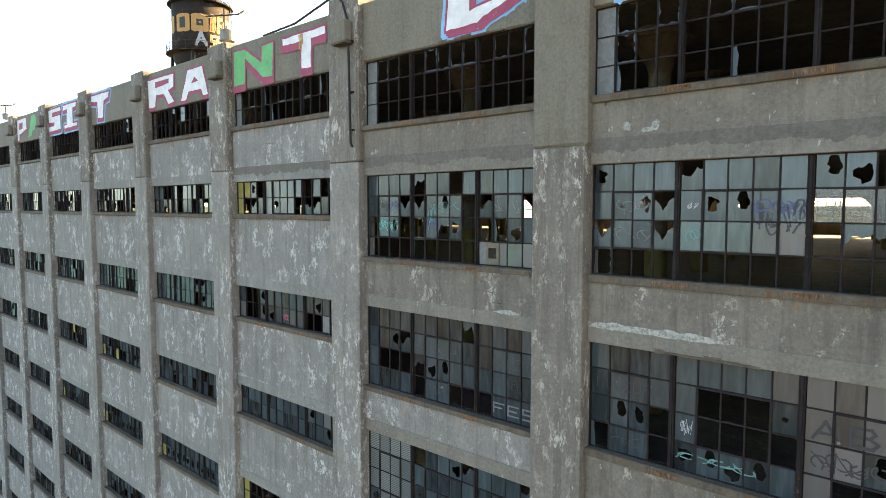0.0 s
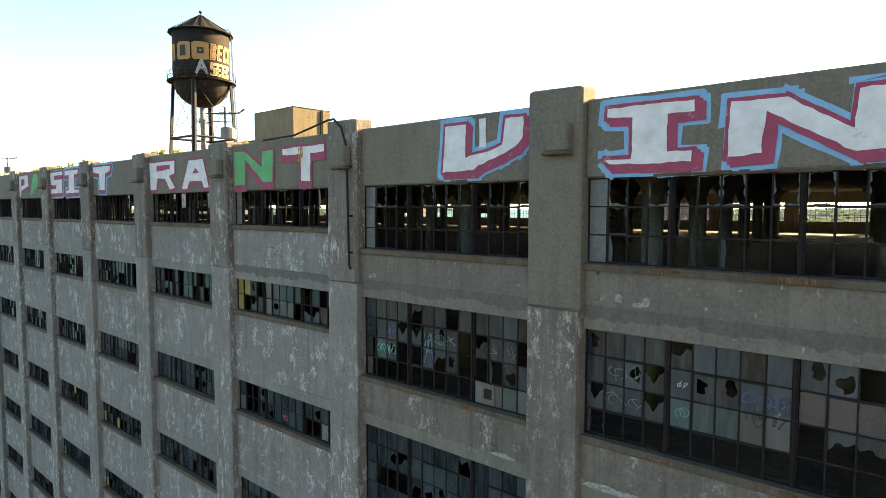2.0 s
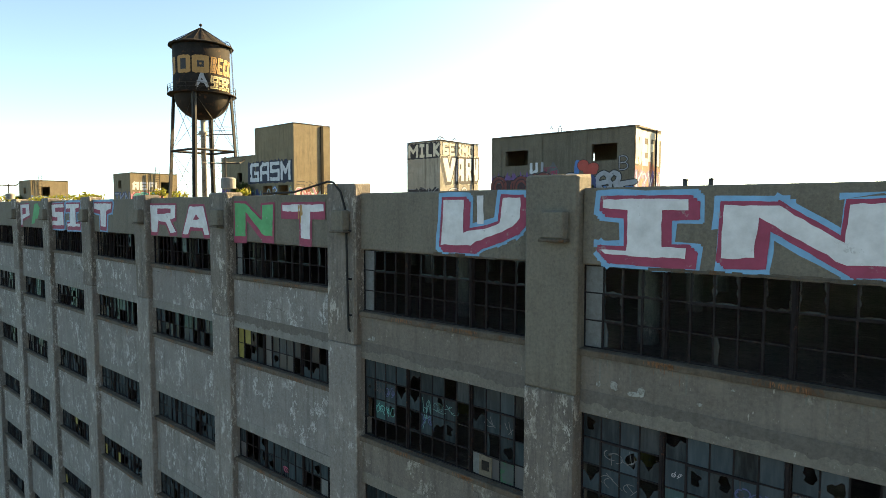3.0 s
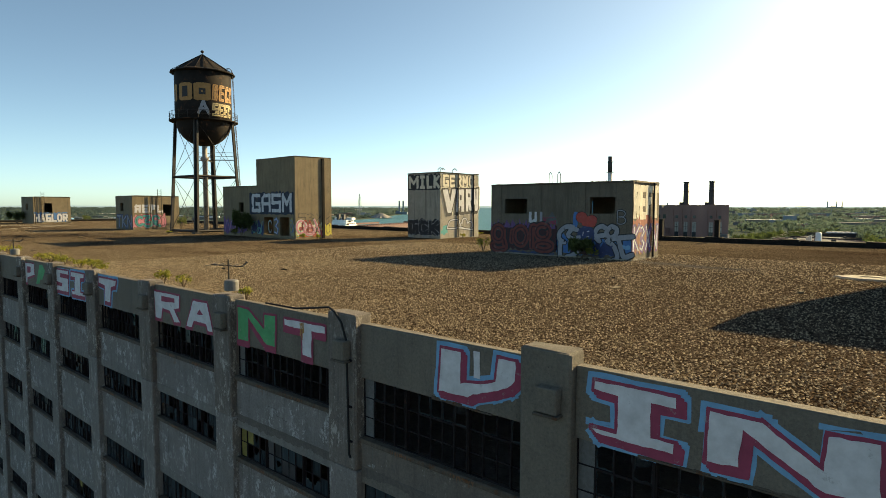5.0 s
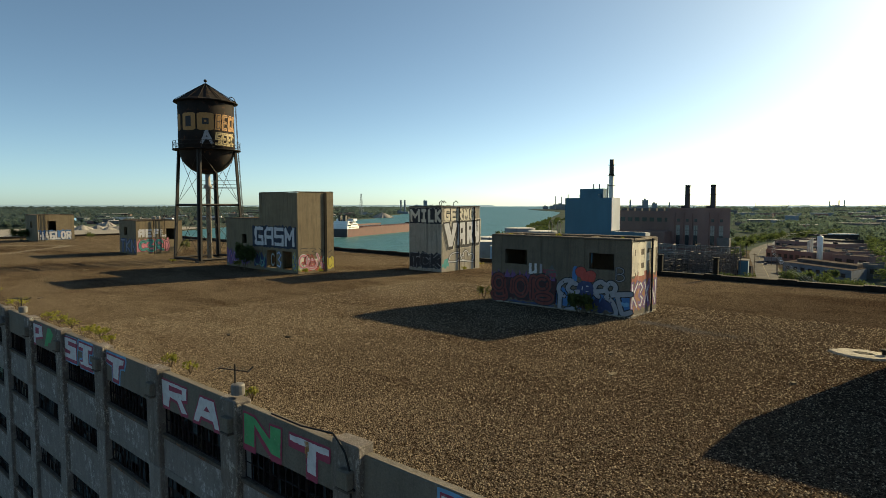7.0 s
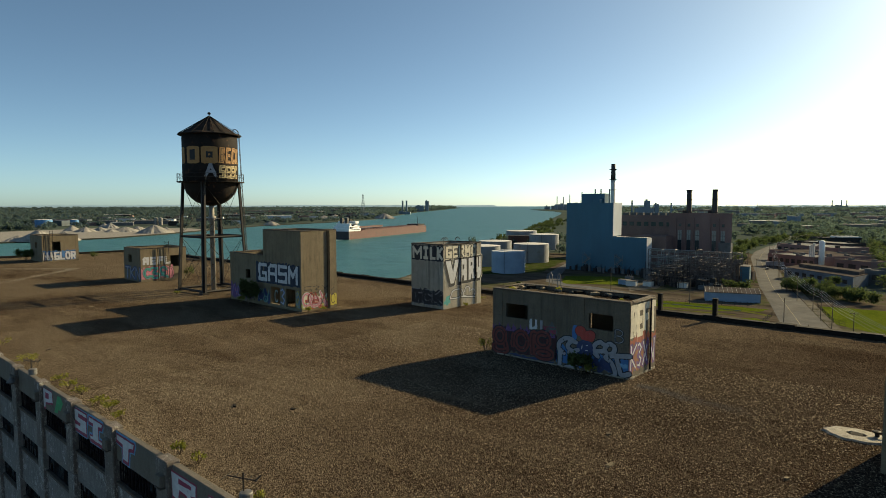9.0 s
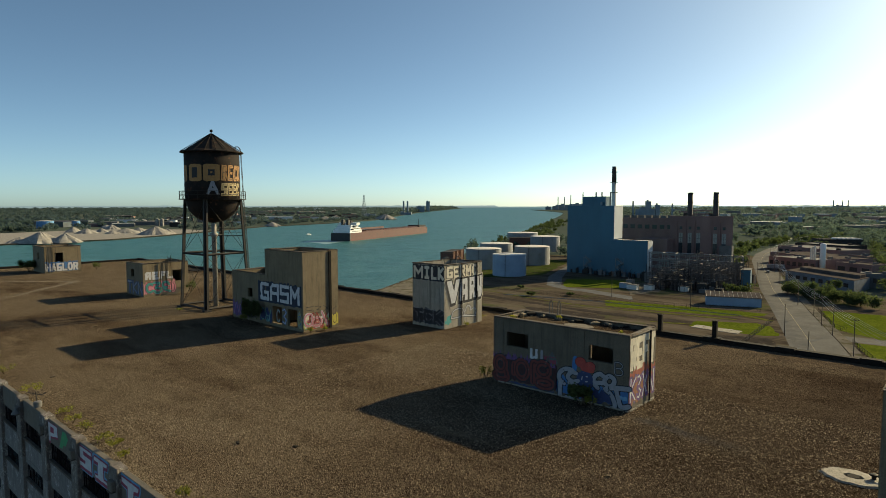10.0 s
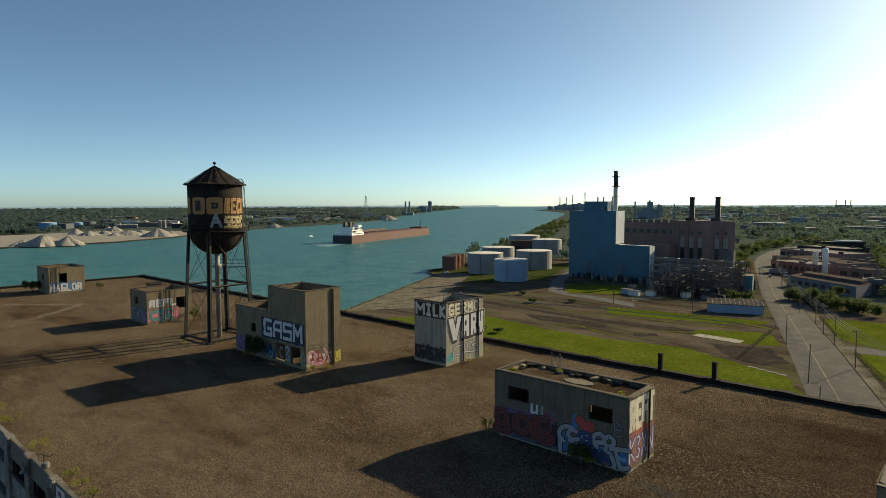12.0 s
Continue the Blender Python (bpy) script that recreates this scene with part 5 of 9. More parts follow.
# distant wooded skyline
# the band carries its haze as pale colour and a faint glow
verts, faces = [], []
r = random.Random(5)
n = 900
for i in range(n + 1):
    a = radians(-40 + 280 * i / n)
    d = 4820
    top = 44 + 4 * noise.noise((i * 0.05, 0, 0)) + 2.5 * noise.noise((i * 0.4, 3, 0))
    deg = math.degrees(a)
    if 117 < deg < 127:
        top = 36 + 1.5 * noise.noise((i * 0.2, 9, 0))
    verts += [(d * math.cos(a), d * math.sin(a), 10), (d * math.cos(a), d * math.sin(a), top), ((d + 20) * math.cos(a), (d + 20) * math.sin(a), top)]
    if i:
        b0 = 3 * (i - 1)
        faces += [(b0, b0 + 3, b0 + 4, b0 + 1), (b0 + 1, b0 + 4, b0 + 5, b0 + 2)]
tagged(raw_mesh("backdrop", verts, faces, "haze_band"), "blue-green wooded horizon, self-lit to look hazy", "horizon", kind="structure")

# ---------------------------------------------------------------- foliage
def clumps(points, leaves, size, seed):
    """Arrays for many small leaf cards spread through crowns: points are (x, y, z0, radius, height)."""
    g = np.random.default_rng(seed)
    p = np.array(points, float)
    n = len(p)
    u = g.normal(size=(n, leaves, 3))
    u /= np.linalg.norm(u, axis=2, keepdims=True)
    rad = g.uniform(0.45, 1.0, (n, leaves, 1)) ** 0.6
    lump = 0.75 + 0.45 * np.sin(u[:, :, :1] * 5 + g.uniform(0, 6, (n, 1, 1))) * np.cos(u[:, :, 1:2] * 4 + g.uniform(0, 6, (n, 1, 1)))
    c = u * rad * lump
    c[:, :, :2] *= p[:, None, 3:4]
    c[:, :, 2] = (c[:, :, 2] * 0.5 + 0.5) * p[:, None, 4]
    c += p[:, None, :3]
    c = c.reshape(-1, 3)
    a = g.normal(size=c.shape)
    b2 = g.normal(size=c.shape)
    a /= np.linalg.norm(a, axis=1, keepdims=True)
    b2 /= np.linalg.norm(b2, axis=1, keepdims=True)
    s = size * g.uniform(0.5, 1.3, (len(c), 1))
    v = np.stack([c + a * s, c + b2 * s * 0.7, c - a * s, c - b2 * s * 0.7], 1).reshape(-1, 3)
    return v


def leaf_mesh(name, points, leaves, size, seed, mat_key, parent=None):
    v = clumps(points, leaves, size, seed)
    n = len(v) // 4
    me = bpy.data.meshes.new(name)
    me.vertices.add(4 * n)
    me.vertices.foreach_set("co", v.ravel())
    me.loops.add(4 * n)
    me.loops.foreach_set("vertex_index", np.arange(4 * n))
    me.polygons.add(n)
    me.polygons.foreach_set("loop_start", np.arange(0, 4 * n, 4))
    me.polygons.foreach_set("loop_total", np.full(n, 4))
    me.update(calc_edges=True)
    me.materials.append(M[mat_key])
    ob = new(name, me)
    ob.parent = parent
    return ob


def scatter(n, x0, x1, y0, y1, seed, keep=lambda x, y: True, r0=3.0, r1=6.0, h0=6.0, h1=13.0):
    g = random.Random(seed)
    out = []
    while len(out) < n:
        x, y = g.uniform(x0, x1), g.uniform(y0, y1)
        if keep(x, y):
            rr = g.uniform(r0, r1)
            out.append((x, y, lift(x, y) + 0.4, rr, g.uniform(h0, h1)))
    return out


def shore_x(line, y):
    for (xa, ya), (xb, yb) in zip(line, line[1:]):
        if ya <= y <= yb:
            return xa + (xb - xa) * (y - ya) / (yb - ya)
    return line[-1][0]


# ---------------------------------------------------------------- ground surfaces
ROAD_L = [(14, 30), (-8, 105), (-29.3, 176), (-49.7, 242), (-63.9, 287), (-92.5, 374), (-123, 478), (-150, 570), (-166, 640), (-178, 735), (-178, 810), (-170, 875), (-140, 1000)]
ROAD_R = [(34, 36), (9, 112), (-13.5, 182), (-33, 243), (-54, 305), (-77, 376), (-107, 478), (-132, 565), (-147, 640), (-160, 735), (-160, 805), (-152, 868), (-122, 995)]
strip("road", ROAD_L, ROAD_R, 0.06, "asphalt", "wide cracked grey asphalt street with faded lines", "road", 2)
mid = [((a[0] * 0.56 + b2[0] * 0.44, a[1] * 0.56 + b2[1] * 0.44), (a[0] * 0.572 + b2[0] * 0.428, a[1] * 0.572 + b2[1] * 0.428)) for a, b2 in zip(ROAD_L, ROAD_R)]
strip("road_line", [m2[0] for m2 in mid], [m2[1] for m2 in mid], 0.09, "line", "faded centre line", "road marking")
strip("pavement", [(b2[0] + 0.3, b2[1]) for b2 in ROAD_R[:6]], [(b2[0] + 3.6, b2[1] + 1) for b2 in ROAD_R[:6]], 0.16, "paved", "broken concrete pavement beside the street", "pavement", 1, 0.2)
# never in view; added south of the facade to throw light up onto it
patch("yard_south", [(-400, -420), (300, -420), (300, -4), (60, -4), (-142, -4), (-168, -62), (-155, -300)], 0.05, "paved", "unseen pale concrete yard added to bounce light onto the facade", "yard")
patch("lot", [(-168, -60), (-176, 60), (-232, 178), (-264, 243), (-312, 340), (-340, 385), (-360, 430), (-270, 560), (-180, 640), (-150, 600), (-40, 380), (40, 330), (90, 60), (60, -80)], 0.04, "lot", "broad lot of dirt, gravel and broken asphalt", "ground")
patch("lawn", [(-225, 150), (-172, 215), (-133, 207), (-101, 207), (-76, 212), (-58, 203), (-40, 195), (-30, 177), (0, 75), (-60, 62), (-150, 70)], 0.07, "grass", "rough green lawn behind the warehouse", "lawn")
patch("lawn", [(-83, 236), (-84, 248), (-64, 259), (-57.6, 255), (-50.4, 238), (-57, 234)], 0.07, "grass", "triangular green lawn beside the street", "lawn")
patch("lawn", [(-130, 258), (-105, 262), (-80, 268), (-67, 277), (-66, 286), (-100, 282), (-140, 275)], 0.07, "grass", "strip of green verge by the fence", "lawn")
patch("lawn", [(-182, 303), (-154, 320), (-158, 350), (-175, 356), (-199, 338)], 0.07, "grass", "mown lawn before the blue plant building", "lawn")
patch("lawn", [(-50, 311), (50, 330), (60, 262), (-22, 255), (-38.8, 267)], 0.07, "grass", "open green field across the street", "lawn")
patch("lawn", [(-28, 243), (60, 254), (70, 150), (8, 140), (-14, 200)], 0.075, "grass", "open green field behind a fence", "lawn")
patch("pavement_apron", [(-230, 179), (-262, 244), (-309, 340), (-285, 345), (-236, 262), (-206, 215)], 0.08, "paved", "pale concrete quay apron", "pavement")
patch("yard", [(-250, 300), (-200, 335), (-176, 358), (-150, 350), (-140, 300), (-110, 300), (-108, 290), (-190, 268)], 0.05, "lot", "dirt and asphalt yard of the plant", "yard")
patch("drive", [(-193, 305), (-215, 342), (-231, 381), (-243, 414), (-236, 414), (-223.5, 381), (-206, 345), (-187, 312), (-178, 303.5), (-158, 303), (-134, 295), (-128, 283), (-161, 294), (-176, 296)], 0.085, "drive", "worn blue-grey drive curving into the plant", "road", ragged=0.3)
patch("drive", [(-150, 322), (-158, 352), (-150, 360), (-138, 350), (-130, 322), (-137, 300)], 0.085, "paved", "worn tan paved yard", "yard")
patch("asphalt_patch", [(-160, 231), (-142, 234), (-117, 232), (-115, 225), (-146, 222)], 0.09, "asphalt_dark", "dark patch of old asphalt in the lot", "pavement")
patch("asphalt_patch", [(-102, 224), (-94, 229), (-91, 225), (-99, 219)], 0.09, "asphalt_dark", "dark wet-looking patch of dirt", "pavement")
patch("asphalt_patch", [(-196, 250), (-150, 243), (-108, 243), (-84, 246), (-86, 238), (-120, 236), (-160, 240), (-198, 243)], 0.085, "asphalt_dark", "long strip of dark broken asphalt", "pavement")
patch("asphalt_patch", [(-72, 225), (-52, 231), (-42, 212), (-48, 203), (-58, 206)], 0.085, "asphalt_dark", "dark asphalt corner by the street", "pavement")
for k, (a, b2, w) in enumerate((((-203, 262), (-167, 254.5), 1.6), ((-167, 254.5), (-143.7, 252.2), 1.6), ((-143.7, 252.2), (-123.7, 252.4), 2.0), ((-123.7, 252.4), (-104, 257), 2.2),
                               ((-104, 257), (-72, 262), 3.0), ((-130, 224), (-104, 214), 1.6), ((-60, 268), (-74, 274), 4.0), ((-98, 234), (-82, 240), 2.2))):
    d = Vector((b2[0] - a[0], b2[1] - a[1])).normalized() * w
    patch("verge", [(a[0] - d.y * 0.3, a[1] + d.x * 0.3), (a[0] + d.y * 0.5, a[1] - d.x * 0.5), (b2[0] + d.y * 0.6, b2[1] - d.x * 0.6), (b2[0] - d.y * 0.4, b2[1] + d.x * 0.4)], 0.1 + 0.004 * k, "verge", "thin strip of dry grass in the lot", "lawn")
KERB = [(-190, 256.5), (-167.3, 261.8), (-142.1, 267.5), (-117.9, 269.0), (-96.6, 272.6), (-73.5, 273.5)]
kerb = thing("kerb", "low pale kerb along the edge of the lot", "kerb", kind="structure")
for a, b2 in zip(KERB, KERB[1:]):
    bm = bmesh.new()
    rod(bm, (*a, 0.1), (*b2, 0.1), 0.22, n=4)
    part("kerb_stone", bm, "slab", kerb)
slabs = thing("pavement_slabs", "row of pale broken concrete slabs in the lot", "pavement", kind="structure")
for i in range(5):
    q = 3.6 * i
    part("slab", rough_box(-81 + q, -77.6 + q, 233.5 - 0.4 * i, 239.5 - 0.25 * i, 0.02, 0.2, 0.05, 0.04, 800 + i), "slab", slabs)
for i in range(4):
    part("slab", rough_box(-51 + 3.1 * i, -48.2 + 3.1 * i, 198.6 - 1.1 * i, 199.5 - 1.1 * i, 0.02, 0.16, 0.05, 0.04, 820 + i), "slab", slabs)
patch("lawn", [(-285, 1060), (-300, 1120), (-345, 1370), (-380, 1340), (-352, 1150), (-330, 1070)], 0.1, "grass", "far bright green field", "lawn")
patch("bund", [(-330, 345), (-262, 300), (-232, 322), (-225, 352), (-262, 450), (-345, 470)], 0.06, "scrub", "scrubby tank bund coloured dark for the tanks' shade", "lawn")
strip("side_road", [(-33, 254), (60, 262)], [(-29, 244), (60, 250)], 0.05, "asphalt", "narrow asphalt side street", "road")
strip("rail_track", [(-330, 345), (-207, 262), (-153, 258), (-105, 250), (-64, 262)], [(-330, 341), (-207, 259), (-153, 255), (-105, 247), (-64, 259)], 0.05, "dirt", "overgrown railway bed", "railway")

# ---------------------------------------------------------------- power plant
def pole(x, y, h, arms=1, lean=0.0):
    th = thing("utility_pole", "weathered wooden utility pole with crossarm", "utility pole", "utility poles", at=pose(x, y, 0, 0, lean, 20))
    bm = bmesh.new()
    rod(bm, (0, 0, -0.3), (0, 0, h), 0.17, 0.11, 8)
    part("post", bm, "wood", th)
    for i in range(arms):
        part("crossarm", boxes((-1.2, 1.2, -0.08, 0.08, h - 0.7 - i, h - 0.5 - i)), "wood", th)
        for s in (-1.05, 0.0, 1.05):
            bm = bmesh.new()
            rod(bm, (s, 0, h - 0.5 - i), (s, 0, h - 0.28 - i), 0.05, n=6)
            part("insulator", bm, "steel_pale", th)
    return th


plant = thing("plant_building", "tall blue ribbed-steel power plant block with lower wing", "power plant")
part("main_block", boxes((-222, -186.2, 378, 391, -0.2, 47.8)), "blue_clad", plant)
part("wing", boxes((-186.19, -162.1, 378.02, 386, -0.2, 24.3)), "blue_clad", plant)
part("plinth", boxes((-162.09, -161.8, 378.1, 386, -0.2, 4.0)), "roof_pale", plant)
part("side_panel", boxes((-186.18, -185.9, 378.3, 390.8, 25.2, 47.7)), "white_clad", plant, "pale ribbed side cladding")
part("side_panel", boxes((-162.08, -161.8, 378.3, 385.8, 4.1, 24.2)), "white_clad", plant, "pale ribbed side cladding")
part("wing_roof", boxes((-185.8, -162.4, 378.4, 385.7, 24.32, 24.6)), "roof_pale", plant)
part("parapet", boxes((-185.8, -161.9, 378.05, 378.35, 24.32, 24.8)), "blue_clad", plant)
part("penthouse", boxes((-213.6, -195.5, 384, 390.5, 47.8, 54.3)), "blue_clad", plant)
part("penthouse", boxes((-202, -197, 379.5, 383.9, 47.8, 50.6)), "blue_clad", plant)
for i, x in enumerate((-205, -200.5, -194)):
    bm = bmesh.new()
    rod(bm, (x, 388, 54.2 if x < -196 else 47.7), (x, 388, 57.5), 0.5, n=8)
    part("vent", bm, "steel_pale", plant)
for x in (-207, -183):
    bm = bmesh.new()
    for i in range(4):
        a, b2 = (x, x + 4.4) if i % 2 == 0 else (x + 4.4, x)
        for y in (376.4, 377.4):
            rod(bm, (a, y, i * 2.9), (b2, y, i * 2.9 + 2.9), 0.13, n=4)
            rod(bm, (a, y, i * 2.9 + 1.1), (b2, y, i * 2.9 + 4.0), 0.07, n=4)
        box(bm, b2 - 0.8, b2 + 0.8, 376.3, 377.6, i * 2.9 + 2.85, i * 2.9 + 3.0)
    for e in (-0.6, 5.0):
        rod(bm, (x + e, 376.4, 0), (x + e, 376.4, 12.6), 0.11, n=4)
    part("stair", bm, "steel_pale", plant, "zigzag steel stair")
rp = random.Random(91)
for i in range(15):
    x = -212 + 3.4 * i + rp.uniform(-1, 1)
    w, h = rp.uniform(1.2, 2.6), rp.uniform(1.6, 4.6)
    bm = boxes((x, x + w, 374.4, 376.0, 0, h))
    rod(bm, (x + w / 2, 375.2, h), (x + w / 2, 377.9, h + rp.uniform(0.5, 2.0)), 0.18, n=6)
    part("intake_unit", bm, rp.choice(("steel_dark", "steel_dark", "roof_grey")), plant, "dark ducted unit at the plant's foot")
for i in range(5):
    part("door", boxes((-219 + i * 11, -217.4 + i * 11, 377.8, 377.99, 0, 2.4)), "steel_dark", plant)

chimney = thing("chimney", "slender tall chimney, dark above and pale below", "chimney", at=pose(-217.2, 440, 0))
bm = bmesh.new()
lathe(bm, (0, 0), [(2.1, 0), (1.8, 66)], 20)
part("shaft", bm, "stack_pale", chimney, smooth=True)
bm = bmesh.new()
lathe(bm, (0, 0), [(1.82, 66), (1.65, 78.5)], 20)
part("shaft_top", bm, "stack_dark", chimney, smooth=True)
for z in (58, 66, 74):
    bm = bmesh.new()
    lathe(bm, (0, 0), [(2.1, z), (3.1, z), (3.1, z + 0.3), (2.1, z + 0.3)], 16)
    part("gallery", bm, "steel_dark", chimney)

brick_hall = thing("brick_powerhouse", "large dark red brick powerhouse with tall pale windows", "powerhouse")
part("front_block", prism(bmesh.new(), [(-168, 430), (-124.8, 430), (-137, 470), (-180, 470)], -0.2, 39.8), "brick", brick_hall)
part("rear_block", boxes((-212, -168.01, 441, 470, -0.2, 37.8)), "brick", brick_hall)
part("annex", boxes((-132, -124, 426, 429.99, -0.2, 20.5)), "roof_grey", brick_hall)
part("low_hall", boxes((-189, -165, 418, 440.99, -0.2, 24)), "brick", brick_hall)
for x0, x1, y0 in ((-168, -124.8, 430), (-212, -168.1, 441)):
    part("cornice", boxes((x0 - 0.15, x1 + 0.15, y0 - 0.25, y0 + 0.4, 39.81 if y0 == 430 else 37.81, 40.6 if y0 == 430 else 38.6)), "brick", brick_hall)
for x in (-160.0, -153.6, -147.7, -136.3, -130.5):
    win = part("window", boxes((x - 1.3, x + 1.3, 429.75, 429.98, 13, 28.4)), "glazing", brick_hall)
    part("sash", boxes((x - 1.35, x + 1.35, 429.66, 429.74, 12.9, 21.4), (x - 0.08, x + 0.08, 429.66, 429.74, 21.5, 28.3), (x - 1.3, x + 1.3, 429.66, 429.74, 24.8, 25.0)), "dark_glass", win)
    part("pilaster", boxes((x - 3.1, x - 2.3, 429.4, 429.98, 3, 37)), "brick", brick_hall)
    part("lintel", boxes((x - 0.9, x + 0.9, 429.7, 429.97, 31.0, 33.0)), "dark_glass", brick_hall)
for i in range(7):
    x = -209 + 5.8 * i
    part("window", boxes((x, x + 3.4, 440.7, 440.98, 30.4, 33.4)), "dark_glass", brick_hall)
    part("monitor", boxes((x - 0.6, x + 4.0, 443, 446, 37.81, 40.4)), "roof_grey", brick_hall)
for x in (-159.7, -141.6):
    ch = thing("chimney", "short sooty chimney on the powerhouse roof", "chimney", "powerhouse chimneys", at=pose(x, 446, 39.8))
    bm = bmesh.new()
    lathe(bm, (0, 0), [(2.5, 0), (1.9, 2), (1.8, 17.6)], 16)
    part("shaft", bm, "stack_dark", ch, smooth=True)
    for z in (10.5, 17.0):
        bm = bmesh.new()
        lathe(bm, (0, 0), [(1.8, z), (2.5, z), (2.5, z + 0.25), (1.8, z + 0.25)], 14)
        part("gallery", bm, "steel_dark", ch)
    part("breeching", boxes((-4, -1.6, -2, 3, 0, 2.6)), "steel_dark", ch)

# open steel structures before the powerhouse
def steel_rack(name, label, x0, x1, y0, y1, h, nx, ny, nz, key="steel_dark", r0=0.16, seed=0, pipes=6, full=False):
    """An open frame of uneven height: posts, beams, braces, pipes and vessels."""
    th = thing(name, label, "steel structure")
    rr = random.Random(seed)
    xs, ys, step = np.linspace(x0, x1, nx), np.linspace(y0, y1, ny), h / nz
    xs, ys = [x + (0 if full else rr.uniform(-0.8, 0.8)) for x in xs], [y + (0 if full else rr.uniform(-0.8, 0.8)) for y in ys]
    lev = [[nz if full else max(1, nz - rr.choice((0, 0, 1, 1, 2))) for _ in ys] for _ in xs]
    posts, beams, braces = bmesh.new(), bmesh.new(), bmesh.new()
    for i, x in enumerate(xs):
        for j, y in enumerate(ys):
            n = lev[i][j]
            rod(posts, (x, y, -0.1), (x, y, n * step + (0 if full else rr.uniform(0, 2.4))), r0, n=4)
            for di, dj in ((1, 0), (0, 1)):
                if i + di < nx and j + dj < ny:
                    x2, y2, m2 = xs[i + di], ys[j + dj] if dj else y, min(n, lev[i + di][j + dj])
                    x2 = x2 if di else x
                    for k in range(1, m2 + 1):
                        if full or rr.random() < (0.8 if di else 0.35):
                            z = k * step + (0 if full else rr.uniform(-0.5, 0.5))
                            rod(beams, (x, y, z), (x2, y2, z), r0 * 0.8, n=4)
                            if di:
                                rod(beams, (x, y, z - 0.9), (x2, y2, z - 0.9), r0 * 0.5, n=4)
                        if di and rr.random() < 0.5:
                            rod(braces, (x, y, (k - 1) * step), (x2, y2, k * step), r0 * 0.4, n=3)
                            rod(braces, (x, y, k * step), (x2, y2, (k - 1) * step), r0 * 0.4, n=3)
    tagged(part("post_grid", posts, key, th), kind="stuff")
    tagged(part("beam_grid", beams, key, th), kind="stuff")
    tagged(part("brace_grid", braces, key, th), kind="stuff")
    bm, bm2 = bmesh.new(), bmesh.new()
    for i in range(pipes):
        z, y = rr.uniform(0.3, 1.0) * h, rr.uniform(y0, y1)
        a, b2 = sorted((rr.uniform(x0, x1), rr.uniform(x0, x1)))
        q = rr.uniform(0.1, 0.3)
        rod(bm, (a, y, z), (b2, y, z), q, n=6)
        rod(bm, (b2, y, z), (b2, y, 0), q, n=6)
        rod(bm2, (a, y, 0), (a, y, z * rr.uniform(0.3, 0.7)), rr.uniform(0.5, 1.1), n=8)
    tagged(part("pipework", bm, "steel_pale" if seed % 2 else "steel_rust", th), kind="stuff")
    tagged(part("vessel", bm2, "steel_rust", th), kind="stuff")
    return th


steel_rack("pipe_gantry", "pale steel pipe gantry beside the powerhouse", -158, -141, 372, 376, 18, 3, 2, 4, "steel_pale", 0.3, 1, 6, True)
steel_rack("substation_frame", "dense dark steel substation framework", -150, -116, 352, 366, 13, 9, 3, 4, "steel_rust", 0.17, 2, 26)
steel_rack("substation_frame", "dense dark steel substation framework", -128, -102, 366, 384, 18, 8, 3, 5, "steel_rust", 0.18, 4, 22)
steel_rack("substation_frame", "dense dark steel substation framework", -142, -120, 330, 346, 12, 8, 3, 4, "steel_dark", 0.16, 6, 26)
steel_rack("substation_frame", "dark steel bus frame over the yard", -120, -98, 342, 362, 15, 8, 4, 5, "steel_rust", 0.16, 8, 26)
steel_rack("pipe_gantry", "pale pipe run above the dark frames", -150, -108, 366.5, 368.5, 15, 8, 2, 2, "steel_pale", 0.16, 5, 14, True)
steel_rack("substation_frame", "dark process steelwork at the powerhouse foot", -150, -108, 390, 402, 14, 9, 3, 4, "steel_rust", 0.18, 10, 24)
steel_rack("pipe_bridge", "long pale pipe bridge over the plant yard", -158, -106, 386, 389, 17, 9, 2, 2, "steel_pale", 0.2, 3, 10, True)
rr = random.Random(3)
for i in range(70):
    x, y, w, d, h = rr.uniform(-158, -100), rr.uniform(334, 400), rr.uniform(2, 6), rr.uniform(2, 5), rr.uniform(1.8, 6.0)
    eq = thing("plant_unit", "grey electrical plant unit in the yard", "plant unit", "yard units", at=pose(x, y, 0.05))
    part("casing", boxes((-w / 2, w / 2, -d / 2, d / 2, 0, h)), rr.choice(("steel_dark", "roof_brown", "roof_grey", "steel_dark", "steel_dark")), eq)
    bm = bmesh.new()
    for s in (-0.3, 0, 0.3):
        rod(bm, (s * w, 0, h), (s * w, 0, h + 1.1), 0.12, 0.06, 6)
    part("bushings", bm, "steel_pale", eq)
for x, y, w, key in ((-146, 322, 6, "roof_pale"), (-138, 326, 5, "roof_pale"), (-152, 325, 6, "tank_blue"), (-121, 333, 5, "roof_pale")):
    sh = thing("site_hut", "small pale site hut in the plant yard", "hut", "site huts", at=pose(x, y, 0))
    part("wall", boxes((-w / 2, w / 2, -1.6, 1.6, 0, 2.8)), key, sh)
    part("roof", boxes((-w / 2 - 0.2, w / 2 + 0.2, -1.8, 1.8, 2.81, 3.0)), "roof_grey", sh)
cab = thing("switch_house", "tall teal-painted switch house beside the substation", "switch house", at=pose(-98, 366, 0, 0, 0, 12))
part("wall", boxes((-2.4, 2.4, 0, 12, -0.1, 10.8)), "blue_clad", cab)
part("roof", boxes((-2.6, 2.6, -0.2, 12.2, 10.81, 11.1)), "roof_grey", cab)
part("door", boxes((-0.7, 0.7, -0.08, -0.01, 0, 2.3)), "steel_dark", cab)
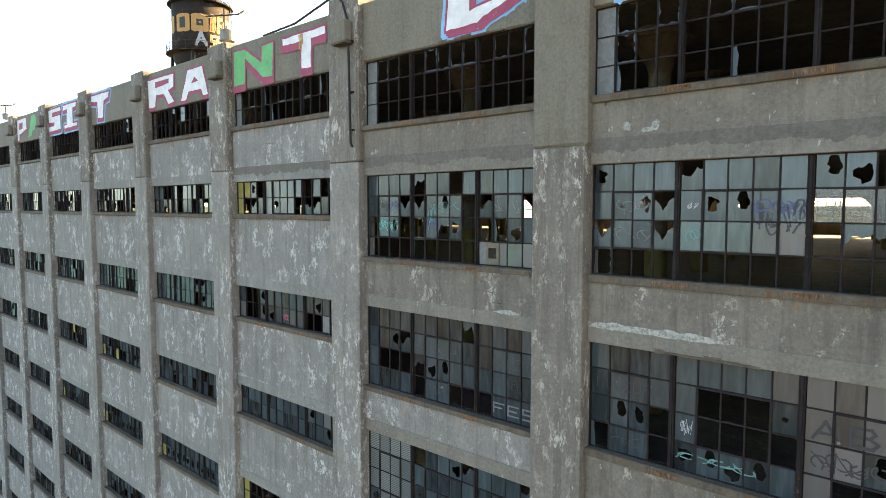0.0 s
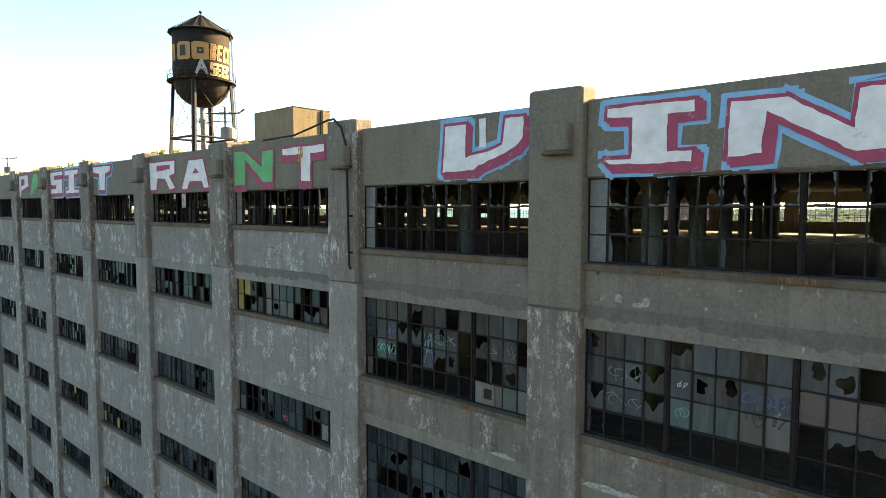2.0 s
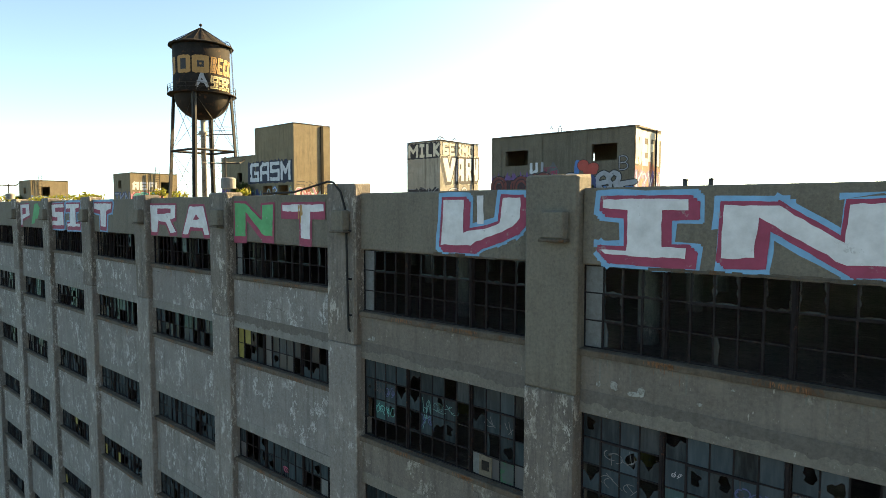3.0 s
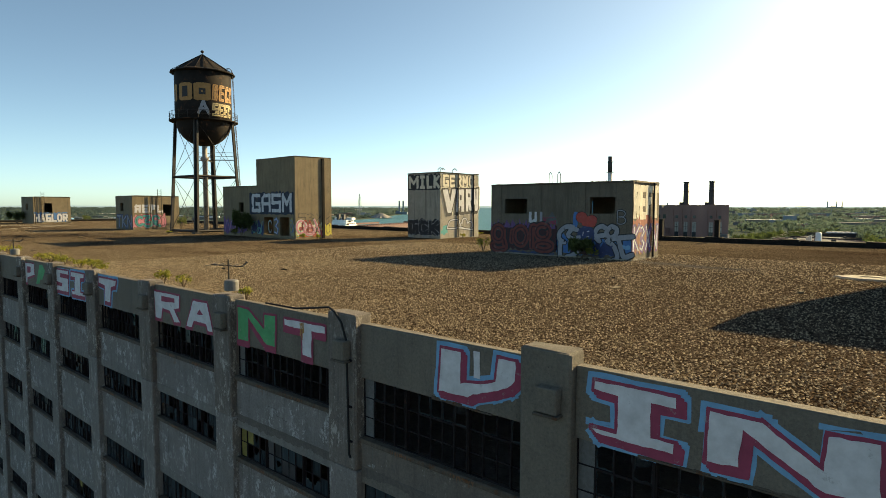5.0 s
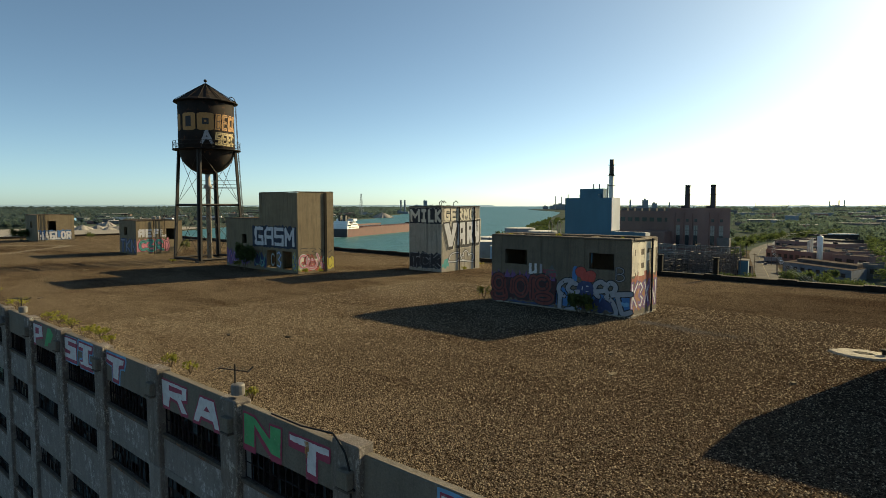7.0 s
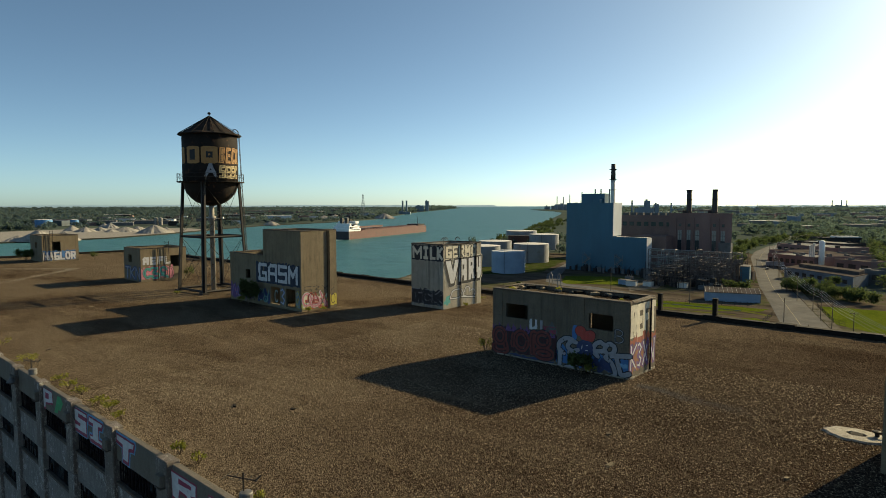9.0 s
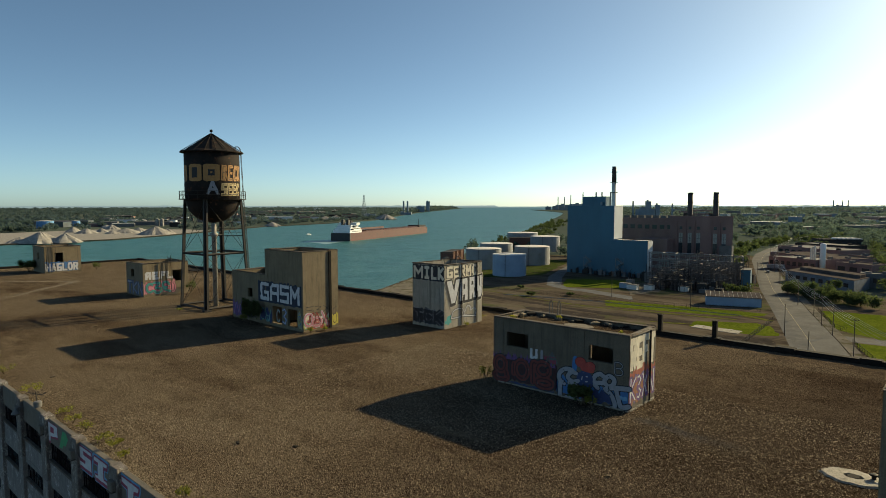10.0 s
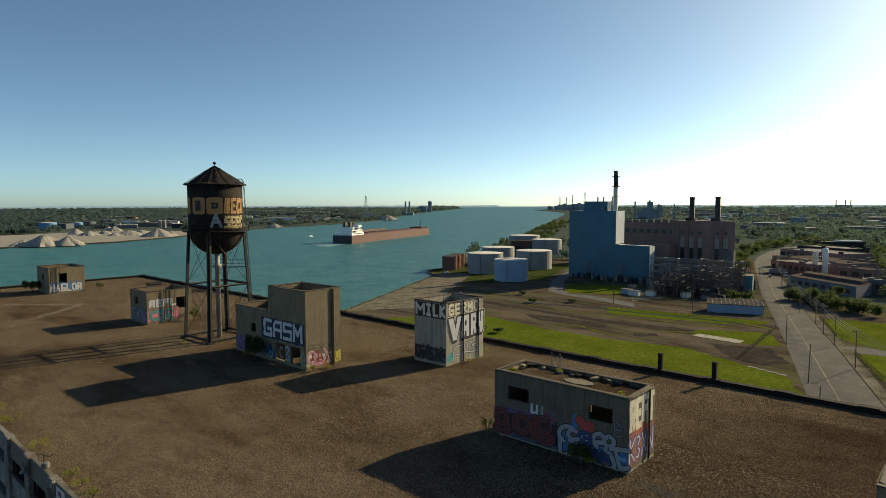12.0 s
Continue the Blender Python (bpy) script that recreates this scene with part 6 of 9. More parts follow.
shed = thing("blue_shed", "long low blue shed with ribbed grey roof", "shed", at=pose(-95.5, 293.5, 0, 0, 0, 21))
part("wall", boxes((0, 24, 0, 9, -0.1, 4.2)), "tank_blue", shed)
bm = bmesh.new()
lo = [bm.verts.new(p) for p in ((-0.3, -0.4, 4.22), (24.4, -0.4, 4.22), (24.4, 9.4, 5.7), (-0.3, 9.4, 5.7))]
hi = [bm.verts.new(v.co + Vector((0, 0, 0.2))) for v in lo]
bm.faces.new(lo[::-1])
bm.faces.new(hi)
for i in range(4):
    bm.faces.new((lo[i], lo[(i + 1) % 4], hi[(i + 1) % 4], hi[i]))
part("roof", bm, "roof_brown", shed)
for i in range(13):
    bm = bmesh.new()
    rod(bm, (0.1 + 2 * i, -0.4, 4.46), (0.1 + 2 * i, 9.4, 5.94), 0.09, n=4)
    part("roof_rib", bm, "steel_pale", shed)
part("gable", boxes((24.01, 24.15, 0, 9.0, 0, 4.2)), "roof_grey", shed)

# ---------------------------------------------------------------- storage tanks
def oil_tank(x, y, r0, h, key, label):
    th = thing("storage_tank", label, "storage tank", "storage tanks", at=pose(x, y, 0))
    bm = bmesh.new()
    lathe(bm, (0, 0), [(r0, -0.1), (r0, h), (r0 + 0.12, h), (r0 + 0.12, h + 0.25)], 40)
    part("shell", bm, key, th, smooth=False)
    bm = bmesh.new()
    lathe(bm, (0, 0), [(r0 - 0.1, h + 0.26), (r0 * 0.5, h + 0.8), (0.02, h + 1.1)], 40)
    part("roof", bm, "roof_pale", th, "pale domed roof")
    bm = bmesh.new()
    c, q = math.cos(radians(-68)) * (r0 + 0.25), math.sin(radians(-68)) * (r0 + 0.25)
    for e in (-0.25, 0.25):
        rod(bm, (c + e, q, 0), (c + e, q, h + 1.0), 0.06, n=4)
    for i in range(int(h * 2)):
        rod(bm, (c - 0.25, q, 0.4 + 0.5 * i), (c + 0.25, q, 0.4 + 0.5 * i), 0.035, n=3)
    part("ladder", bm, "steel_dark", th)
    return th


oil_tank(-241.5, 334, 11.6, 14.4, "tank_blue", "pale blue cylindrical storage tank")
oil_tank(-284.5, 360, 13.6, 15.0, "tank", "grey cylindrical storage tank with pale roof")
oil_tank(-274, 411, 14.4, 14.5, "tank", "grey cylindrical storage tank with pale roof")
oil_tank(-322, 426, 14.5, 14.3, "tank", "grey cylindrical storage tank with pale roof")
oil_tank(-343, 539, 15.4, 15.5, "tank", "large grey cylindrical storage tank")
oil_tank(-408, 592, 18, 15.6, "tank", "large grey cylindrical storage tank")
oil_tank(-262, 480, 12, 15, "tank", "grey cylindrical storage tank")
oil_tank(-330, 592, 13, 15.5, "tank", "grey cylindrical storage tank")
for x, y, w, d, h, a in ((-324.5, 369, 9.5, 35, 10.5, 115), (-374, 550, 10, 38, 12.5, 40)):
    th = thing("rust_shed", "rust-brown ribbed steel shed by the tanks", "shed", "rust sheds", at=pose(x, y, 0, 0, 0, a))
    part("wall", boxes((-d / 2, d / 2, -w / 2, w / 2, -0.1, h)), "rust_shed", th)
    for i in range(9):
        part("rib", boxes((-d / 2 + 0.4 + i * (d - 2) / 8, -d / 2 + 1.4 + i * (d - 2) / 8, -w / 2 - 0.9, -w / 2 - 0.01, 0, h + 0.9)), "rust_shed", th)
    part("roof", boxes((-d / 2 - 0.2, d / 2 + 0.2, -w / 2 - 0.2, w / 2 + 0.2, h + 0.01, h + 0.4)), "steel_dark", th)

# ---------------------------------------------------------------- works across the street
def flat_building(name, label, x, y, w, d, h, ang, key, roof_key, seed=0, bays=6):
    th = thing(name, label, "factory building", at=pose(x, y, 0, 0, 0, ang))
    rr = random.Random(seed)
    part("wall", boxes((0, w, 0, d, -0.1, h)), key, th)
    part("roof", boxes((0.3, w - 0.3, 0.3, d - 0.3, h + 0.01, h + 0.12)), roof_key, th)
    for a in ((0, w, 0, 0.28, h + 0.01, h + 0.7), (0, w, d - 0.28, d, h + 0.01, h + 0.7), (0, 0.28, 0.29, d - 0.29, h + 0.01, h + 0.7), (w - 0.28, w, 0.29, d - 0.29, h + 0.01, h + 0.7)):
        part("parapet", boxes(a), key, th)
    for i in range(bays):
        x0 = w * (i + 0.2) / bays
        part("window", boxes((x0, x0 + w * 0.6 / bays, -0.06, -0.01, h * 0.4, h * 0.75)), "dark_glass", th)
    for i in range(max(2, bays // 2)):
        x0 = w * (i + 0.3) / max(2, bays // 2)
        y0 = rr.uniform(1, d - 3)
        part("roof_unit", boxes((x0, x0 + rr.uniform(1.5, 4), y0, y0 + rr.uniform(1.5, 3), h + 0.1, h + rr.uniform(1, 2.2))), rr.choice(("roof_grey", "steel_dark", "roof_grey")), th)
    return th


works = thing("works_shed", "long low works shed with brown flat roof and grey-blue front", "factory building")
A0, A1, DEEP = Vector((-90.7, 424.7)), Vector((-48.8, 388.3)), Vector((4.0, 25.0))
part("wall", prism(bmesh.new(), [tuple(p) for p in (A0, A1, A1 + DEEP, A0 + DEEP)], -0.1, 6.5), "works_front", works)
part("roof", prism(bmesh.new(), [tuple(p) for p in (A0 + DEEP * 0.02, A1 + DEEP * 0.02, A1 + DEEP * 0.98, A0 + DEEP * 0.98)], 6.51, 6.8), "roof_brown", works)
part("roof_step", prism(bmesh.new(), [tuple(p) for p in (A0.lerp(A1, 0.1) + DEEP * 0.5, A0.lerp(A1, 0.97) + DEEP * 0.5, A0.lerp(A1, 0.97) + DEEP * 0.9, A0.lerp(A1, 0.1) + DEEP * 0.9)], 6.81, 8.6), "roof_brown", works)
for i in range(8):
    p, q = A0.lerp(A1, 0.06 + 0.115 * i), A0.lerp(A1, 0.12 + 0.115 * i)
    n2 = Vector((-0.656, -0.755)) * 0.12
    part("window", prism(bmesh.new(), [tuple(v) for v in (p + n2, q + n2, q - n2 * 0.1, p - n2 * 0.1)], 2.4, 4.6), "dark_glass", works)
flat_building("works_shed", "dark brick shed beside the tall pipes", -74, 489, 26, 18, 8, -30, "brick", "roof_brown", 11, 3)
flat_building("works_house", "pale boxy house among trees by the works", -50, 416, 16, 12, 8, 5, "roof_grey", "roof_grey", 12, 3)
flat_building("works_building", "dark brick works building with flat roof", -121, 507.6, 40, 26, 8.5, -29, "brick", "roof_grey", 2, 8)
flat_building("works_building", "dark brick works building with flat roof", -133, 560, 74, 40, 8, -38, "brick", "roof_brown", 3, 8)
flat_building("works_building", "dark works building with pale flat roof", -146, 640, 70, 34, 9, -36, "brick", "roof_grey", 4, 9)
flat_building("works_building", "grey flat-roofed works building behind the trees", -84, 560, 40, 30, 8, -34, "roof_grey", "roof_brown", 5, 5)
flat_building("works_building", "low dark works building further down the street", -148, 718, 56, 30, 8, -30, "steel_dark", "roof_grey", 6, 6)
flat_building("warehouse", "distant warehouse with pale sawtooth roof", -138, 786, 44, 24, 9, 30, "steel_dark", "roof_grey", 7, 6)
for i in range(5):
    u = 19.5 + 4.9 * i
    th = thing("roof_vault", "pale arched roof bay on the distant warehouse", "roof vault", "roof vaults", at=pose(-138 + u * 0.866, 786 + u * 0.5, 9.13, 0, 0, 30))
    bm = bmesh.new()
    prof = [(2.4 * math.cos(a), 1.9 * math.sin(a)) for a in np.linspace(0, math.pi, 9)]
    ends = [[bm.verts.new((2.4 + x, yy, z)) for x, z in prof] for yy in (0.5, 22)]
    for p, q in zip(range(8), range(1, 9)):
        bm.faces.new((ends[0][p], ends[0][q], ends[1][q], ends[1][p]))
    bm.faces.new(ends[0][::-1])
    bm.faces.new(ends[1])
    part("shell", bm, "roof_pale", th)
silo = thing("silo", "white cylindrical silo beside the works", "silo", at=pose(-82.2, 490.5, 0))
bm = bmesh.new()
lathe(bm, (0, 0), [(1.9, 0), (1.9, 20.5), (1.4, 21.0), (0.02, 21.3)], 20)
part("shell", bm, "ship_white", silo, smooth=True)
for i in range(3):
    silo2 = thing("pipe_stack", "pale vertical process pipe by the silo", "pipe stack", "process pipes", at=pose(-90.5 + 1.4 * i, 496 - i, 0))
    bm = bmesh.new()
    rod(bm, (0, 0, 0), (0, 0, 17 + i), 0.7, n=10)
    part("pipe", bm, "stack_pale", silo2)
truck = thing("box_trailer", "white box trailer parked by the works", "trailer", at=pose(-118, 490, 0, 0, 0, 15))
part("box", boxes((0, 12, 0, 2.6, 1.2, 4.1)), "tank", truck)
for x in (1.5, 2.8, 10.2):
    for y in (0.1, 2.5):
        bm = bmesh.new()
        rod(bm, (x, y - 0.15, 0.52), (x, y + 0.15, 0.52), 0.52, n=14)
        part("wheel", bm, "ship_dark", truck)

# ---------------------------------------------------------------- street poles, cables, fences
POLES = [(-32.4, 192, 11.5), (-49.3, 240.4, 12), (-36, 252, 11), (-24.8, 219.4, 12.5), (-50.2, 295, 12), (-43, 271, 12), (-14.5, 236, 11), (-62, 322, 12), (-75, 360, 12),
         (-88, 400, 12), (-141, 286, 14), (-98, 280, 12), (-22, 150, 10.5), (-92, 415, 13), (-118, 520, 12), (-140, 590, 12), (-108, 470, 12), (-4, 180, 12.5), (-101, 400, 13)]
for i, (x, y, h) in enumerate(POLES):
    pole(x, y, h, 0 if i in (0, 1, 2, 12) else 1, rr.uniform(-1, 1))
bm = bmesh.new()
chain = [(20, 110, 12.2), (-4, 180, 12.2), (-24.8, 219.4, 12.2), (-43, 271, 11.7), (-62, 322, 11.7), (-75, 360, 11.7), (-88, 400, 11.7), (-108, 470, 11.7), (-118, 520, 11.7), (-136, 590, 11.7), (-156, 740, 12), (-154, 810, 12), (-146, 868, 12), (-118, 990, 12)]
for s, dz in ((-1.0, 0), (0, 0), (1.0, 0), (0.2, -1.6), (-0.2, -2.4)):
    for (xa, ya, za), (xb, yb, zb) in zip(chain, chain[1:]):
        pts = [Vector((xa + (xb - xa) * t + s, ya + (yb - ya) * t + 0.3 * s, za + dz + (zb - za) * t - 3.2 * t * (1 - t))) for t in np.linspace(0, 1, 8)]
        for p, q in zip(pts, pts[1:]):
            rod(bm, p, q, 0.045, n=3)
tagged(mesh_ob("overhead_cables", bm, "wire"), "sagging overhead cables along the street", "cables", kind="stuff")


def fence(label, pts, h=2.0, step=3.0):
    th = thing("fence", label, "fence")
    for (xa, ya), (xb, yb) in zip(pts, pts[1:]):
        a, b2 = Vector((xa, ya, 0)), Vector((xb, yb, 0))
        n = max(1, int((b2 - a).length / step))
        for i in range(n):
            p, q = a.lerp(b2, i / n), a.lerp(b2, (i + 1) / n)
            bm = bmesh.new()
            rod(bm, p, p + Vector((0, 0, h)), 0.05, n=4)
            part("post", bm, "steel_dark", th)
        bm = bmesh.new()
        for z in (0.15, h * 0.5, h - 0.05):
            rod(bm, a + Vector((0, 0, z)), b2 + Vector((0, 0, z)), 0.03, n=3)
        m2 = int((b2 - a).length / 0.6)
        for i in range(m2):
            p = a.lerp(b2, i / m2)
            rod(bm, p, a.lerp(b2, min(1, (i + 3) / m2)) + Vector((0, 0, h)), 0.012, n=3)
            rod(bm, p + Vector((0, 0, h)), a.lerp(b2, min(1, (i + 3) / m2)), 0.012, n=3)
        tagged(part("mesh", bm, "steel_dark", th), kind="stuff")


fence("rusty chain-link fence beside the street", [(-28, 240), (-12, 196), (-2, 160)])
fence("rusty chain-link fence beside the field", [(-51, 308), (-38, 268), (-33, 262)])
fence("chain-link fence along the plant yard", [(-205, 272), (-150, 268), (-104, 276), (-70, 290)], 2.2, 5.0)
fence("leaning chain-link fence across the dirt lot", [(-55.8, 207.4), (-60.1, 271.1)], 2.2, 4.0)

# ---------------------------------------------------------------- freighter
ship = thing("lake_freighter", "long rust-red lake freighter with white after house", "ship", at=pose(-664.5, 524, -1.3, 0, 0, 110.2))
L2, B2, D2 = 284.0, 30.0, 10.9
bm = bmesh.new()
prism(bm, [(0, -B2 / 2), (L2 - 14, -B2 / 2), (L2 - 3, -8), (L2, 0), (L2 - 3, 8), (L2 - 14, B2 / 2), (0, B2 / 2)], -3, D2)
part("hull", bm, "hull", ship, "rust red hull")
# the transom's shade is painted on as a black plate
part("stern", boxes((-0.2, 2.5, -B2 / 2 - 0.15, B2 / 2 + 0.15, -2.5, D2 + 0.1)), "ship_dark", ship, "stern plating coloured black for its shade")
for a in ((3, 36, -13.5, 13.5, D2 + 0.11, D2 + 4), (6, 34, -12.5, 12.5, D2 + 4.01, D2 + 7.5), (10, 31, -11, 11, D2 + 7.51, D2 + 11), (20, 30, -14, 14, D2 + 11.01, D2 + 14)):
    part("deckhouse", boxes(a), "ship_white", ship, "white deckhouse")
for x, y, z, w, h in ((8, -12.6, 4.0, 5, 2.2), (16, -11.6, 7.5, 4, 2.0), (24, 9.5, 7.5, 5, 2.4), (34.5, -8, 0.2, 3, 4.5), (22, -3, 14.0, 6, 2.6)):
    part("deck_unit", boxes((x, x + w, y - 1.2, y + 1.2, D2 + z + 0.02, D2 + z + h)), "steel_dark", ship, "dark deck machinery")
part("bridge_windows", boxes((30.01, 30.15, -13, 13, D2 + 12.2, D2 + 13.3)), "dark_glass", ship)
for a in range(3):
    part("window_band", boxes((8 + 2 * a, 33 - 1.4 * a, -13.55 + a, -13.51 + a, D2 + 1.8 + 3.5 * a, D2 + 2.7 + 3.5 * a)), "dark_glass", ship)
for y in (-4, 4):
    part("funnel", boxes((12, 17, y - 1.8, y + 1.8, D2 + 11.01, D2 + 18.5)), "ship_dark", ship, "black funnel")
part("deck", boxes((40, L2 - 20, -13.5, 13.5, D2 + 0.01, D2 + 0.8)), "hull", ship)
for i in range(22):
    part("hatch", boxes((58 + i * 9.2, 64 + i * 9.2, -9, 9, D2 + 0.81, D2 + 1.9)), "hull", ship)
part("boom", boxes((48, 128, -1.4, 1.4, D2 + 3.0, D2 + 5.6)), "hull", ship, "long unloading boom")
part("forepeak", boxes((L2 - 40, L2 - 12, -11, 11, D2 + 0.81, D2 + 3.6)), "steel_dark", ship)
for x, h in ((L2 - 18, 14), (24, 27)):
    bm = bmesh.new()
    rod(bm, (x, 0, D2), (x, 0, D2 + h), 0.5, 0.25, 6)
    part("mast", bm, "steel_dark", ship)
for i, (x, y, a, n2) in enumerate(((-846, 597, 30, 1), (-1166, 1389, 10, 1), (-1230, 1552, 20, 1))):
    bt = thing("motor_boat", "small white motor boat under way", "boat", "motor boats", at=pose(x, y, -1.3, 0, 0, a + 60))
    bm = bmesh.new()
    prism(bm, [(0, -1.5), (7, -1.5), (10, 0), (7, 1.5), (0, 1.5)], -0.3, 1.2)
    part("hull", bm, "ship_white", bt)
    part("cabin", boxes((2, 6, -1, 1, 1.21, 2.6)), "ship_white", bt)
    wk = mesh_ob("wake", prism(bmesh.new(), [(x, y), (x - 36, y - 24 - 6 * i), (x - 32, y - 30 - 6 * i)] if i == 0 else [(x, y), (x - 52, y - 130), (x - 44, y - 134)], -1.28, -1.22), "wake")
    tagged(wk, "white wake trailing on the river", "wake", kind="stuff")
wk = mesh_ob("wake", prism(bmesh.new(), [(-690, 522), (-652, 520), (-625, 470), (-700, 486)], -1.28, -1.23), "wake")
tagged(wk, "pale wake trailing behind the freighter", "wake", kind="stuff")

# ---------------------------------------------------------------- far bank: stone yard, tanks, sheds, masts
rr = random.Random(11)


def pile(x, y, r0, h):
    """A heap of stone with gullied flanks."""
    bm = bmesh.new()
    n = 30
    a0 = rr.uniform(0, 60)
    top = bm.verts.new((rr.uniform(-0.1, 0.1) * r0, 0, 0.84 * h))
    rings = []
    for q in (0.15, 0.35, 0.55, 0.75, 1.0):
        ring = []
        for i in range(n):
            a = i * 2 * math.pi / n
            w = 1 + 0.28 * noise.noise((math.cos(a) * 1.3 + a0, math.sin(a) * 1.3, 0)) + 0.22 * noise.noise((math.cos(a) * 7 + a0, math.sin(a) * 7, q)) * q
            ring.append(bm.verts.new((r0 * q * w * math.cos(a), r0 * q * w * math.sin(a), 0.86 * h * (1 - q) ** 0.92 * rr.uniform(0.95, 1.03) - (0.4 if q == 1 else 0))))
        rings.append(ring)
    for i in range(n):
        bm.faces.new((top, rings[0][i], rings[0][(i + 1) % n]))
        for a, b2 in zip(rings, rings[1:]):
            bm.faces.new((a[i], b2[i], b2[(i + 1) % n], a[(i + 1) % n]))
    ob = mesh_ob("gravel_heap", bm, "sand")
    ob.matrix_basis = pose(x, y, 0.1 + lift(x, y))
    tagged(ob, "conical heap of pale crushed stone", "gravel heap", "gravel heaps")


for x, y, r0, h in ((-930, 212, 16, 9), (-915, 232, 25, 17.5), (-901, 256, 19, 14.5), (-1222, 364, 15, 12), (-1158, 365, 19, 10.5), (-1191, 400, 13, 8.5), (-1318, 463, 17, 12), (-1120, 416, 23, 10.5), (-1129, 441, 19, 10.5),
                    (-1026, 426, 28, 16.5), (-1113, 391, 13, 7), (-1028, 446, 15, 11.5), (-1409, 484, 13, 8), (-1230, 778, 21, 11.5), (-1624, 1227, 22, 11.5), (-1597, 1250, 27, 15.5), (-1571, 1272, 19, 10), (-1471, 1354, 36, 20)):
    pile(x, y, r0, h)
patch("stone_yard", [(-900, 40), (-911, 185), (-926, 321), (-978, 408), (-1030, 479), (-1090, 555), (-1180, 560), (-1330, 470), (-1290, 330), (-1240, 200), (-1230, 60)], 0.25, "sand", "pale bare stone yard on the far bank", "yard")
patch("stone_yard", [(-1225, 752), (-1352, 1058), (-1420, 1160), (-1470, 1120), (-1390, 930), (-1290, 740)], 0.25, "sand", "pale bare yard at the far shore", "yard")
for x, y, r0, h, k in ((-1481, 390, 16, 15.5, "tank_far"), (-1564, 474, 8.5, 12.5, "tank_far"), (-1410, 593, 4, 17, "sand"), (-1402, 600, 4, 17, "sand"), (-1681, 662, 18, 8, "sand")):
    oil_tank(x, y, r0, h, k, "pale cylindrical tank on the far bank")
for i in range(120):
    y = rr.uniform(300, 2300)
    x = shore_x(FAR_SHORE, y) - rr.uniform(90, 1000)
    if x > -1340 and y < 560:
        continue
    w, d, h = rr.uniform(20, 80), rr.uniform(15, 40), rr.uniform(5, 11)
    th = thing("far_shed", "low industrial shed on the far bank", "shed", "far sheds", at=pose(x, y, lift(x, y), 0, 0, 60 + rr.uniform(-8, 8)))
    part("wall", boxes((0, w, 0, d, -2, h)), rr.choice(("steel_dark", "roof_grey", "steel_dark", "brick", "white_clad", "roof_grey")), th)
    part("roof", boxes((-0.5, w + 0.5, -0.5, d + 0.5, h + 0.01, h + 0.5)), rr.choice(("roof_pale", "roof_grey", "steel_dark", "roof_grey")), th)
for x, y, w, d, h, a in ((-1519, 432, 22, 50, 11, 55), (-1651, 523, 22, 40, 10, 55), (-1781, 615, 26, 55, 11, 60), (-1682, 1085, 90, 30, 10, 62)):
    th = thing("far_shed", "long dark industrial shed on the far bank", "shed", "far sheds", at=pose(x, y, lift(x, y), 0, 0, a))
    part("wall", boxes((-w / 2, w / 2, -d / 2, d / 2, -2, h)), "slate" if w < 50 else "white_clad", th)
    part("roof", boxes((-w / 2 - 0.5, w / 2 + 0.5, -d / 2 - 0.5, d / 2 + 0.5, h + 0.01, h + 0.6)), "slate" if w < 50 else "roof_pale", th)


def lattice_mast(x, y, h, w0):
    z0 = lift(x, y)
    th = thing("radio_mast", "tall lattice radio mast on the far bank", "mast", "masts", at=pose(x, y, z0))
    bm = bmesh.new()
    for sx, sy in ((-1, -1), (1, -1), (1, 1), (-1, 1)):
        rod(bm, (sx * w0, sy * w0, -1), (sx * w0 * 0.15, sy * w0 * 0.15, h), 0.55, 0.4, 4)
    n = 9
    for i in range(n):
        a, b2 = w0 * (1 - 0.85 * i / n), w0 * (1 - 0.85 * (i + 1) / n)
        for s in (-1, 1):
            rod(bm, (-a, s * a, h * i / n), (b2, s * b2, h * (i + 1) / n), 0.3, n=3)
            rod(bm, (a, s * a, h * i / n), (-b2, s * b2, h * (i + 1) / n), 0.3, n=3)
            rod(bm, (s * a, -a, h * i / n), (s * b2, b2, h * (i + 1) / n), 0.3, n=3)
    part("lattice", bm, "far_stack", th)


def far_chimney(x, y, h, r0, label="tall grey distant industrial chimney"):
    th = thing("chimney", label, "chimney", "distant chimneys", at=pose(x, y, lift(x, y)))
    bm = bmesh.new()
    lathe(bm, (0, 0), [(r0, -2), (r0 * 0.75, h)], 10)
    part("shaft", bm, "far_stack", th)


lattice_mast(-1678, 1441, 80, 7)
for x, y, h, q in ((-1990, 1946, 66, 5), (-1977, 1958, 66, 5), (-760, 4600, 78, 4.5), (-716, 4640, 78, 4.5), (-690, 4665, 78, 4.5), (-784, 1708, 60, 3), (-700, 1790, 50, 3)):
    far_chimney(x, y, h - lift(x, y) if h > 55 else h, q)
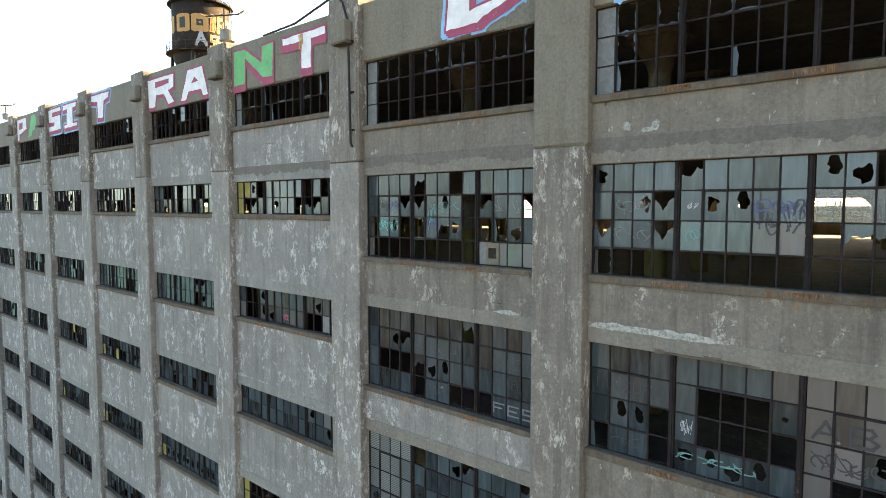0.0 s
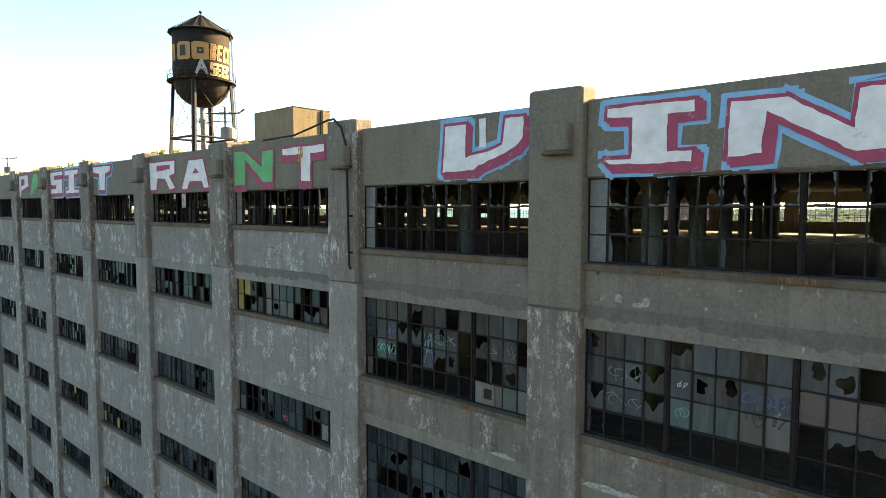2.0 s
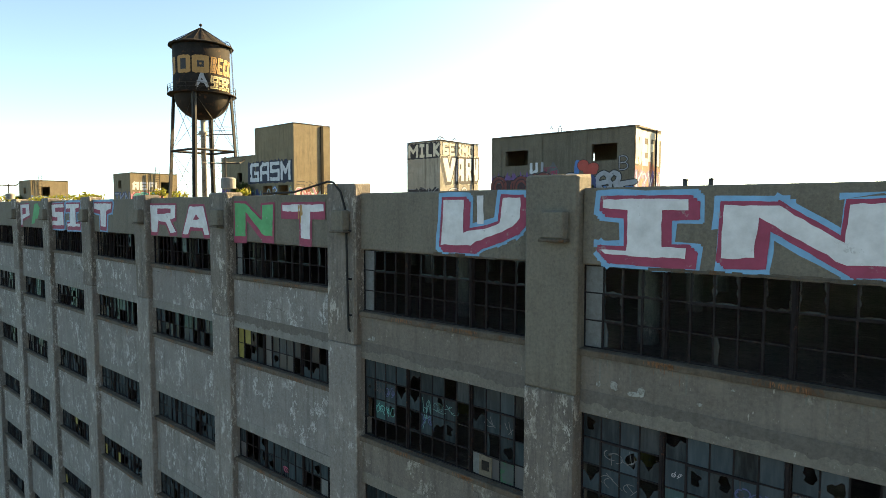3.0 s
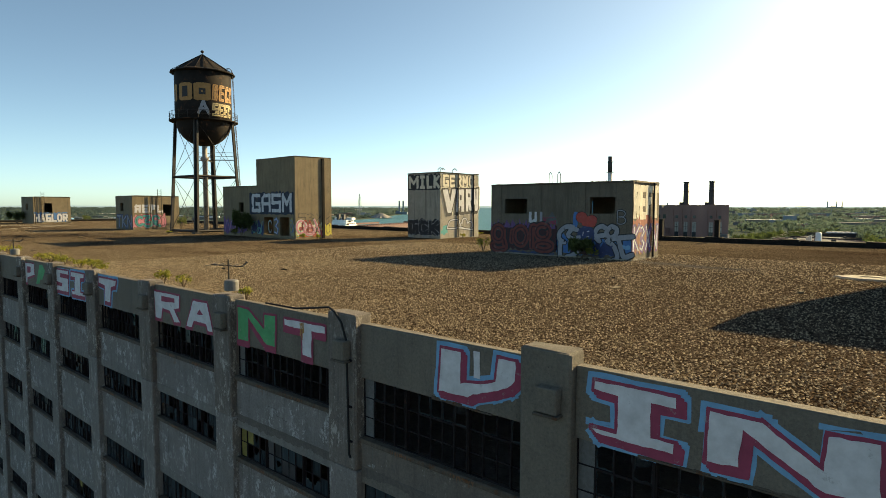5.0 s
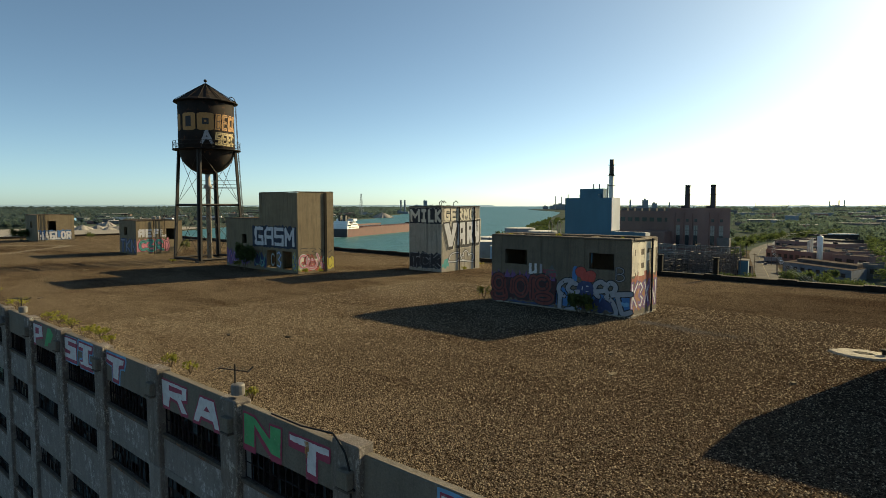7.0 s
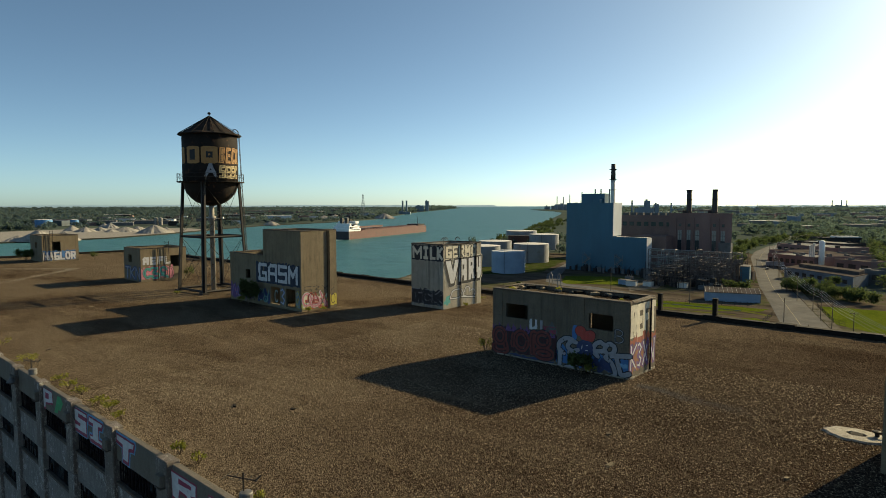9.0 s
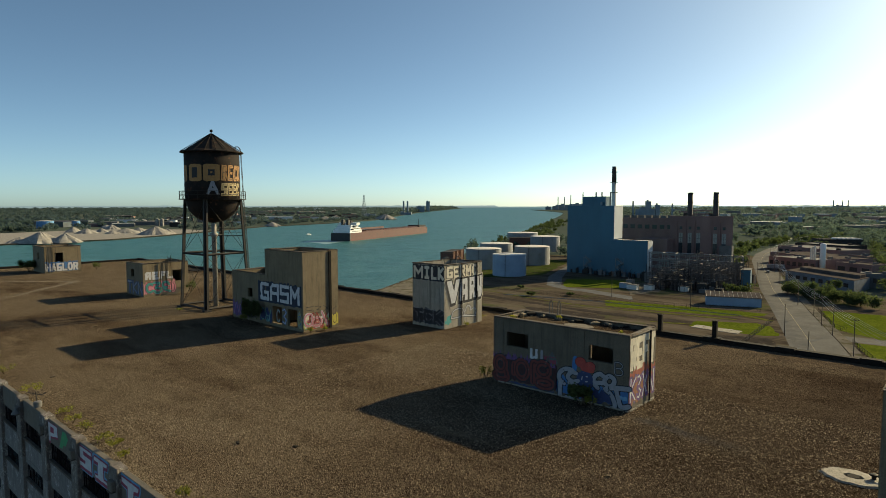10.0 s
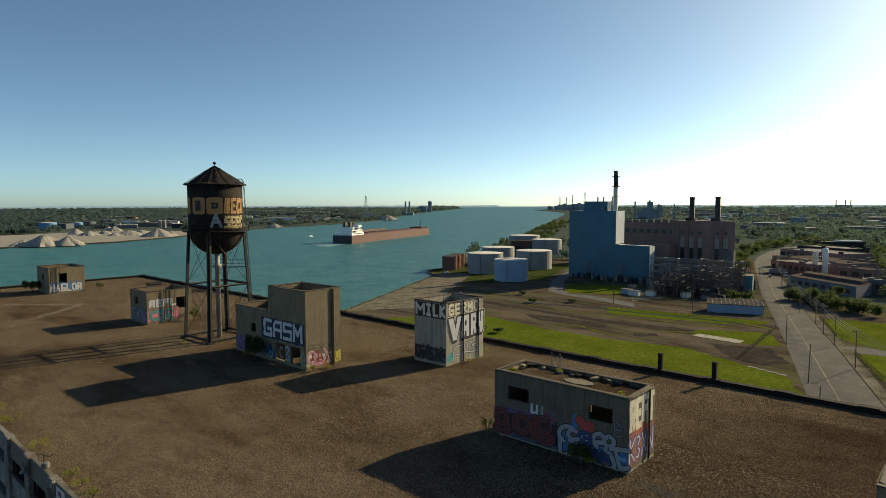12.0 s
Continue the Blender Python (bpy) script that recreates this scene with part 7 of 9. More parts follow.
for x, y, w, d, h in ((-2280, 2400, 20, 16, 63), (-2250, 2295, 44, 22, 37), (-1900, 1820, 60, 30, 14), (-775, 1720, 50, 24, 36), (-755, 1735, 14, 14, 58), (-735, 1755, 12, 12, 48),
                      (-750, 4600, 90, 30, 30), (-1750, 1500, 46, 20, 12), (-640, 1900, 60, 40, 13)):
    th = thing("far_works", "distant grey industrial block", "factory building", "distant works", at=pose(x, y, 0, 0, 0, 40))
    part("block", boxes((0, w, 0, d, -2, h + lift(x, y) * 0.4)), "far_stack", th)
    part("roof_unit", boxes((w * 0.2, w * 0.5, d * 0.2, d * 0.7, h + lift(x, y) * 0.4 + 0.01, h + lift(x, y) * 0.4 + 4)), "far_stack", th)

# trees
def clear_of_road(x, y, m=14):
    for (xa, ya), (xb, yb) in zip(ROAD_L, ROAD_L[1:]):
        if ya <= y <= yb:
            t = (y - ya) / (yb - ya)
            c = xa + (xb - xa) * t + 8
            return abs(x - c) > m
    return True


def big_wood(name, label, pts, leaves, size, seed, key="leaf"):
    tagged(leaf_mesh(name, pts, leaves, size, seed, key), label, "trees", kind="stuff")


def off_works(x, y):
    return not (y < 860 and x < -36 - (y - 420) * 0.16)


big_wood("woods", "dense green trees beside the works", scatter(460, -60, 300, 425, 800, 1, lambda x, y: off_works(x, y), 4, 8, 8, 15), 300, 0.75, 1)
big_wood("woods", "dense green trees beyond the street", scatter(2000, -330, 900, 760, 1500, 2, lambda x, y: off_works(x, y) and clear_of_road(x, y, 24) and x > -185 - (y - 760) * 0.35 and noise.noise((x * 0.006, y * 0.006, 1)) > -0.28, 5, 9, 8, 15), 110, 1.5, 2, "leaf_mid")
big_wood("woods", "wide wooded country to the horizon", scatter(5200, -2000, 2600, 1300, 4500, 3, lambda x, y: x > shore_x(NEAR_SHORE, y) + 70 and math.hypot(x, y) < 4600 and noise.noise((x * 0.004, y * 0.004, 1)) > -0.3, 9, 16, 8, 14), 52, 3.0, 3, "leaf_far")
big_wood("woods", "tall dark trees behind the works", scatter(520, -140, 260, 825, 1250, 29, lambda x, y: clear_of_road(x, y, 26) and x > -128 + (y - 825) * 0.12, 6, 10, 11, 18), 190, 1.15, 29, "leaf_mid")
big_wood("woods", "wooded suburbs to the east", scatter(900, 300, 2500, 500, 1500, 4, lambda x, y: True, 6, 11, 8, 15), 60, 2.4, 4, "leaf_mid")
big_wood("woods", "shoreline trees beyond the tanks", scatter(90, -1000, -340, 560, 1500, 5, lambda x, y: 12 < x - shore_x(NEAR_SHORE, y) < 70, 4, 7, 6, 11), 150, 1.1, 5)
big_wood("woods", "green trees behind the powerhouse", scatter(200, -420, -110, 480, 1040, 6, lambda x, y: clear_of_road(x, y, 20) and x < -130 - (y - 480) * 0.3 and not (-215 < x < -120 and y < 475), 4, 8, 8, 13), 220, 1.0, 6, "leaf_mid")
big_wood("woods", "green trees along the street", scatter(170, -330, -90, 520, 1080, 16, lambda x, y: -26 < x - shore_x(ROAD_L, y) < -6 or (y > 760 and 5 < x - shore_x(ROAD_R, y) < 30), 3, 6, 6, 11), 260, 0.75, 16)
big_wood("woods", "shrubs and young trees lining the works fence", scatter(46, -76, -10, 326, 372, 17, lambda x, y: abs(y - (362 - (x + 72) * 0.86)) < 7, 2.5, 5, 4, 8), 420, 0.45, 17)
big_wood("woods", "trees around the pale house", scatter(24, -58, 10, 398, 424, 18, lambda x, y: x > -42 or y < 404 and x > -38, 4, 6, 7, 12), 400, 0.6, 18)
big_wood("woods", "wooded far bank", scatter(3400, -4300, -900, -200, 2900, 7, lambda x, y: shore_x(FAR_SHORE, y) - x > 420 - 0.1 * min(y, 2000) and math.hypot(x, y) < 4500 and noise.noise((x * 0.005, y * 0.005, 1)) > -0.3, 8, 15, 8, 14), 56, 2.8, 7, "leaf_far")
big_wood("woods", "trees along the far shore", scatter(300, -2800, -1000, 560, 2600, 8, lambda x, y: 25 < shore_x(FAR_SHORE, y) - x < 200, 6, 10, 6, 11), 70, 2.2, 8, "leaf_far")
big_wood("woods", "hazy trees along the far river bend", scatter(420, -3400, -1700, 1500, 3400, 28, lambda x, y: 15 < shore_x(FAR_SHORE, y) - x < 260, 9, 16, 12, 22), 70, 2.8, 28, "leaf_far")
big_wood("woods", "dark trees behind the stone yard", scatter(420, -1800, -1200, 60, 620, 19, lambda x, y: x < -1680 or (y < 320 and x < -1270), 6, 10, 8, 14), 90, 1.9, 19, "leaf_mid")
# hazy spit with steelworks further down the river
strip("spit", [(-2143, 3204), (-1912, 2962), (-1726, 2806), (-1472, 2502)], [(-1950, 3600), (-1650, 3400), (-1450, 3200), (-1200, 2600)], 0.0, "far_ground", "low hazy industrial spit in the river", "ground", 6, 2.0)
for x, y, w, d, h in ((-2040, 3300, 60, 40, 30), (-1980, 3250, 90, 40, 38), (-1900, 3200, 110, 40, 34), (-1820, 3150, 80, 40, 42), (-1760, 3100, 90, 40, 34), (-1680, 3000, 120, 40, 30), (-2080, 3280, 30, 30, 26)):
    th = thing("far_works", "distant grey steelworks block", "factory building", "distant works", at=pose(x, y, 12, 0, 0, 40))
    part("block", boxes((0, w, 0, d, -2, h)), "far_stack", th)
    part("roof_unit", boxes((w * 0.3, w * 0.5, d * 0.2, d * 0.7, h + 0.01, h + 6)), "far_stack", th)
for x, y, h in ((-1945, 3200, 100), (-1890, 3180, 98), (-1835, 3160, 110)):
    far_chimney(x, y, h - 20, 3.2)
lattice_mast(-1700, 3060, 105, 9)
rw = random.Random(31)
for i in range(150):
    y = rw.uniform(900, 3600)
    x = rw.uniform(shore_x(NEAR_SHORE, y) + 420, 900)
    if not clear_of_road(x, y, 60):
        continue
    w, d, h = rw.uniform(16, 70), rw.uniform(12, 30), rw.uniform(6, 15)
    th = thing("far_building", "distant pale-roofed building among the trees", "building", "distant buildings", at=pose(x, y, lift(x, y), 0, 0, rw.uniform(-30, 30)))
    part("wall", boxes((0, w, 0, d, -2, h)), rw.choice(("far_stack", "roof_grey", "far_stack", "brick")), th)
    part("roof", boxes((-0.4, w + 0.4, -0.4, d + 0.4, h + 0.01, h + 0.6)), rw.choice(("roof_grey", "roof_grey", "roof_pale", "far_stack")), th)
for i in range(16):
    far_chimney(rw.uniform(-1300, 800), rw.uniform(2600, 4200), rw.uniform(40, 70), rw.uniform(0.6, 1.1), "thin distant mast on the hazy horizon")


def tree(x, y, r0, h, seed, label="leafy green street tree", leaves=420):
    th = thing("tree", label, "tree", "trees", at=pose(x, y, 0))
    g = random.Random(seed)
    bm = bmesh.new()
    rod(bm, (0, 0, -0.2), (0, 0, h * 0.45), 0.3, 0.18, 8)
    for i in range(6):
        a = g.uniform(0, 6.28)
        rod(bm, (0, 0, h * g.uniform(0.25, 0.45)), (r0 * 0.6 * math.cos(a), r0 * 0.6 * math.sin(a), h * g.uniform(0.55, 0.85)), 0.13, 0.04, 6)
    part("trunk", bm, "trunk", th)
    pts = [(g.uniform(-0.5, 0.5) * r0, g.uniform(-0.5, 0.5) * r0, h * g.uniform(0.2, 0.6), r0 * g.uniform(0.4, 0.65), h * 0.42) for _ in range(6)]
    leaf_mesh("crown", pts, leaves // 4, 0.5, seed, "leaf", th)


for i, (x, y, r0, h) in enumerate(((-97, 334, 5, 7), (-90, 337, 6, 7.5), (-56, 545, 7, 13), (-62, 590, 7, 14), (-61, 640, 8, 15), (-73, 672, 8, 14), (-76, 704, 8, 15), (-80, 738, 8, 15), (-63, 352, 5, 9), (-55, 346, 6, 10),
                                     (-56, 380, 4, 10), (-140, 500, 5, 9), (-132, 470, 5, 10), (-158, 560, 6, 11), (-175, 262, 3, 2.5), (-196, 282, 2.5, 2.2), (-160, 276, 2.5, 2), (-150, 187, 3, 2.4), (-143, 188, 2.4, 2))):
    tree(x, y, r0, h, 70 + i, "low green shrub on the open ground" if h < 3 else "leafy green tree on open ground")


# ---------------------------------------------------------------- parked vehicles
def car(x, y, ang, name, label, key, size=(4.6, 1.8, 1.45), tall=False):
    L, W, H = size
    th = thing(name, label, "vehicle", at=pose(x, y, 0.08, 0, 0, ang))
    waist = H * (0.62 if not tall else 0.5)
    bm = bmesh.new()
    box(bm, -L / 2, L / 2, -W / 2, W / 2, 0.28, waist)
    bmesh.ops.bevel(bm, geom=bm.edges[:], offset=0.1, segments=2, affect="EDGES")
    part("body", bm, key, th)
    bm = bmesh.new()
    prism(bm, [(-L * 0.42, -W * 0.44), (L * (0.22 if not tall else 0.36), -W * 0.44), (L * (0.22 if not tall else 0.36), W * 0.44), (-L * 0.42, W * 0.44)], waist + 0.002, H - 0.08)
    part("windows", bm, "dark_glass", th)
    part("roof", boxes((-L * 0.36, L * (0.16 if not tall else 0.34), -W * 0.42, W * 0.42, H - 0.078, H)), key, th)
    for sx in (-0.32, 0.32):
        for sy in (-0.5, 0.5):
            bm = bmesh.new()
            rod(bm, (sx * L, sy * W * 0.86, 0.32), (sx * L, sy * W * 1.0, 0.32), 0.32, n=12)
            part("wheel", bm, "ship_dark", th)


car(-105.2, 485, 105, "van", "white van parked at the kerb by the works", "ship_white", (5.6, 2.1, 2.4), True)
car(-305, 337, 40, "car", "pale car parked by the rust-brown shed", "ship_white")
car(-112, 470, 108, "car", "grey car parked along the street", "tank")

# ---------------------------------------------------------------- fittings on the facade
def rods(name, pts, r0, key, parent, label="", n=8):
    bm = bmesh.new()
    for p, q in zip(pts, pts[1:]):
        rod(bm, p, q, r0, n=n)
    for p in pts[1:-1]:
        bmesh.ops.create_icosphere(bm, subdivisions=1, radius=r0 * 1.05, matrix=Matrix.Translation(p))
    return part(name, bm, key, parent, label)


for k in range(-1, 8):
    jb = thing("lamp_box", "small concrete-coloured box fixed to a pilaster head", "wall box", "pilaster boxes", at=pose(-BAY * k - 0.46 + slide(-BAY * k - 0.46), -PROUD - 0.004, 35.03))
    part("casing", rough_box(-0.24, 0.24, -0.22, 0, 0, 0.5, 0.03, 0.012, 700 + k), "parapet", jb)
    part("lip", rough_box(-0.27, 0.27, -0.25, 0, -0.06, -0.002, 0.015, 0.006, 720 + k), "sill", jb)
conduit = thing("conduit", "bent black iron conduit hanging down a pilaster", "pipe")
rods("pipe", [(-10.6, 0.1, 36.0), (-9.0, 0.05, 36.02), (-7.3, -0.1, 36.26), (-6.85, -0.28, 36.22), (-6.55, -0.3, 35.98), (-6.38, -0.28, 35.5), (-6.33, -0.27, 32.6), (-6.27, -0.27, 32.52)], 0.029, "pipe", conduit)
for z in (35.0, 33.8, 32.9):
    part("clip", boxes((-6.42, -6.26, -0.245, -0.203, z, z + 0.05)), "frame", conduit)
for x, s in ((-12.62, 1.0), (-37.1, 0.9)):
    an = thing("roof_aerial", "rusted aerial on a galvanised drum above the parapet", "aerial", "aerials", at=pose(x, 0.12, 36.2 if x > -20 else 36.07, 0, 0, 25))
    bm = bmesh.new()
    lathe(bm, (0, 0), [(0.23, 0), (0.23, 0.3), (0.2, 0.34), (0.05, 0.36)], 16)
    part("drum", bm, "gal", an, "dull galvanised drum")
    bars = [("mast", (-0.1, 0, 0.33), (-0.1, 0, 1.0 * s), 0.03), ("boom", (-0.75, 0, 0.82), (0.45, 0, 0.78), 0.022), ("bent_tip", (0.4, 0, 0.78), (0.5, 0.15, 0.92), 0.03)]
    for i in range(5):
        xx = -0.75 + i * 0.3
        bars.append(("cross_arm", (xx, -0.3 + 0.05 * i, 0.8), (xx, 0.3 - 0.04 * i, 0.84), 0.014))
    for name, p, q, rad in bars:
        bm = bmesh.new()
        rod(bm, p, q, rad, n=6)
        part(name, bm, "rust_leg", an)
lamp = thing("wall_lamp", "weathered gooseneck lamp on the parapet", "lamp", at=pose(-39.6, -0.02, 35.2))
rods("neck", [(0, 0, 0.3), (0, -0.25, 0.42), (0, -0.45, 0.3)], 0.03, "gal", lamp)
bm = bmesh.new()
lathe(bm, (0, -0.45), [(0.06, 0.32), (0.1, 0.22), (0.27, 0.02)], 16)
part("shade", bm, "gal", lamp)

# plaster repair band and rust runs
r = random.Random(21)


def blot(bm, place, u0, u1, v0, v1, up, mi, r, ragged=0.18, n=None):
    """A painted field with ragged top and bottom."""
    n = n or max(4, int((u1 - u0) / 0.18))
    h = v1 - v0
    lo, hi = [], []
    for i in range(n + 1):
        u = u0 + (u1 - u0) * i / n
        lo.append(bm.verts.new(place(u, v0 + r.uniform(0, ragged * 0.5) * h, up)))
        hi.append(bm.verts.new(place(u, v1 - r.uniform(0, ragged) * h, up)))
    for i in range(n):
        bm.faces.new((lo[i], lo[i + 1], hi[i + 1], hi[i])).material_index = mi


M["plaster"] = material("damp plaster repair", concrete((0.080, 0.072, 0.063), (0.114, 0.102, 0.090), None, rust=False, streak=0.2, pale_runs=0.05), rough=0.9)
for k in (0, 1, 2):
    bm = bmesh.new()
    edge = [[], []]
    for i in range(121):
        u = -BAY * k - 0.04 + (GAP - 0.04) * i / 120
        drop = 0.16 + 0.10 * noise.noise((u * 0.9, 3, 0)) + 0.07 * noise.noise((u * 5, 1, 0)) + r.uniform(-0.02, 0.02)
        edge[0].append(bm.verts.new(face(u, 32.2 - drop, 0.017)))
        edge[1].append(bm.verts.new(face(u, 32.27 + 0.012 * noise.noise((u * 4, 7, 0)), 0.017)))
    for i in range(120):
        bm.faces.new((edge[0][i], edge[0][i + 1], edge[1][i + 1], edge[1][i]))
    part("plaster_band", bm, "plaster", wall_south, "ragged darker plaster repair band")
bm = bmesh.new()
for k in range(-1, 5):
    for j in range(0, 6):
        for c in (4 * PW, 9 * PW + 0.09):
            x, z = -BAY * k + c, sill(j, k)
            big_run = r.random()
            for i in range(int(30 + 60 * big_run)):
                u, w = x + r.gauss(0, 0.15), r.uniform(0.002, 0.007)
                blot(bm, south(-0.095), u - w, u + w, z - r.uniform(0.04, 0.13), z - r.uniform(0.0, 0.02), 0.003, 0, r, 0.4, 2)
                if r.random() < 0.15:
                    blot(bm, face, u - w, u + w, z - 0.14 - r.uniform(0.03, 0.6) * big_run * r.random(), z - 0.135, 0.003, 0, r, 0.4, 2)
M["rust_run"] = material("rust stain", paint((0.22, 0.10, 0.048), 0.35, 9.0, (0.14, 0.09, 0.06), 0.55), rough=0.9)
tagged(part("rust_runs", bm, "rust_run", wall_south), kind="stuff")

# flaked pale paint along the feet of the panels, and dark drip marks under the sills
flake, drip, crack = bmesh.new(), bmesh.new(), bmesh.new()
for k in range(-1, 9):
    for j in range(0, LEVELS - 1):
        x0, zb, zt = -BAY * k - SHIFT, head(j + 1), sill(j, k) - 0.13
        off = 11.3 * k + 5.1 * j
        n = 150
        hs = []
        for i in range(n + 1):
            u = GAP * i / n
            q = noise.noise((u * 0.9 + off, 0.5, 0)) + 0.3 * noise.noise((u * 4 + off, 2.5, 0)) + 0.12 * noise.noise((u * 17 + off, 4.5, 0)) - (0.35 if j == 0 else 0.12)
            hs.append(max(0.0, q) * (0.17 if j else 0.1))
        for i in range(n):
            if hs[i] > 0 or hs[i + 1] > 0:
                u0, u1 = x0 + GAP * i / n, x0 + GAP * (i + 1) / n
                flake.faces.new([flake.verts.new(face(u, zb + 0.3 + dz, 0.016)) for u, dz in ((u0, -0.45 * hs[i]), (u1, -0.45 * hs[i + 1]), (u1, hs[i + 1]), (u0, hs[i]))])
        for i in range(r.randrange(8, 20)):
            u = x0 + r.uniform(0.05, GAP - 0.1)
            d = (zt - zb) * r.uniform(0.06, 0.6) * r.random()
            w = r.uniform(0.008, 0.03)
            top_z = zt - r.uniform(0, 0.01)
            drip.faces.new([drip.verts.new(face(a, z, 0.0025)) for a, z in ((u - w, top_z), (u - w * r.uniform(0, 0.5), top_z - d), (u + w * r.uniform(0, 0.5), top_z - d * r.uniform(0.7, 1)), (u + w, top_z))][::1])
        for i in range(r.randrange(0, 2) if k > 0 or j > 1 else 0):
            u, z = x0 + r.uniform(0.3, GAP - 1.2), zt - r.uniform(0.1, 0.6)
            for q in range(r.randrange(2, 6)):
                d = r.uniform(0.08, 0.45)
                if q % 2:
                    pts = ((u, z), (u + 0.007, z), (u + 0.013, z - d * 0.5), (u + 0.006, z - d * 0.5))
                    z -= d * 0.5
                else:
                    pts = ((u, z), (u, z - 0.007), (u + d, z - 0.016), (u + d, z - 0.009))
                    u += d
                crack.faces.new([crack.verts.new(face(a, b2, 0.003)) for a, b2 in pts])
bmesh.ops.recalc_face_normals(crack, faces=crack.faces[:])
bmesh.ops.recalc_face_normals(drip, faces=drip.faces[:])
M["flake"] = material("flaking pale paint", paint((0.27, 0.272, 0.258), 0.35, 9.0, (0.15, 0.145, 0.13), 0.50), rough=0.9)
M["drip"] = material("dark water marks", concrete((0.10, 0.094, 0.083), (0.15, 0.143, 0.128), None, rust=False, streak=0.3, pale_runs=0.1), rough=0.9)
tagged(part("flaked_paint", flake, "flake", wall_south, "ragged flakes of pale paint"), kind="stuff")
tagged(part("stepped_cracks", crack, "tar", wall_south, "stepped cracks in the panels"), kind="stuff")
tagged(part("drip_marks", drip, "drip", wall_south, "dark drip marks"), kind="stuff")

# broken lintel edges with exposed bars
for k, j, u0, u1 in ((0, 2, 1.2, 2.7), (1, 0, 2.4, 3.9), (0, 0, 1.2, 4.6)):
    bm = bmesh.new()
    x = -BAY * k + u0
    while x < -BAY * k + u1:
        w = r.uniform(0.1, 0.3)
        box(bm, x, x + w, -0.012 - r.uniform(0, 0.02), 0.05, head(j) - r.uniform(0.005, 0.02), head(j) + r.uniform(0.02, 0.07))
        x += w
    rod(bm, (-BAY * k + u0, -0.02, head(j) + 0.02), (-BAY * k + u1, -0.03, head(j) + 0.012), 0.012, n=5)
    part("spalled_lintel", bm, "sill", wall_south, "crumbling rust-stained lintel edge")

# vent panel with a square hole in one window
vent = thing("vent_panel", "grey vent panel in a window, its square hole a black plate", "vent panel", at=pose(-BAY + 3.62, 0.1, sill(1, 1) + 0.03))
part("panel", boxes((0, 0.33, 0, 0.02, 0, 0.12), (0, 0.33, 0, 0.02, 0.34, 0.45), (0, 0.06, 0, 0.02, 0.121, 0.339), (0.27, 0.33, 0, 0.02, 0.121, 0.339)), "hut_grey", vent)
# solid black plate stands in for the shade behind the opening
part("hole", boxes((0.061, 0.269, 0.012, 0.019, 0.121, 0.339)), "tar", vent)

# scrawls on the panes
def scrawl(win_k, j, c0, c1, row0, row1, key, text, width=0.035):
    rows = max(2, round((head(j) - sill(j, win_k)) / PH))
    step = (head(j) - sill(j, win_k)) / rows
    xx = lambda c: -BAY * win_k - SHIFT + EDGE + PW * c + (MULL if c > 3.5 else 0) + (MULL if c > 8.5 else 0)
    word(text, south(0.122), xx(c0), xx(c1), head(j) - step * row1 + 0.06, step * (row1 - row0) - 0.12, [(key, width, 0, 0)], wall_south, 0.7, 0.0, "sprayed scrawl across window panes")


def scribble(win_k, j, c0, c1, row0, row1, key, seed, width=0.02, strokes=4):
    """Jagged spray tags within a stretch of panes."""
    g = random.Random(seed)
    rows = max(2, round((head(j) - sill(j, win_k)) / PH))
    step = (head(j) - sill(j, win_k)) / rows
    at = lambda c: -BAY * win_k - SHIFT + EDGE + PW * c + (MULL if c > 3.5 else 0) + (MULL if c > 8.5 else 0)
    x0, x1, z0, z1 = at(c0), at(c1), head(j) - step * row1 + 0.05, head(j) - step * row0 - 0.05
    bm = bmesh.new()
    for q in range(strokes):
        w, h = (x1 - x0) / strokes, z1 - z0
        for i in range(g.randint(3, 4)):
            u, v = x0 + w * (q + g.uniform(0.15, 0.85)), z0 + h * g.uniform(0.3, 0.7)
            if g.random() < 0.5:
                a, e = g.uniform(0, 6.28), g.choice((1, -1)) * g.uniform(2.2, 5.0)
                pts = [(u + 0.36 * w * math.cos(a + e * t / 9), v + 0.3 * h * math.sin(a + e * t / 9)) for t in range(10)]
            else:
                c, d = g.uniform(-0.5, 0.5) * w, g.uniform(0.2, 0.5) * h
                pts = [(u - c, v - d), (u + 0.2 * c, v + 0.1 * d), (u + c, v + d)]
            stroke_band(bm, south(0.122), pts, width, 0.0003 * i, 0, g, 0.2, 0.0001)
    part("graffiti_letter", bm, key, wall_south, "sprayed scribble across window panes")


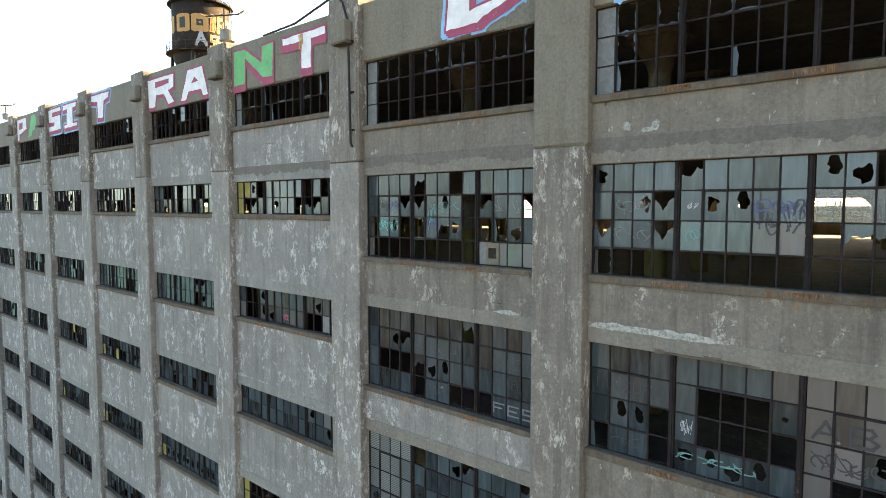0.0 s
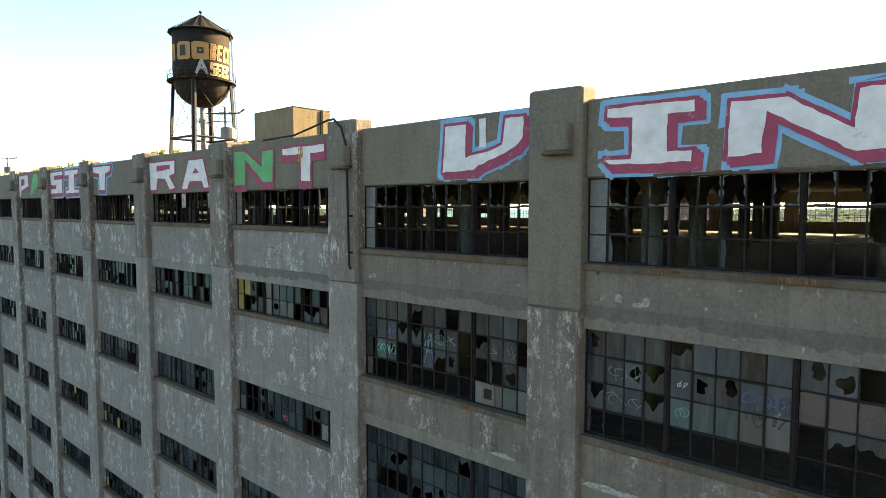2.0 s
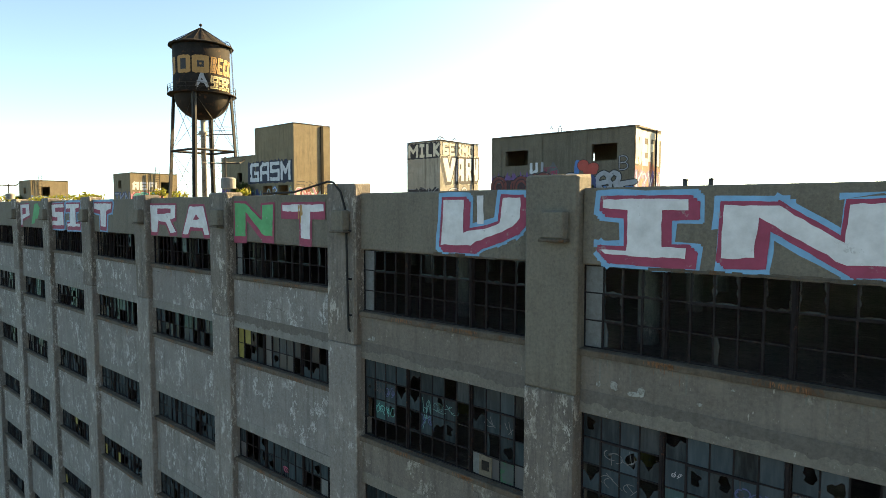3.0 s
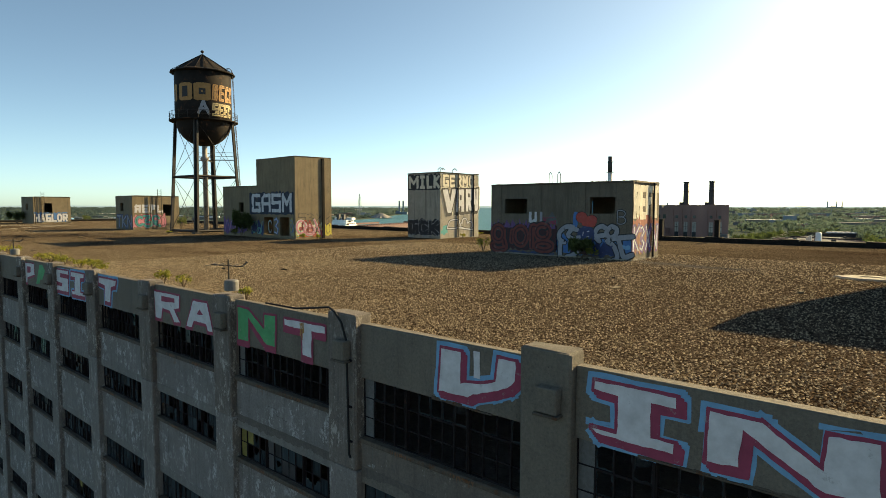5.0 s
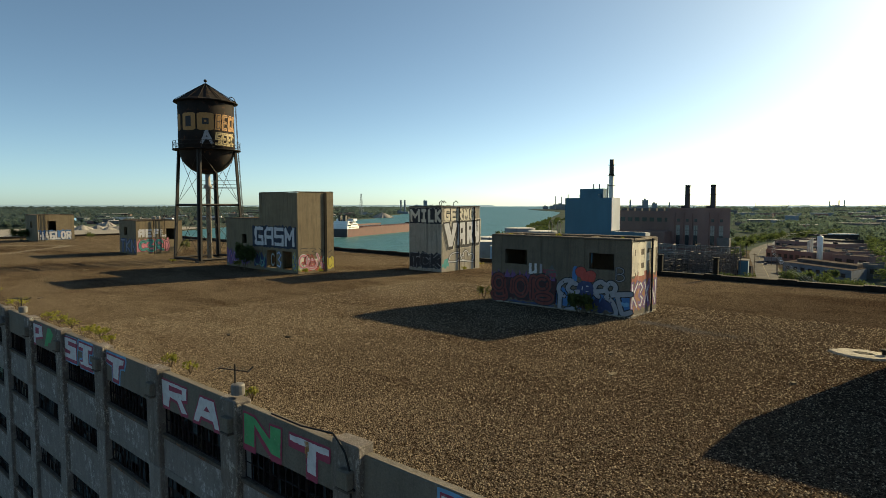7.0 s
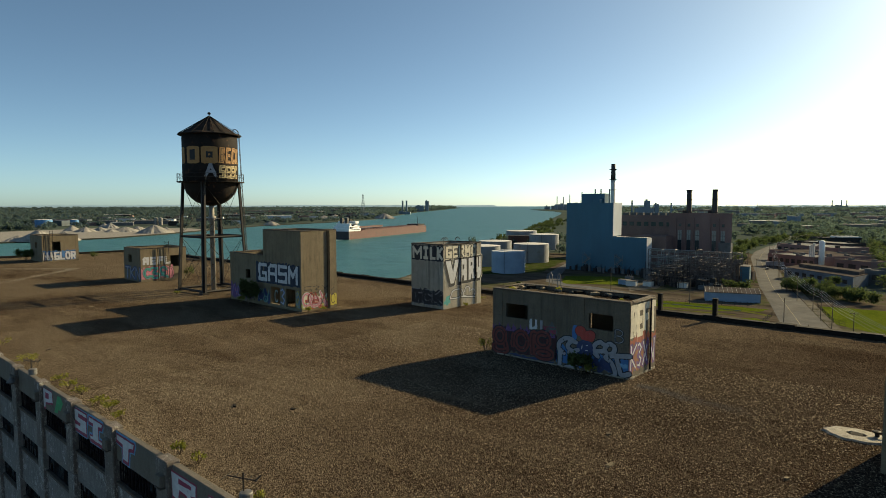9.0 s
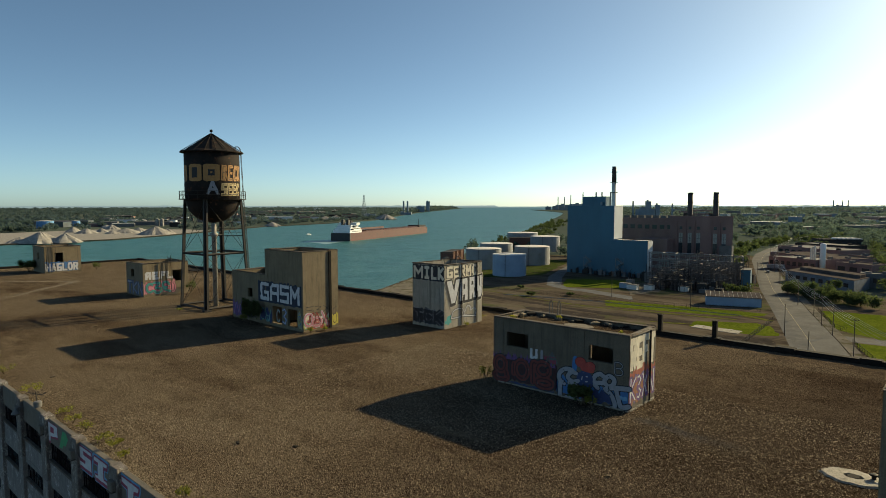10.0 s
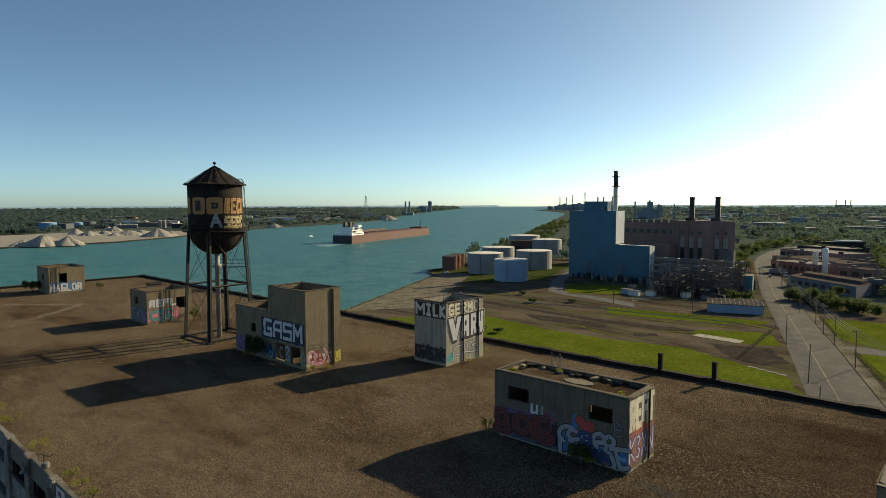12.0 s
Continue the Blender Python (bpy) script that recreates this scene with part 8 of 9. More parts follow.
for row in ((0, 1, 6.9, 9, 1.15, 2.5, "w_black", 1, 0.024, 4), (0, 1, 7.2, 8.8, 1.2, 1.9, "w_navy", 2, 0.02, 3), (0, 1, 1, 3, 1.1, 1.9, "w_dim", 3, 0.014, 2), (0, 1, 1, 3, 2.1, 2.9, "w_dim", 4, 0.012, 2),
            (0, 1, 4.3, 4.8, 1.3, 1.7, "w_silver", 5, 0.008, 2), (0, 1, 4.2, 4.8, 2.1, 2.8, "w_teal_dim", 6, 0.02, 1), (0, 2, 4.25, 4.8, 2.1, 2.8, "w_silver", 7, 0.007, 4), (0, 2, 1.1, 2.9, 3.2, 3.8, "w_black", 8, 0.01, 2),
            (0, 2, 9.1, 12.2, 2.1, 2.9, "w_black", 9, 0.024, 4), (0, 2, 4.1, 7.8, 3.2, 3.7, "w_teal_dim", 10, 0.02, 3), (1, 1, 1, 2, 1.1, 1.9, "w_black", 11, 0.018, 2), (1, 1, 2, 3, 1.1, 1.9, "w_navy", 12, 0.016, 2),
            (1, 1, 1, 3, 2.1, 2.8, "w_teal", 13, 0.014, 4), (1, 1, 5, 6, 1.2, 2.8, "w_teal_dim", 14, 0.016, 2), (1, 1, 5, 6, 1.9, 2.8, "w_navy", 15, 0.016, 2), (1, 1, 6, 7, 1.2, 1.9, "w_teal_dim", 16, 0.012, 1),
            (1, 1, 7, 8, 1.2, 1.9, "w_teal_dim", 17, 0.012, 1), (1, 1, 10, 11, 1.2, 1.9, "w_dim", 18, 0.012, 1), (1, 1, 11, 12, 1.2, 1.9, "w_dim", 19, 0.014, 1), (1, 2, 10, 13, 1.2, 1.9, "w_black", 20, 0.022, 4),
            (1, 2, 10, 12, 2.1, 2.8, "w_black", 21, 0.012, 3), (1, 2, 5.1, 7, 3.1, 3.8, "w_black", 22, 0.018, 4), (1, 2, 4, 8, 1.3, 1.9, "w_black", 23, 0.012, 3), (2, 2, 6.3, 7, 1.2, 1.8, "w_crimson", 24, 0.02, 1)):
    scribble(*row)
scrawl(0, 2, 0.1, 4, 1.2, 1.8, "w_black", "iiiXUFOY", 0.02)
scrawl(0, 2, 9.1, 12.9, 1.2, 2.0, "w_black", "ABO", 0.045)
scrawl(1, 2, 10, 13, 3.2, 3.85, "w_dim", "FES", 0.035)

# curled scabs of pale paint on the top panel
rs = random.Random(71)
for u, v, w, h in ((0.32, 32.42, 0.07, 0.12), (0.62, 32.44, 0.1, 0.2), (0.98, 32.36, 0.13, 0.1), (1.12, 32.42, 0.09, 0.22), (2.1, 32.42, 0.05, 0.08), (2.6, 32.75, 0.03, 0.04), (5.0 - 0.4, 32.4, 0.08, 0.06), (-5.7, 32.38, 0.06, 0.16), (-5.85, 32.35, 0.1, 0.07), (-1.5, 32.5, 0.05, 0.05), (-5.2, 33.0, 0.05, 0.04)):
    bm = bmesh.new()
    n = 11
    ring = [(u + w * math.cos(6.283 * i / n) * rs.uniform(0.55, 1.1), v + h * 0.5 * math.sin(6.283 * i / n) * rs.uniform(0.6, 1.1)) for i in range(n)]
    mid2 = bm.verts.new(face(u, v, 0.012))
    rim = [bm.verts.new(face(x, z, 0.004 + rs.uniform(0, 0.02))) for x, z in ring]
    for i in range(n):
        bm.faces.new((mid2, rim[i], rim[(i + 1) % n]))
    part("paint_scab", bm, "flake", wall_south, "curled scab of pale paint")

# ---------------------------------------------------------------- graffiti on the roof houses
def pier_face(y, strips):
    return lambda u, v, o: (u, y - o - (0.034 if any(a - 0.3 <= u <= b2 + 0.3 for a, b2 in strips) else 0.0), v)


def pier_east(x, strips):
    return lambda u, v, o: (x + o + (0.034 if any(a - 0.3 <= u <= b2 + 0.3 for a, b2 in strips) else 0.0), u, v)


def field(name, place, u0, u1, v0, v1, key, parent, up=0.003, ragged=0.2, label="", seed=1):
    bm = bmesh.new()
    blot(bm, place, u0, u1, v0, v1, up, 0, random.Random(seed), ragged)
    return part(name, bm, key, parent, label)


def loop(cu, cv, ru, rv, a0=0, a1=360, n=16):
    """Points along an elliptic arc."""
    return [(cu + ru * math.cos(radians(a0 + (a1 - a0) * i / n)), cv + rv * math.sin(radians(a0 + (a1 - a0) * i / n))) for i in range(n + 1)]


def ribbon(bm, place, pts, width, up, mi, r, rough=0.08):
    """One smooth painted stroke through pts with narrowed ends."""
    p = [Vector(q) for q in pts]
    p = [p[0] * 2 - p[1]] + p + [p[-1] * 2 - p[-2]]
    line = []
    for i in range(1, len(p) - 2):
        n = max(2, int((p[i + 1] - p[i]).length / 0.07))
        for k in range(n):
            t = k / n
            line.append(0.5 * (2 * p[i] + (p[i + 1] - p[i - 1]) * t + (2 * p[i - 1] - 5 * p[i] + 4 * p[i + 1] - p[i + 2]) * t * t + (3 * p[i] - p[i - 1] - 3 * p[i + 1] + p[i + 2]) * t ** 3))
    line.append(p[-2])
    rows = []
    for i, c in enumerate(line):
        d = (line[min(i + 1, len(line) - 1)] - line[max(i - 1, 0)]).normalized()
        s = Vector((-d.y, d.x)) * width * 0.5
        if i in (0, len(line) - 1):
            c = c + d * width * (-0.3 if i == 0 else 0.3)
            s = s * 0.55
        off = up + 0.00015 * i
        rows.append([bm.verts.new(place(*(c + s * (1 + r.uniform(-rough, rough))), off)), bm.verts.new(place(*(c - s * (1 + r.uniform(-rough, rough))), off))])
    for a, b2 in zip(rows, rows[1:]):
        bm.faces.new((a[1], b2[1], b2[0], a[0])).material_index = mi


def swash(place, paths, layers, parent, label="", seed=1):
    """One painted figure of several strokes in layers."""
    bm = bmesh.new()
    r = random.Random(seed)
    for i, (key, width) in enumerate(layers):
        k = 0
        for pts in paths:
            ribbon(bm, place, pts, width, 0.008 + 0.016 * i + 0.0007 * k, i, r)
            k += 1
    return part("graffiti_letter", bm, tuple(l[0] for l in layers), parent, label)


fa = pier_face(24.38, ((-20.4, -19.55), (-17.3, -16.3), (-14.2, -13.1), (-11.0, -10.03)))
field("paint_field", fa, -20.38, -15.1, 35.95, 37.85, "w_maroon", house_a, 0.003, 0.22, "dark maroon paint ground", 1)
field("paint_field", fa, -15.2, -10.05, 35.8, 37.4, "w_sky", house_a, 0.003, 0.35, "blue paint ground", 2)
field("paint_field", fa, -12.6, -10.7, 35.75, 36.9, "w_navy", house_a, 0.005, 0.5, "dark paint ground", 3)
field("paint_field", fa, -14.1, -12.9, 35.8, 36.6, "w_maroon", house_a, 0.006, 0.6, "dark paint patch", 33)
field("paint_field", fa, -19.2, -15.3, 35.78, 36.0, "w_navy", house_a, 0.006, 0.7, "dark blue paint foot", 34)
rt = random.Random(4)
for i in range(22):
    u, w = -20.3 + 0.235 * i, rt.uniform(0.08, 0.2)
    tip = bmesh.new()
    tip.faces.new([tip.verts.new(fa(x, z, 0.005 + 0.0005 * i)) for x, z in ((u - w, 37.5), (u + w, 37.5), (u + rt.uniform(-0.1, 0.1), rt.uniform(37.75, 38.15)))])
    part("paint_tip", tip, "w_purple", house_a, "pointed purple tip of the red lettering")
RED = [("w_black", 0.56), ("w_rust", 0.42), ("w_maroon", 0.08)]
swash(fa, [loop(-19.75, 37.05, 0.45, 0.5), loop(-19.69, 36.2, 0.55, 0.25, 150, 400), [(-19.3, 36.7), (-19.2, 36.35)]], RED, house_a, "rounded red graffiti letter on maroon", 1)
swash(fa, [loop(-17.93, 36.94, 0.52, 0.6), [(-18.6, 37.3), (-18.65, 36.5)]], RED, house_a, "round red graffiti letter on maroon", 2)
swash(fa, [loop(-16.18, 37.25, 0.5, 0.45), loop(-16.08, 36.35, 0.62, 0.27), [(-17.0, 36.2), (-17.0, 37.5), (-16.7, 37.6)]], RED, house_a, "round red double-looped graffiti letter", 4)
SIL = [("w_black", 0.42), ("w_silver", 0.29)]
swash(fa, [[(-13.89, 37.65), (-14.41, 37.64), (-14.87, 37.31), (-14.92, 36.85), (-14.49, 36.62)], [(-14.82, 36.84), (-14.85, 36.26), (-14.87, 35.68)]], SIL, house_a, "silver graffiti letter outlined in black", 5)
swash(fa, [[(-13.57, 37.46), (-13.98, 37.51), (-14.26, 37.13), (-13.9, 36.88), (-13.46, 37.02)], [(-14.18, 36.76), (-13.62, 36.61), (-13.41, 36.34), (-13.89, 35.88), (-14.45, 35.7)]], SIL, house_a, "silver looped graffiti letter outlined in black", 6)
swash(fa, [loop(-13.0, 37.15, 0.3, 0.28)], [("w_black", 0.66), ("w_navy", 0.6)], house_a, "dark blue painted disc", 7)
swash(fa, [[(-13.2, 37.36), (-12.77, 37.38), (-12.76, 37.1), (-13.19, 37.06), (-13.2, 37.36)]], [("w_sky", 0.12), ("w_white", 0.05)], house_a, "small white and blue painted square", 53)
swash(fa, [[(-11.64, 37.58), (-11.97, 37.73), (-12.32, 37.52), (-12.39, 37.08), (-12.08, 36.77)], [(-12.28, 37.1), (-11.64, 37.22)]], SIL, house_a, "silver curved graffiti letter outlined in black", 8)
swash(fa, [[(-11.51, 37.06), (-11.64, 37.4), (-11.33, 37.72), (-10.98, 37.57), (-11.06, 37.2), (-11.44, 37.01)], [(-11.63, 36.86), (-11.11, 36.48), (-10.91, 35.86), (-11.28, 35.6)]], SIL, house_a, "silver looped graffiti letter outlined in black", 9)
swash(fa, [[(-11.5, 36.94), (-10.75, 37.06), (-9.91, 37.16)], [(-10.84, 36.94), (-10.67, 36.38), (-10.47, 35.92), (-9.93, 36.08)]], SIL, house_a, "silver graffiti stroke outlined in black", 10)
field("paint_field", fa, -10.62, -10.1, 36.3, 36.85, "w_blue", house_a, 0.02, 0.5, "bright blue paint patch", 35)
swash(fa, [[(-13.74, 38.5), (-13.8, 37.6)]], [("w_sky", 0.34)], house_a, "sky blue paint stroke", 54)
swash(fa, [loop(-13.33, 38.25, 0.2, 0.16), loop(-12.66, 38.08, 0.2, 0.12), [(-13.2, 37.9), (-12.5, 37.85)]], [("w_maroon", 0.42), ("w_red", 0.36)], house_a, "round red painted blob", 51)
swash(fa, [loop(-13.34, 38.27, 0.15, 0.12, 190, 350), [(-13.42, 38.4), (-13.42, 38.33)], [(-13.25, 38.4), (-13.25, 38.33)]], [("w_maroon", 0.035)], house_a, "thin dark lines on the red blob", 52)
letter("graffiti_letter", "U", fa, -17.15, 37.88, 0.42, 0.62, [("w_white", 0.2, 0, 0)], house_a, 0, "worn white letter")
letter("graffiti_letter", "i", fa, -16.45, 37.9, 0.3, 0.6, [("w_silver", 0.2, 0, 0)], house_a, 0, "worn white letter")
letter("graffiti_letter", "A", fa, -15.85, 37.9, 0.7, 0.55, [("w_dim", 0.18, 0, 0)], house_a, 0, "faded grey letter")
word("VinG", fa, -16.15, -15.2, 37.82, 0.4, [("w_crimson", 0.075, 0, 0)], house_a, 0.7)
swash(fa, [[(-10.95, 38.7), (-10.95, 37.95)], loop(-10.75, 38.5, 0.3, 0.2, 120, -110), loop(-10.75, 38.1, 0.34, 0.22, 110, -120)], [("w_black", 0.14), ("w_silver", 0.05)], house_a, "thin silver outlined letter", 55)
ea = pier_east(-10.03, ((24.38, 25.1), (27.4, 28.2)))
field("paint_field", ea, 24.42, 28.15, 35.95, 37.9, "w_ochre", house_a, 0.003, 0.35, "rusty orange paint ground", 4)
field("paint_field", ea, 24.42, 28.15, 37.7, 38.5, "w_brick", house_a, 0.005, 0.6, "rusty orange fading paint", 5)
word("REFT", ea, 24.45, 28.1, 38.4, 1.6, [("w_cream", 0.44, 0, 0)], house_a, 0.6, 0, "tall pale painted letter")
word("KzXN", ea, 24.4, 28.0, 36.3, 1.4, [("w_purple", 0.4, 0, 0), ("w_white", 0.11, 0, 0)], house_a, 0.75, 0.05, "white scribbled letter")
rods("downpipe", [(-9.92, 27.22, 35.8), (-9.92, 27.22, 40.4)], 0.06, "pipe", house_a)

fb = pier_face(24.97, ((-51.35, -50.9), (-58.2, -57.4), (-53.2, -52.6)))
field("paint_field", fb, -52.75, -44.85, 38.05, 40.5, "w_ink", house_b, 0.003, 0.12, "dark navy paint ground", 6)
word("GaSM", fb, -52.4, -45.1, 38.5, 1.55, [("w_white", 0.36, 0, 0)], house_b, 0.72, 0, "white block letter edged in black")
field("paint_field", fb, -58.1, -53.4, 35.9, 37.9, "w_purple", house_b, 0.003, 0.5, "purple scribbled paint", 7)
swash(fb, [[(-57.9, 36.1), (-57.4, 37.4), (-56.9, 36.2)], loop(-56.4, 36.8, 0.35, 0.5, 60, 330), [(-56, 37.5), (-55.4, 36.1), (-55.0, 37.3), (-54.6, 36.2)], loop(-54.1, 36.9, 0.3, 0.45)], [("w_sky", 0.13), ("w_pink", 0.05)], house_b, "blue and pink scribble", 43)
field("paint_field", fb, -52.5, -50.2, 35.9, 37.7, "w_navy", house_b, 0.003, 0.5, "dark scribbled paint", 41)
swash(fb, [loop(-52.0, 36.8, 0.4, 0.6, 20, 300), [(-51.5, 37.5), (-50.9, 36.2), (-50.4, 37.4)], loop(-51.0, 36.4, 0.4, 0.3)], [("w_teal", 0.12), ("w_silver", 0.04)], house_b, "thin teal scribble", 42)
letter("graffiti_letter", "z", fb, -48.2, 36.2, 0.7, 1.5, [("w_sky", 0.2, 0, 0), ("w_white", 0.08, 0, 0)], house_b)
letter("graffiti_letter", "q", fb, -45.5, 36.2, 0.6, 1.5, [("w_yellow", 0.2, 0, 0), ("w_sky", 0.07, 0, 0)], house_b)
eb = pier_east(-44.6, ((28.45, 29.35),))
field("paint_field", eb, 25.0, 28.1, 35.95, 37.4, "w_cream", house_b, 0.003, 0.3, "pale paint ground", 8)
swash(eb, [loop(25.6, 36.9, 0.5, 0.6, 0, 320), loop(26.6, 36.6, 0.6, 0.45, 40, 380), [(27.2, 37.6), (27.9, 36.2)]], [("w_white", 0.3), ("w_pink", 0.16)], house_b, "pink and white graffiti swirls", 61)
swash(eb, [loop(26.1, 37.0, 0.35, 0.5, 60, 400), [(26.6, 37.5), (27.3, 36.3), (27.8, 37.3)]], [("w_red", 0.2), ("w_maroon", 0.06)], house_b, "red graffiti strokes", 62)
swash(eb, [loop(25.3, 36.3, 0.3, 0.3), loop(27.8, 36.5, 0.3, 0.5, 0, 250)], [("w_yellow", 0.16), ("w_teal", 0.05)], house_b, "yellow graffiti loops", 63)
swash(eb, [loop(28.85, 36.7, 0.25, 0.5), [(28.6, 37.6), (29.1, 37.9)]], [("w_black", 0.06)], house_b, "thin black scribble", 64)
swash(fb, [loop(-49.0 + 0.0, 36.9, 0.3, 0.6, 30, 330)], [("w_white", 0.12), ("w_teal", 0.05)], house_b, "white scribble between the doors", 65)
swash(fb, [loop(-45.2, 36.7, 0.28, 0.6), [(-45.4, 37.6), (-44.9, 36.0)]], [("w_yellow", 0.16), ("w_sky", 0.06)], house_b, "yellow and blue scribble", 66)
word("GRS", eb, 25.4, 28.2, 36.05, 0.7, [("w_red", 0.3, 0, 0), ("w_pink", 0.1, 0, 0), ("w_maroon", 0.04, 0.03, 0)], house_b, 0.8)
word("SzX", eb, 25.2, 28.4, 37.5, 0.7, [("w_black", 0.05, 0, 0)], house_b, 0.8)
field("paint_field", eb, 28.5, 29.3, 35.95, 37.3, "w_yellow", house_b, 0.003, 0.25, "yellow paint ground", 9)
# no recess here: a black strip paints the groove's shade
part("corner_groove", boxes((-44.598, -44.5, 28.15, 28.44, ROOF, 43.7)), "tar", house_b, "dark strip standing in for a shaded groove")

fc = south(35.5)
field("paint_field", fc, -39.65, -35.2, 40.55, 42.25, "w_black", house_c, 0.003, 0.12, "black paint ground", 10)
for char, u0, w in (("M", -39.38, 1.1), ("I", -37.8, 0.42), ("L", -36.85, 0.5), ("K", -35.9, 0.55)):
    letter("graffiti_letter", char, fc, u0, 40.88, w, 1.05, [("w_black", 0.46, 0, 0), ("w_cream", 0.3, 0, 0)], house_c, 0, "cream block letter")
field("paint_field", fc, -39.65, -35.2, 35.95, 37.75, "w_black", house_c, 0.003, 0.2, "black paint ground", 11)
word("TCK", fc, -39.55, -35.3, 36.2, 1.15, [("w_silver", 0.44, 0, 0), ("w_black", 0.38, 0, 0)], house_c, 0.7, 0, "black letter with silver outline")
ec = east(-35.15)
word("GERMO", ec, 35.85, 40.9, 41.05, 0.95, [("w_black", 0.42, 0, 0), ("w_cream", 0.27, 0, 0)], house_c, 0.62, 0, "cream letter with black outline")
word("SST", lambda u, v, o: ec(41.35, v - u + 41.0, o), 39.4, 41.2, 41.15, 0.05, [("w_black", 0.1, 0, 0)], house_c, 0.5, 0, "small black mark")
SHADED = dict(edge=("w_cream", "w_black"), widths=(0.5, 0.34), drop=((-0.05, -0.08), (-0.1, -0.16)), counter_key="w_black", place=ec, owner=house_c)
VARY = "large white letter with heavy black outline"
block_letter(VARY, [(35.85, 40.6), (36.6, 40.65), (36.98, 39.4), (37.3, 40.68), (37.95, 40.7), (37.15, 38.3), (36.6, 38.26)], **SHADED)
block_letter(VARY, [(38.1, 40.65), (39.15, 40.72), (39.2, 38.4), (38.75, 38.4), (38.75, 38.99), (38.5, 38.96), (38.35, 38.35), (37.9, 38.35)], [[(38.5, 40.1), (38.78, 40.12), (38.78, 39.6), (38.5, 39.58)]], **SHADED)
block_letter(VARY, [(39.5, 40.72), (40.4, 40.75), (40.42, 39.67), (40.25, 39.45), (40.55, 38.52), (40.1, 38.5), (39.95, 39.19), (39.85, 38.42), (39.5, 38.42)], [[(39.83, 40.3), (40.12, 40.3), (40.12, 39.9), (39.83, 39.9)]], **SHADED)
block_letter(VARY, [(40.72, 40.75), (41.05, 40.77), (41.1, 39.68), (41.25, 39.71), (41.25, 40.8), (41.58, 40.82), (41.58, 38.85), (41.4, 38.5), (41.0, 38.48), (41.0, 39.12), (40.75, 39.2)], **SHADED)
CLOUD = [("w_black", 0.24), ("w_white", 0.12)]
swash(ec, [[(36.5, 36.7), (37.04, 37.5), (38.4, 37.5), (38.0, 36.75), (36.5, 36.7)]], CLOUD, house_c, "white outlined graffiti shape", 21)
swash(ec, [loop(39.3, 37.3, 0.42, 0.42, -20, 200), loop(40.2, 37.0, 0.42, 0.36, -70, 150), [(38.3, 36.75), (40.6, 36.5)], loop(38.9, 37.0, 0.3, 0.25, 90, 300)], CLOUD, house_c, "white outlined cloud shape", 22)
field("paint_field", ec, 35.55, 36.6, 36.0, 37.2, "w_teal", house_c, 0.003, 0.7, "teal paint patch", 13)
for y in (38.2, 40.72):
    rods("downpipe", [(-35.08, y, 35.8), (-35.08, y, 42.3)], 0.055, "pipe", house_c)
for y, dx in ((37.0, 0.2), (37.7, -0.1), (39.4, 0.1)):
    rods("vent_pipe", [(-37 + dx, y, 41.5), (-37 + dx, y, 42.75), (-36.8 + dx, y + 0.15, 42.95), (-36.6 + dx, y + 0.3, 42.7)], 0.04, "gal", house_c)

ed = east(-80.9)
word("aEFL", ed, 24.4, 28.4, 38.2, 0.8, [("w_white", 0.32, 0, 0)], house_d, 0.55, 0, "white block letter")
field("paint_field", ed, 24.25, 28.6, 35.95, 38.0, "w_pink", house_d, 0.003, 0.3, "pink paint ground", 14)
TEAL = [("w_crimson", 0.5), ("w_teal", 0.34), ("w_black", 0.05)]
swash(ed, [loop(25.1, 36.9, 0.45, 0.6, 40, 320)], TEAL, house_d, "teal swirl outlined in crimson", 23)
swash(ed, [[(25.6, 37.6), (26.4, 37.5), (25.9, 36.9), (26.7, 36.7)], loop(26.2, 36.5, 0.5, 0.35, 180, 350)], TEAL, house_d, "teal swirl outlined in crimson", 24)
swash(ed, [loop(27.3, 37.2, 0.4, 0.4, 0, 300), [(27.0, 36.6), (27.9, 36.2)]], TEAL, house_d, "teal swirl outlined in crimson", 25)
swash(ed, [loop(28.3, 36.8, 0.35, 0.7)], [("w_black", 0.3), ("w_pink", 0.15)], house_d, "dark rounded letter", 26)
fd = south(24.2)
word("TKN", fd, -86.4, -81.1, 36.1, 1.5, [("w_navy", 0.5, 0, 0), ("w_silver", 0.2, 0, 0)], house_d, 0.72, 0.05, "lilac grey letter edged in navy")
ee = east(-125.2)
field("paint_field", ee, 24.4, 29.9, 35.9, 37.9, "w_sky", house_e, 0.003, 0.15, "blue paint ground", 15)
word("HAGLOR", ee, 24.4, 29.95, 36.2, 1.2, [("w_black", 0.44, 0, 0), ("w_white", 0.32, 0, 0)], house_e, 0.6, 0, "white block letter")
fs = south(18.7)
field("paint_field", fs, 3.25, 8.0, 35.95, 37.6, "w_navy", house_f, 0.003, 0.4, "dark blue paint ground", 16)
wf = lambda u, v, o: (3.2 - o, u, v)
field("paint_field", wf, 18.75, 22.2, 35.95, 37.4, "w_red", house_f, 0.003, 0.5, "red paint ground", 17)
